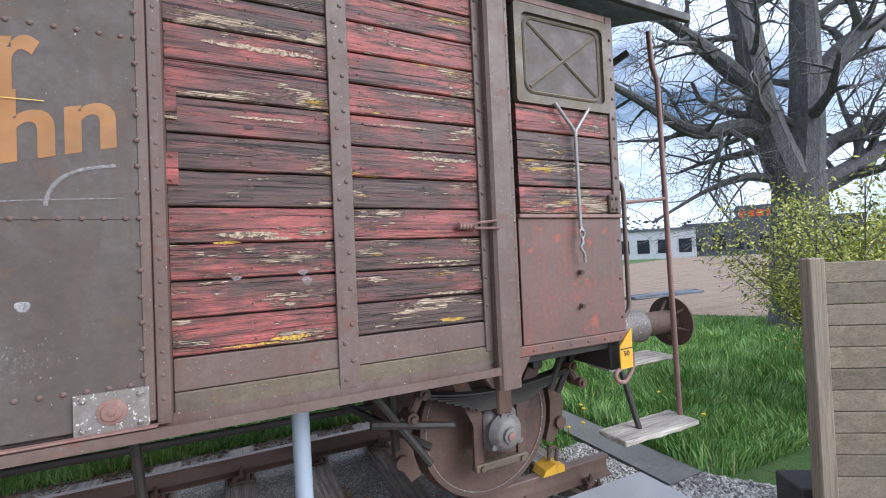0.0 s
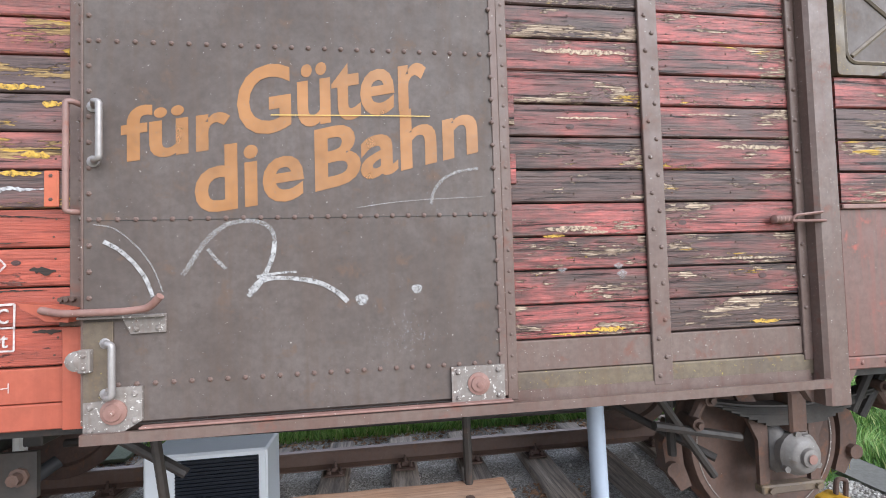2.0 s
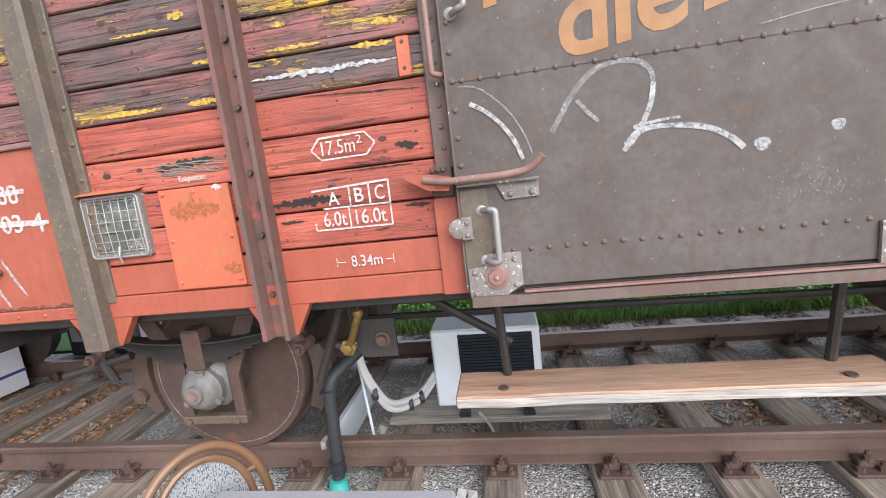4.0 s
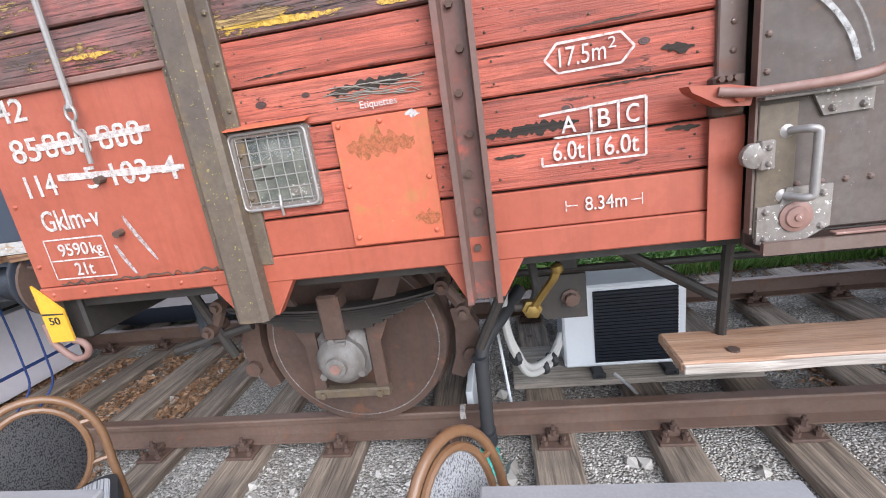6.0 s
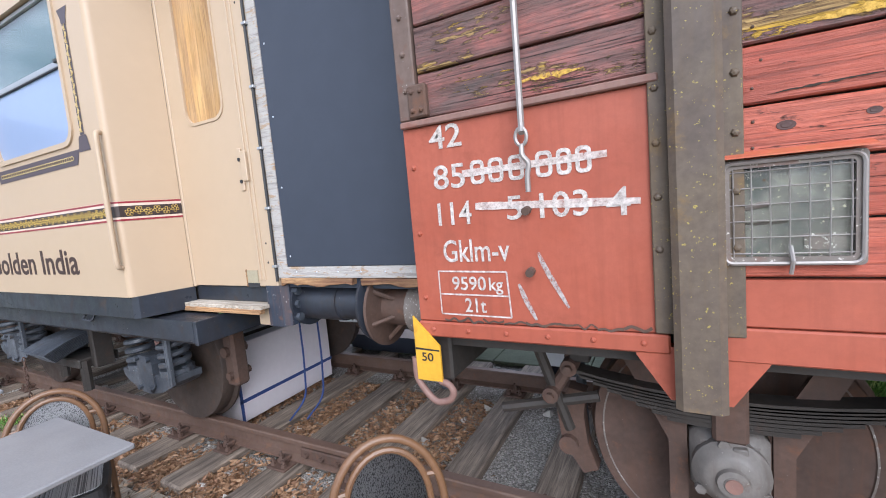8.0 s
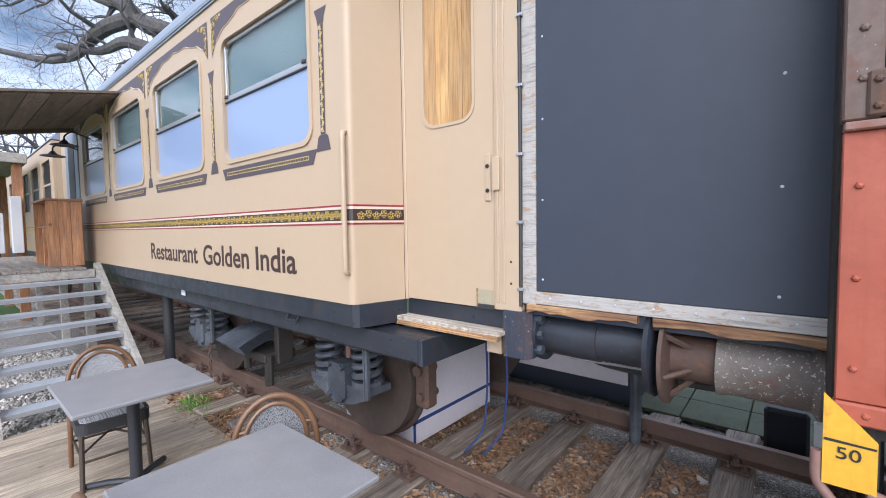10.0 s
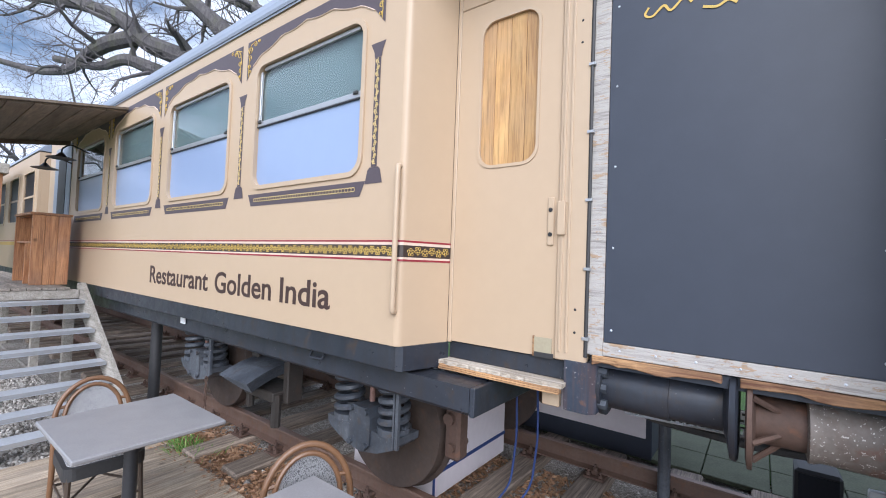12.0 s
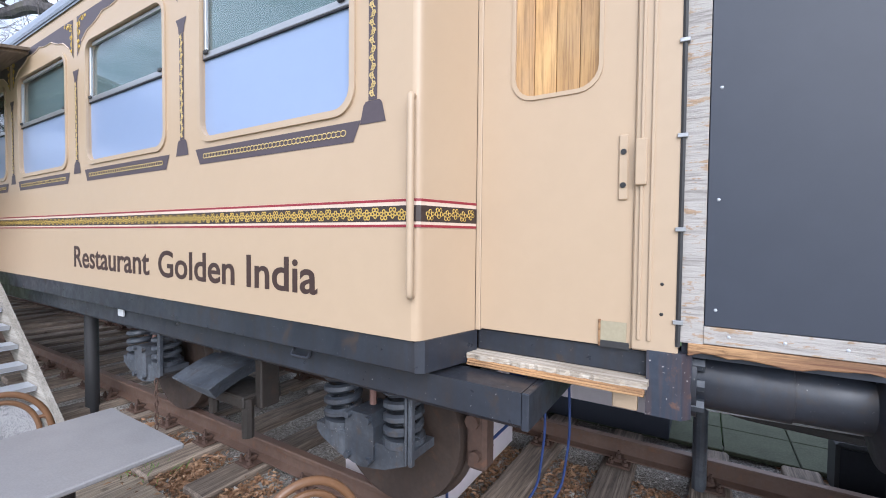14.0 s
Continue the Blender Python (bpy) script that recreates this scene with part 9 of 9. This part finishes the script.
q = [(1.9, 3.3), (3.0, 3.3), (3.01, 2.36), (3.46, 2.35), (3.9, 1.75), (3.4, 0.8), (1.6, 1.4)]
f = bm.faces.new([bm.verts.new((x, y, GROUND + 0.012)) for x, y in q])
f.normal_update()
if f.normal.z < 0:
    f.normal_flip()
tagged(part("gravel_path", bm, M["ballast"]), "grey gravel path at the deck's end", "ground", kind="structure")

# mossy slabs behind the track, below the panel wall
for i in range(7):
    for j in range(3):
        bm = B()
        box(bm, (-0.245, -0.245, -0.02), (0.245, 0.245, 0.02), 0.006)
        ob = part("paving_slab", bm, M["slab_moss"], None, "", (-6.6 + 0.5 * i, 4.98 + 0.5 * j, -0.20))
        tagged(ob, "mossy grey paving slab behind the track", "paving slab", "paving slabs")

# distant buildings
def building(x, y, w, d, h, mt, label, storeys, cols, turn):
    b = thing("building", (x, y, GROUND), label, "building", "distant buildings")
    m = Matrix.Translation((x, y, GROUND)) @ Matrix.Rotation(radians(turn), 4, "Z")
    bm = B()
    box(bm, (-w / 2, -d / 2, 0), (w / 2, d / 2, h))
    bm.transform(m)
    part("wall", bm, mt, b)
    bm = B()
    box(bm, (-w / 2 - 0.3, -d / 2 - 0.3, h), (w / 2 + 0.3, d / 2 + 0.3, h + 0.4))
    bm.transform(m)
    part("roof", bm, M["facade_dark"], b)
    for s in range(storeys):
        for c in range(cols):
            bm = B()
            x0 = -w / 2 + (c + 0.2) * w / cols
            z0 = 1.0 + s * (h - 0.6) / storeys
            box(bm, (x0, -d / 2 - 0.05, z0), (x0 + 0.6 * w / cols, -d / 2 - 0.01, z0 + 0.55 * (h - 0.6) / storeys))
            bm.transform(m)
            part("window", bm, M["ac_dark"], b)
    return b


building(64, 62, 30, 10, 5.0, M["facade"], "pale low building far beyond the field", 1, 9, -45)
building(92, 48, 26, 12, 6.0, M["facade_dark"], "dark long building beyond the field", 1, 7, -60)
building(56, 82, 22, 10, 8.0, M["facade"], "pale distant building behind the field", 2, 8, -35)
sign = thing("store_sign", (54, 28.5, GROUND), "dark sign box with red orange marks on posts", "sign")
sm = Matrix.Translation((54, 28.5, GROUND)) @ Matrix.Rotation(radians(-62), 4, "Z")
bm = B()
box(bm, (-2.4, -0.3, 3.0), (2.4, 0.3, 6.4), 0.02)
bm.transform(sm)
part("sign_box", bm, M["facade_dark"], sign)
for i in range(5):
    bm = B()
    box(bm, (-2.05 + 0.85 * i, -0.36, 5.1), (-2.05 + 0.85 * i + 0.62, -0.31, 5.85), 0.02)
    bm.transform(sm)
    part("sign_mark", bm, M["red_sign"], sign)
for x in (-1.6, 1.6):
    bm = B()
    box(bm, (x - 0.15, -0.15, 0), (x + 0.15, 0.15, 3.0))
    bm.transform(sm)
    part("sign_post", bm, M["facade_dark"], sign)
bm = B()
rt = random.Random(71)
def wood_at(r):
    a = r.uniform(radians(18), radians(78))
    d = r.uniform(100, 125)
    return Vector((d * math.sin(a), d * math.cos(a), GROUND + abs(r.gauss(0, 3.0))))
leaf_cloud(bm, rt, 9000, wood_at, 0.7)
tagged(part("far_trees", bm, M["parasol"]), "grey green line of trees on the horizon", "trees", kind="stuff")
bm = B()
def wood_left(r):
    a = r.uniform(radians(-100), radians(-60))
    d = r.uniform(45, 60)
    return Vector((d * math.sin(a), d * math.cos(a), GROUND + abs(r.gauss(0, 2.5))))
leaf_cloud(bm, rt, 7000, wood_left, 0.4)
tagged(part("far_trees", bm, M["parasol"]), "dark line of shrubs beyond the platform", "trees", kind="stuff")
tarp = B()
box(tarp, (13.0, 11.2, GROUND), (17.0, 12.0, GROUND + 0.12), 0.03)
bmesh.ops.subdivide_edges(tarp, edges=tarp.edges[:], cuts=3)
for v in tarp.verts:
    v.co.z += 0.10 * noise.noise(v.co * 2.2)
tagged(part("tarpaulin", tarp, M["bogie"]), "crumpled dark tarpaulin on the field's edge", "tarpaulin")


# ---- terrace deck boards ----
deck = tagged(new("deck_floor"), "weathered grey brown terrace deck of cross boards", "floor", kind="structure")
deck.location = (-5, 0, DECK_Z)
WL[deck] = Vector((-5, 0, DECK_Z))
rd = random.Random(77)
x = -9.86
while x < 2.1:
    w = 0.143
    y1 = 1.96 + rd.uniform(-0.04, 0.05)
    bm = B()
    # boards are extended unseen to y = -4.5, against green bounce from the lawn
    box(bm, (-w / 2 + 0.003, -4.7, -0.028), (w / 2 - 0.003, y1 - 0.2, 0.0), 0.004)
    for v in bm.verts:
        v.co.z += rd.uniform(-0.002, 0.002)
    part("deck_board", bm, M["deck"], deck, "", (x + w / 2, 0.2, DECK_Z))
    x += w
bm = B()
for y in (-4.3, -3.0, -1.9, -0.5, 0.8, 1.8):
    box(bm, (-9.86, y, GROUND - 0.02), (2.1, y + 0.08, DECK_Z - 0.029))
part("deck_joist", bm, M["stringer"], deck)

bm = B()
box(bm, (-18.0, -1.5, GROUND - 0.03), (-9.87, 1.695, GROUND + 0.03))
tagged(part("gravel_yard", bm, M["ballast"]), "grey gravel under the stairs and platform", "ground", kind="structure")
stones("stair_gravel", random.Random(66), 5000, lambda r: (r.uniform(-13.5, -9.9), r.uniform(0.3, 1.95), GROUND + 0.04), 0.012, 0.03, "coarse grey gravel under the stairs")
